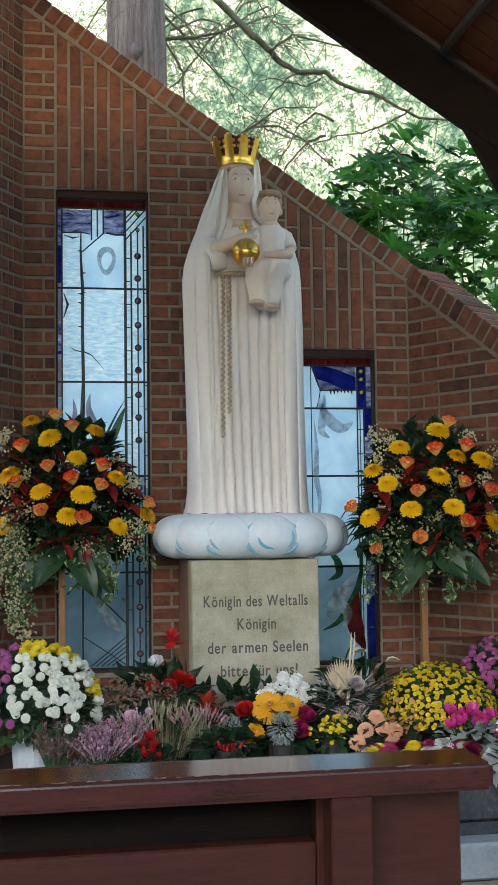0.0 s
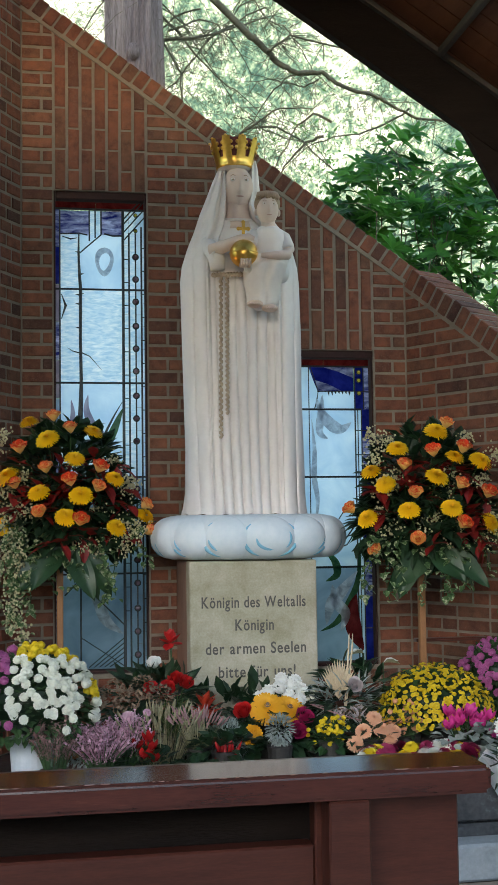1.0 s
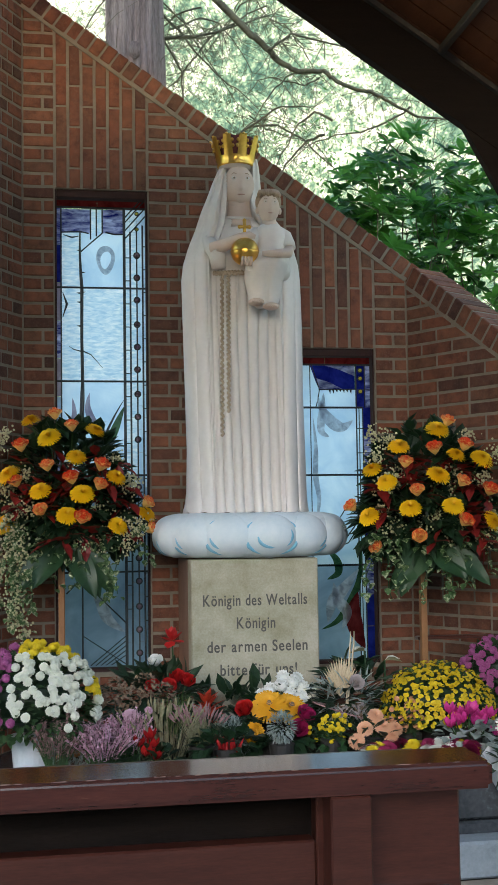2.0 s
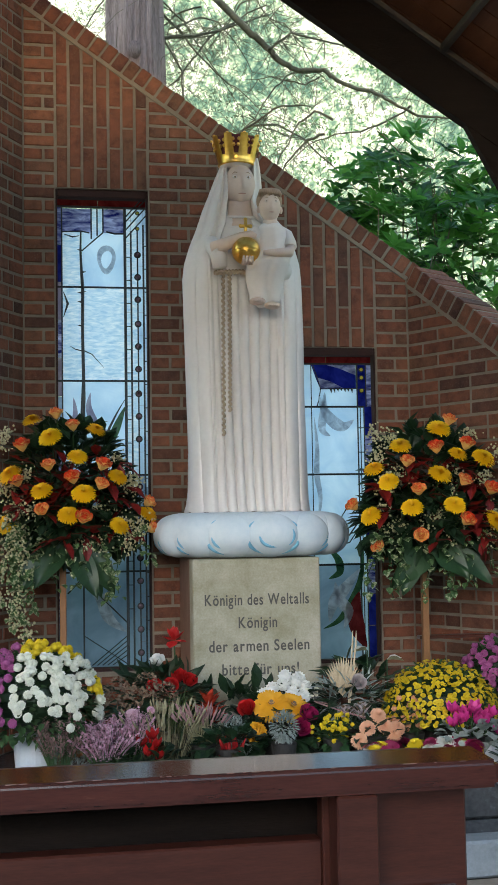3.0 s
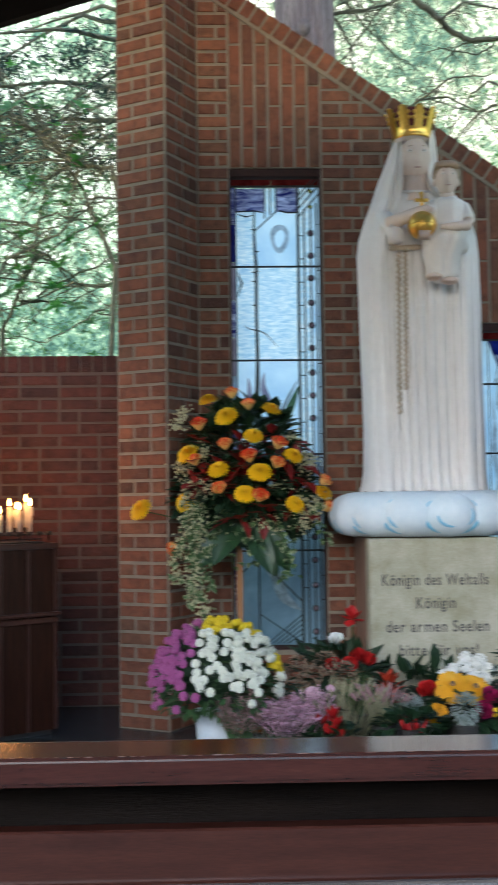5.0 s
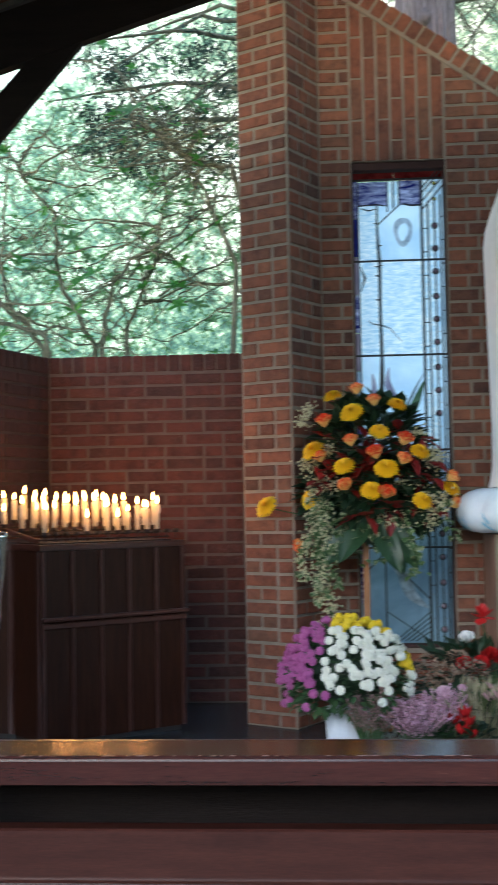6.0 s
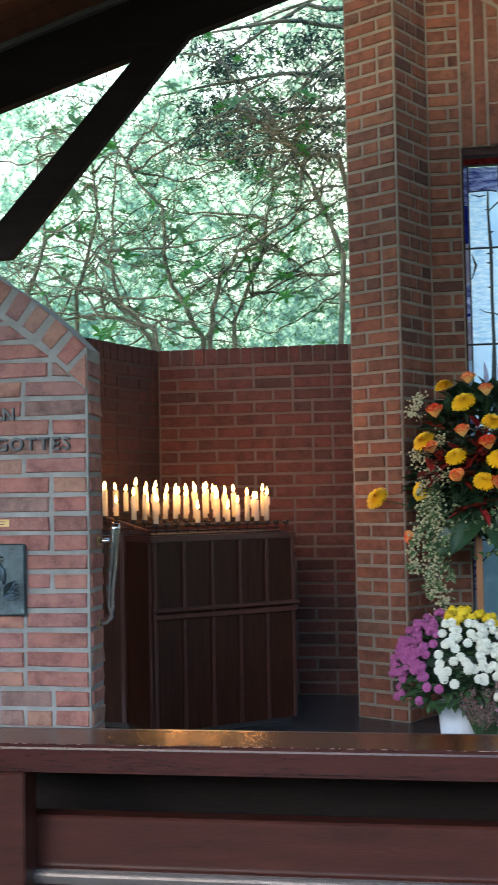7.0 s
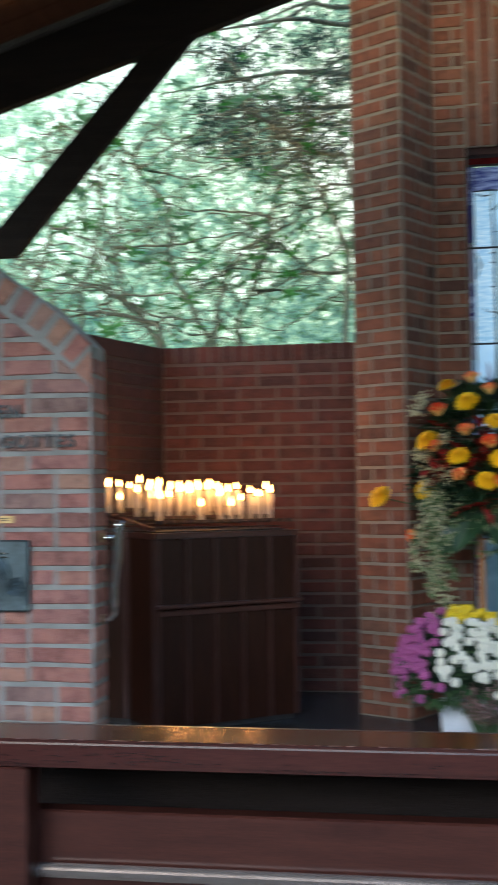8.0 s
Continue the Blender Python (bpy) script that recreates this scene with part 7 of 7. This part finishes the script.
for i in range(34):
    g = Geo()
    x, y, z = rnd(-0.5, 2.4), rnd(-0.2, 1.2), rnd(4.5, 6.2)
    s, run, sag = random.choice((-1, 1)), rnd(0.5, 1.3), rnd(0.25, 0.7)
    pts = [(x + s * run * t_, y + 0.2 * t_, z + 0.12 * math.sin(5 * t_ + i) - sag * t_ * t_) for t_ in (0, 0.2, 0.4, 0.6, 0.8, 1.0)]
    sp = limb(g, pts, rnd(0.006, 0.013), 0.003, TWIG, 6, 0.012, 3)
    twigs(g, sp, 16, 0.34, 0.0028, TWIG, 0.5)
    part("branch", g, tree)
g = Geo()
clumps(g, 480, 46, (-0.9, 3.2, 0.4, 2.6, 3.6, 6.4), 0.2, 0.06, 0.006, CONIFER, 0.5)
clumps(g, 120, 46, (-1.2, 0.2, 0.3, 1.5, 4.4, 6.2), 0.2, 0.055, 0.005, CONIFER, 0.5)
part("crown", g, tree, "loose grey-green hanging needle sprays")
tagged(tree.children[-1], kind="stuff")
# unseen boughs overhead, added to keep sky light off the walls
g = Geo()
clumps(g, 240, 9, (-7, 6, -3.5, -1.8, 7.4, 8.8), 0.6, 0.55, 0.3, CONIFER_DARK, 0.0)
clumps(g, 390, 9, (-7, 6, -11.0, -3.2, 4.9, 6.6), 0.5, 0.55, 0.3, CONIFER_DARK, 0.0)
part("high_crown", g, tree, "unseen needle boughs overhead, added to block sky light")
tagged(tree.children[-1], kind="stuff")

# rhododendron beyond the right wing
for k, (x, y, w, h) in enumerate(((2.9, 8.9, 0.75, 4.6), (3.75, 9.2, 0.8, 4.45), (2.4, 9.4, 0.5, 4.1))):
    sh = thing("rhododendron", "tall rhododendron with large glossy green leaf rosettes", "shrub", (x, y, -0.02))
    for i in range(16):
        g = Geo()
        a = rnd(-w, w)
        pts = [(a * 0.2, rnd(-0.1, 0.1), 0), (a * 0.6, rnd(-0.3, 0.3), h * 0.5), (a, rnd(-0.5, 0.4), h * rnd(0.7, 1.0))]
        sp = limb(g, pts, 0.014, 0.005, TWIG, 6, 0.05)
        twigs(g, sp, 8, 0.5, 0.004, TWIG)
        part("limb", g, sh)
    g = Geo()
    for i in range(300):
        u = rnd(-1, 1)
        top = h * (1.0 - 0.16 * u * u)
        z = top - abs(random.gauss(0, 0.85))
        p = Vector((u * (w + 0.15), rnd(-0.55, 0.5), z))
        rosette(g, p, rnd(0.11, 0.18), RHODO if random.random() < 0.68 else RHODO_OLD, random.randrange(5, 9), (rnd(-0.7, 0.7), rnd(-0.9, 0.2), 0.7))
    part("crown", g, sh)
    tagged(sh.children[-1], kind="stuff")

# thicket behind the candles
stems = [[(-2.05, 9.4, 0), (-2.1, 9.5, 2.75), (-2.4, 9.5, 3.4), (-2.45, 9.5, 3.9), (-2.75, 9.5, 4.3), (-2.95, 9.5, 4.9)],
         [(-1.95, 9.2, 0), (-2.0, 9.4, 2.75), (-1.95, 9.4, 3.2), (-1.75, 9.4, 3.45), (-1.35, 9.4, 3.65), (-0.95, 9.4, 4.1)],
         [(-1.8, 9.6, 0), (-1.85, 9.6, 2.9), (-1.6, 9.6, 3.4), (-1.5, 9.6, 4.2)],
         [(-2.5, 9.0, 0), (-2.45, 9.2, 2.7), (-2.75, 9.2, 3.1), (-2.8, 9.2, 3.6), (-2.7, 9.2, 4.4)],
         [(-2.3, 9.0, 2.0), (-2.4, 9.0, 2.8), (-2.9, 9.0, 2.95), (-3.4, 9.0, 2.8)],
         [(-1.0, 9.3, 0), (-0.9, 9.3, 3.4), (-1.1, 9.3, 3.9), (-1.3, 9.3, 4.3), (-1.75, 9.3, 4.6)],
         [(-0.7, 9.3, 3.0), (-0.9, 9.2, 4.15), (-1.2, 9.2, 4.18), (-1.6, 9.2, 4.5), (-1.9, 9.2, 5.1)],
         [(-3.3, 9.6, 0), (-3.2, 9.6, 3.2), (-3.0, 9.6, 3.9), (-3.1, 9.6, 4.6)],
         [(-0.6, 9.8, 1.0), (-0.75, 9.8, 3.0), (-0.95, 9.8, 3.3), (-1.3, 9.8, 3.35), (-1.9, 9.8, 3.1)],
         [(-3.7, 9.2, 0), (-3.6, 9.3, 3.0), (-3.4, 9.3, 3.5), (-3.45, 9.3, 4.3)]]
for i, pts in enumerate(stems):
    sh = thing("thicket_shrub", "leggy mossy shrub with sparse leaf rosettes", "shrub", (pts[0][0], pts[0][1], -0.02))
    loc = Vector(sh.location)
    rel = [Vector(p) - loc for p in pts]
    g = Geo()
    sp = limb(g, rel, 0.028, 0.006, TWIG, 7, 0.025, 4)
    twigs(g, sp[len(sp) // 3:], 26, 0.55, 0.003, TWIG)
    part("stem", g, sh)
    for _ in range(12):
        g = Geo()
        k = random.randrange(len(sp) // 3, len(sp))
        dx, dz = rnd(-1.3, 1.3), rnd(-0.5, 0.7)
        bow = rnd(-0.3, 0.45)
        arc = [sp[k] + Vector((dx * t_, 0.3 * t_ * math.sin(i), dz * t_ + bow * math.sin(math.pi * t_) + 0.04 * math.sin(9 * t_ + dx))) for t_ in (0, 0.2, 0.4, 0.6, 0.8, 1.0)]
        s2 = limb(g, arc, rnd(0.007, 0.013), 0.003, TWIG, 6, 0.018, 3)
        twigs(g, s2, 13, 0.42, 0.0028, TWIG)
        part("limb", g, sh)
    g = Geo()
    for _ in range(24):
        p = random.choice(sp[len(sp) // 3:]) + Vector((rnd(-0.6, 0.6), rnd(-0.4, 0.4), rnd(-0.4, 0.6)))
        rosette(g, p, rnd(0.06, 0.13), RHODO if random.random() < 0.6 else THICKET, random.randrange(5, 8), (rnd(-0.5, 0.5), rnd(-0.8, 0.2), 0.7))
    c = Vector((pts[-1][0], pts[-1][1] + 0.6, 3.6)) - loc
    clumps(g, 42, 26, (c.x - 0.8, c.x + 0.8, c.y - 0.3, c.y + 1.2, c.z - 1.5, c.z + 1.6), 0.16, 0.045, 0.017, THICKET, 0.2)
    part("crown", g, sh)
    tagged(sh.children[-1], kind="stuff")
# dark conifer boughs over the thicket
cf = thing("conifer_tree", "dark conifer with hanging boughs above the thicket", "tree", (-0.35, 10.3, -0.02))
g = Geo()
limb(g, [(0, 0, 0), (0.05, 0, 4), (0, 0, 7.5)], 0.16, 0.05, BARK, 14, 0.01)
part("trunk", g, cf)
for i in range(12):
    g = Geo()
    z = 4.7 + 0.2 * i
    e = (-rnd(0.8, 2.2), rnd(-1.0, 0.2), z - rnd(0.1, 0.7))
    sp = limb(g, [(0, 0, z), (e[0] * 0.5, e[1] * 0.5, z + 0.05), e], 0.03, 0.006, TWIG, 6, 0.02)
    twigs(g, sp, 14, 0.5, 0.004, TWIG, 0.4)
    part("bough", g, cf)
g = Geo()
clumps(g, 190, 46, (-1.9, -0.2, -0.9, 0.3, 4.35, 5.6), 0.17, 0.07, 0.015, CONIFER_DARK, 0.5)
clumps(g, 60, 30, (-1.0, 0.3, -0.6, 0.5, 3.2, 4.5), 0.17, 0.06, 0.01, CONIFER, 0.5)
part("crown", g, cf, "dark blue-green needle sprays")
tagged(cf.children[-1], kind="stuff")
# undergrowth further off
for x0, x1, mat in ((-5.5, -2.6, THICKET), (-2.6, 0.2, THICKET), (0.2, 2.6, CONIFER), (2.6, 5.5, RHODO)):
    g = Geo()
    clumps(g, 80, 30, (x0, x1, 11.2, 13.2, 0.5, 6.2), 0.26, 0.06, 0.022, mat, 0.2)
    tagged(part("undergrowth", g, None), "loose sunlit undergrowth behind the shrine", "undergrowth", kind="stuff")


# ---- bricks, piece by piece ----
COURSE, JOINT = 0.0775, 0.017
BRICK_MESHES = {}


def clip(poly, a, b, c):
    """The part of a polygon where a * u + b * v <= c."""
    out = []
    for (p, q) in zip(poly, poly[1:] + poly[:1]):
        dp, dq = a * p[0] + b * p[1] - c, a * q[0] + b * q[1] - c
        if dp <= 0:
            out.append(p)
        if dp * dq < 0:
            s = dp / (dp - dq)
            out.append((p[0] + (q[0] - p[0]) * s, p[1] + (q[1] - p[1]) * s))
    return out


def brick_geo(poly, mat, proud=0.007, deep=0.02, cham=0.004, seed=0, uneven=0.0015):
    g, n = Geo(), len(poly)
    rg = random.Random(seed)
    cu, cv = sum(p[0] for p in poly) / n, sum(p[1] for p in poly) / n
    poly = [(u + rg.uniform(-uneven, uneven), v + rg.uniform(-uneven, uneven)) for u, v in poly]
    inner = []
    for u, v in poly:
        d = max(math.hypot(u - cu, v - cv), 1e-6)
        inner.append((u - math.copysign(min(cham, abs(u - cu) * 0.5), u - cu), v - math.copysign(min(cham, abs(v - cv) * 0.5), v - cv)))
    vs = [(u, deep, v) for u, v in poly] + [(u, -proud + cham + rg.uniform(0, uneven), v) for u, v in poly] + [(u, -proud + rg.uniform(-uneven, uneven), v) for u, v in inner]
    fs = [tuple(range(2 * n, 3 * n))]
    for k in (0, n):
        fs += [(k + i, k + (i + 1) % n, k + n + (i + 1) % n, k + n + i) for i in range(n)]
    g.add(vs, fs, mat)
    return g


def lay(parent, poly, mat, name="brick", proud=0.007, uneven=0.0015):
    """One brick on a wall; whole bricks of a size share four meshes."""
    if len(poly) < 3:
        return
    us, zs = [p[0] for p in poly], [p[1] for p in poly]
    w, h = max(us) - min(us), max(zs) - min(zs)
    if w < 0.012 or h < 0.012:
        return
    u0, v0 = min(us), min(zs)
    local = [(u - u0, v - v0) for u, v in poly]
    whole = len(poly) == 4 and all(min(abs(u), abs(u - w)) < 1e-5 and min(abs(v), abs(v - h)) < 1e-5 for u, v in local)
    if whole:
        key = (mat.name, round(w, 3), round(h, 3), random.randrange(4), uneven)
        if key not in BRICK_MESHES:
            BRICK_MESHES[key] = brick_geo(local, mat, proud, seed=len(BRICK_MESHES), uneven=uneven).mesh(name)
        me = BRICK_MESHES[key]
    else:
        me = brick_geo(local, mat, proud, seed=random.randrange(999), uneven=uneven).mesh(name)
    part(name, me, parent, m=pose(u0, rnd(-0.0015, 0.002), v0, rnd(-0.3, 0.3), rnd(-0.25, 0.25), rnd(-0.3, 0.3)))


def courses(parent, u0, u1, z0, z1, mat, bond, cuts=(), shift=0, unit=0.24, uneven=0.0015, joint=JOINT):
    """Brick courses over a rectangle. bond: english (a course of heads, a course of lengths), or wild."""
    n = int(math.ceil((z1 - z0) / COURSE))
    for j in range(n):
        v0 = z0 + j * COURSE + joint / 2
        v1 = min(v0 + COURSE - joint, z1 - 0.002)
        if v1 - v0 < 0.012:
            continue
        k = (j + shift) % 2
        u, first = u0, True
        while u < u1 - 0.01:
            if bond == "english":
                w = (0.185 if first else unit) if k else unit / 2
            else:
                w = (unit / 2 if k else unit) if first else random.choice((unit, unit, unit, unit / 2))
            first = False
            e = u + w
            if u1 - e < 0.045:
                e = u1
            poly = [(u + joint / 2, v0), (min(e, u1) - joint / 2, v0), (min(e, u1) - joint / 2, v1), (u + joint / 2, v1)]
            for a, b, c in cuts:
                poly = clip(poly, a, b, c)
                if len(poly) < 3:
                    break
            lay(parent, poly, mat, uneven=uneven)
            u = e


under_coping = [(GABLE, 1.0, 4.405 - 0.012)]
courses(rear_1, X0, X1, 0.195, 4.7, BRICK, "english", under_coping, 0)
courses(rear_2, X2, X3, 0.195, 4.4, BRICK, "english", under_coping, 0)
courses(rear_3, X4, X5, 0.195, 3.4, BRICK, "english", under_coping, 0)
courses(under_1, X1, X2, 0.195, W_BOT, BRICK, "english", (), 0)
courses(under_2, X3, X4, 0.195, W_BOT, BRICK, "english", (), 0)
for wall_ob, a, b, z0 in ((over_1, X1, X2, W1_TOP), (over_2, X3, X4, W2_TOP)):
    n = 7
    step = (b - a) / n
    for i in range(n):
        v = z0 - (0.125 if i % 2 else 0.0) + 0.004
        while v < 4.5:
            poly = [(a + i * step + JOINT / 2, max(v, z0 + 0.004)), (a + (i + 1) * step - JOINT / 2, max(v, z0 + 0.004)), (a + (i + 1) * step - JOINT / 2, v + 0.238), (a + i * step + JOINT / 2, v + 0.238)]
            if poly[2][1] - poly[0][1] > 0.02:
                lay(wall_ob, clip(poly, *under_coping[0]), BRICK)
            v += 0.25


def coping(name, m, u0, u1, z_at, fall, deep, label, high=0.112, step=0.0805, mortar=MORTAR, mat=BRICK):
    """A sloping course of bricks set square to the slope, over the whole wall's thickness."""
    ang = math.atan(fall)
    run = (u1 - u0) / math.cos(ang)
    g = Geo()
    g.box(0, run, -0.01, deep, -0.012, high - 0.005, mortar, bev=0)
    top = structure(name, g, label, m=m @ pose(u0, 0, z_at, 0, math.degrees(ang), 0))
    s, k = 0.0, 0
    meshes = []
    for v in range(5):
        h = Geo()
        h.box(0.007, step - 0.007, -0.014, deep + 0.012, 0.01, high, mat, bev=0.005)
        meshes.append(h.mesh("coping_brick"))
    while s < run - 0.03:
        part("coping_brick", random.choice(meshes), top, m=pose(s, rnd(-0.003, 0.003), rnd(-0.003, 0.003), rnd(-0.6, 0.6), rnd(-0.8, 0.8), 0))
        s += step


coping("coping_rear", AT_REAR, X0 - 0.02, X5, gable_z(X0 - 0.02) + 0.004, GABLE, 0.24, "sloping brick coping on the gable")
coping("coping_right", AT_RIGHT, 0.0, 1.3, right_z(0) + 0.004, R_FALL, 0.24, "sloping brick coping on the side wing", 0.13)
courses(left_wing, 0.0, 0.343, 0.195, 4.93, BRICK, "english", (), 0)
courses(left_end, 0.004, 0.336, 0.195, 4.93, BRICK, "wild", (), 0, 0.222)
courses(right_wing, 0.0, 1.3, 0.195, 3.0, BRICK, "wild", [(R_FALL, 1.0, 2.895 - 0.012)], 0)
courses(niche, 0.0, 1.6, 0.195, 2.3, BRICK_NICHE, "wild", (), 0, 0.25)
courses(niche_side, 0.0, 1.865, 0.195, 2.3, BRICK_SHADE, "wild", (), 1, 0.25)
for wall_ob, length, mat in ((niche, 1.6, BRICK_NICHE), (niche_side, 1.865, BRICK_SHADE)):
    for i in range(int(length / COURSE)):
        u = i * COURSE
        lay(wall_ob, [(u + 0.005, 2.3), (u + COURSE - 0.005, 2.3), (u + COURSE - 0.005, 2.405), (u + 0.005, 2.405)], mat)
# pier: courses up to the shoulder, and its row of set bricks
shoulder_cuts = []
ins = 0.125
for (ua, va), (ub, vb) in zip(SHOULDER, SHOULDER[1:]):
    nx, nz = -(vb - va), ub - ua
    d = math.hypot(nx, nz)
    nx, nz = -nx / d, -nz / d
    shoulder_cuts.append((nx, nz, nx * ua + nz * va - ins))
courses(pier, 0.0, PIER_R, 0.0, 2.4, BRICK_PALE, "wild", shoulder_cuts, 1, 0.232, uneven=0.0032, joint=0.018)
path = []
for (ua, va), (ub, vb) in zip(SHOULDER, SHOULDER[1:]):
    n = max(1, int(round(math.hypot(ub - ua, vb - va) / 0.02)))
    path += [(ua + (ub - ua) * i / n, va + (vb - va) * i / n) for i in range(n)]
dist_run, last = 0.055, path[0]
for i in range(1, len(path) - 1):
    dist_run += math.hypot(path[i][0] - last[0], path[i][1] - last[1])
    last = path[i]
    if dist_run >= 0.083:
        dist_run = 0.0
        tu, tv = path[i + 1][0] - path[i - 1][0], path[i + 1][1] - path[i - 1][1]
        d = math.hypot(tu, tv)
        tu, tv = tu / d, tv / d
        nu, nv = tv, -tu
        c = path[i]
        if nv > 0:
            nu, nv = -nu, -nv
        quad = [(c[0] - tu * 0.033, c[1] - tv * 0.033), (c[0] + tu * 0.033, c[1] + tv * 0.033), (c[0] + tu * 0.028 + nu * 0.108, c[1] + tv * 0.028 + nv * 0.108), (c[0] - tu * 0.028 + nu * 0.108, c[1] - tv * 0.028 + nv * 0.108)]
        area = sum(p[0] * q[1] - q[0] * p[1] for p, q in zip(quad, quad[1:] + quad[:1]))
        lay(pier, quad if area > 0 else quad[::-1], BRICK_PALE, uneven=0.003)
lay(pier, [(PIER_R - 0.078, 1.965), (PIER_R - 0.004, 1.894), (PIER_R - 0.004, 2.036)], BRICK_PALE, uneven=0.003)
# pier's return face and the top of its shoulder
AT_PIER_SIDE = pose(PIER_R, 0, 0, 0, 0, 90)
for j in range(26):
    v0 = j * COURSE + JOINT / 2
    me = brick_geo([(0, 0), (0.16, 0), (0.16, COURSE - JOINT), (0, COURSE - JOINT)], BRICK_PALE, seed=j, uneven=0.004).mesh("brick")
    part("brick", me, pier, m=pose(PIER_R, 0.008, v0, 0, 0, 90))
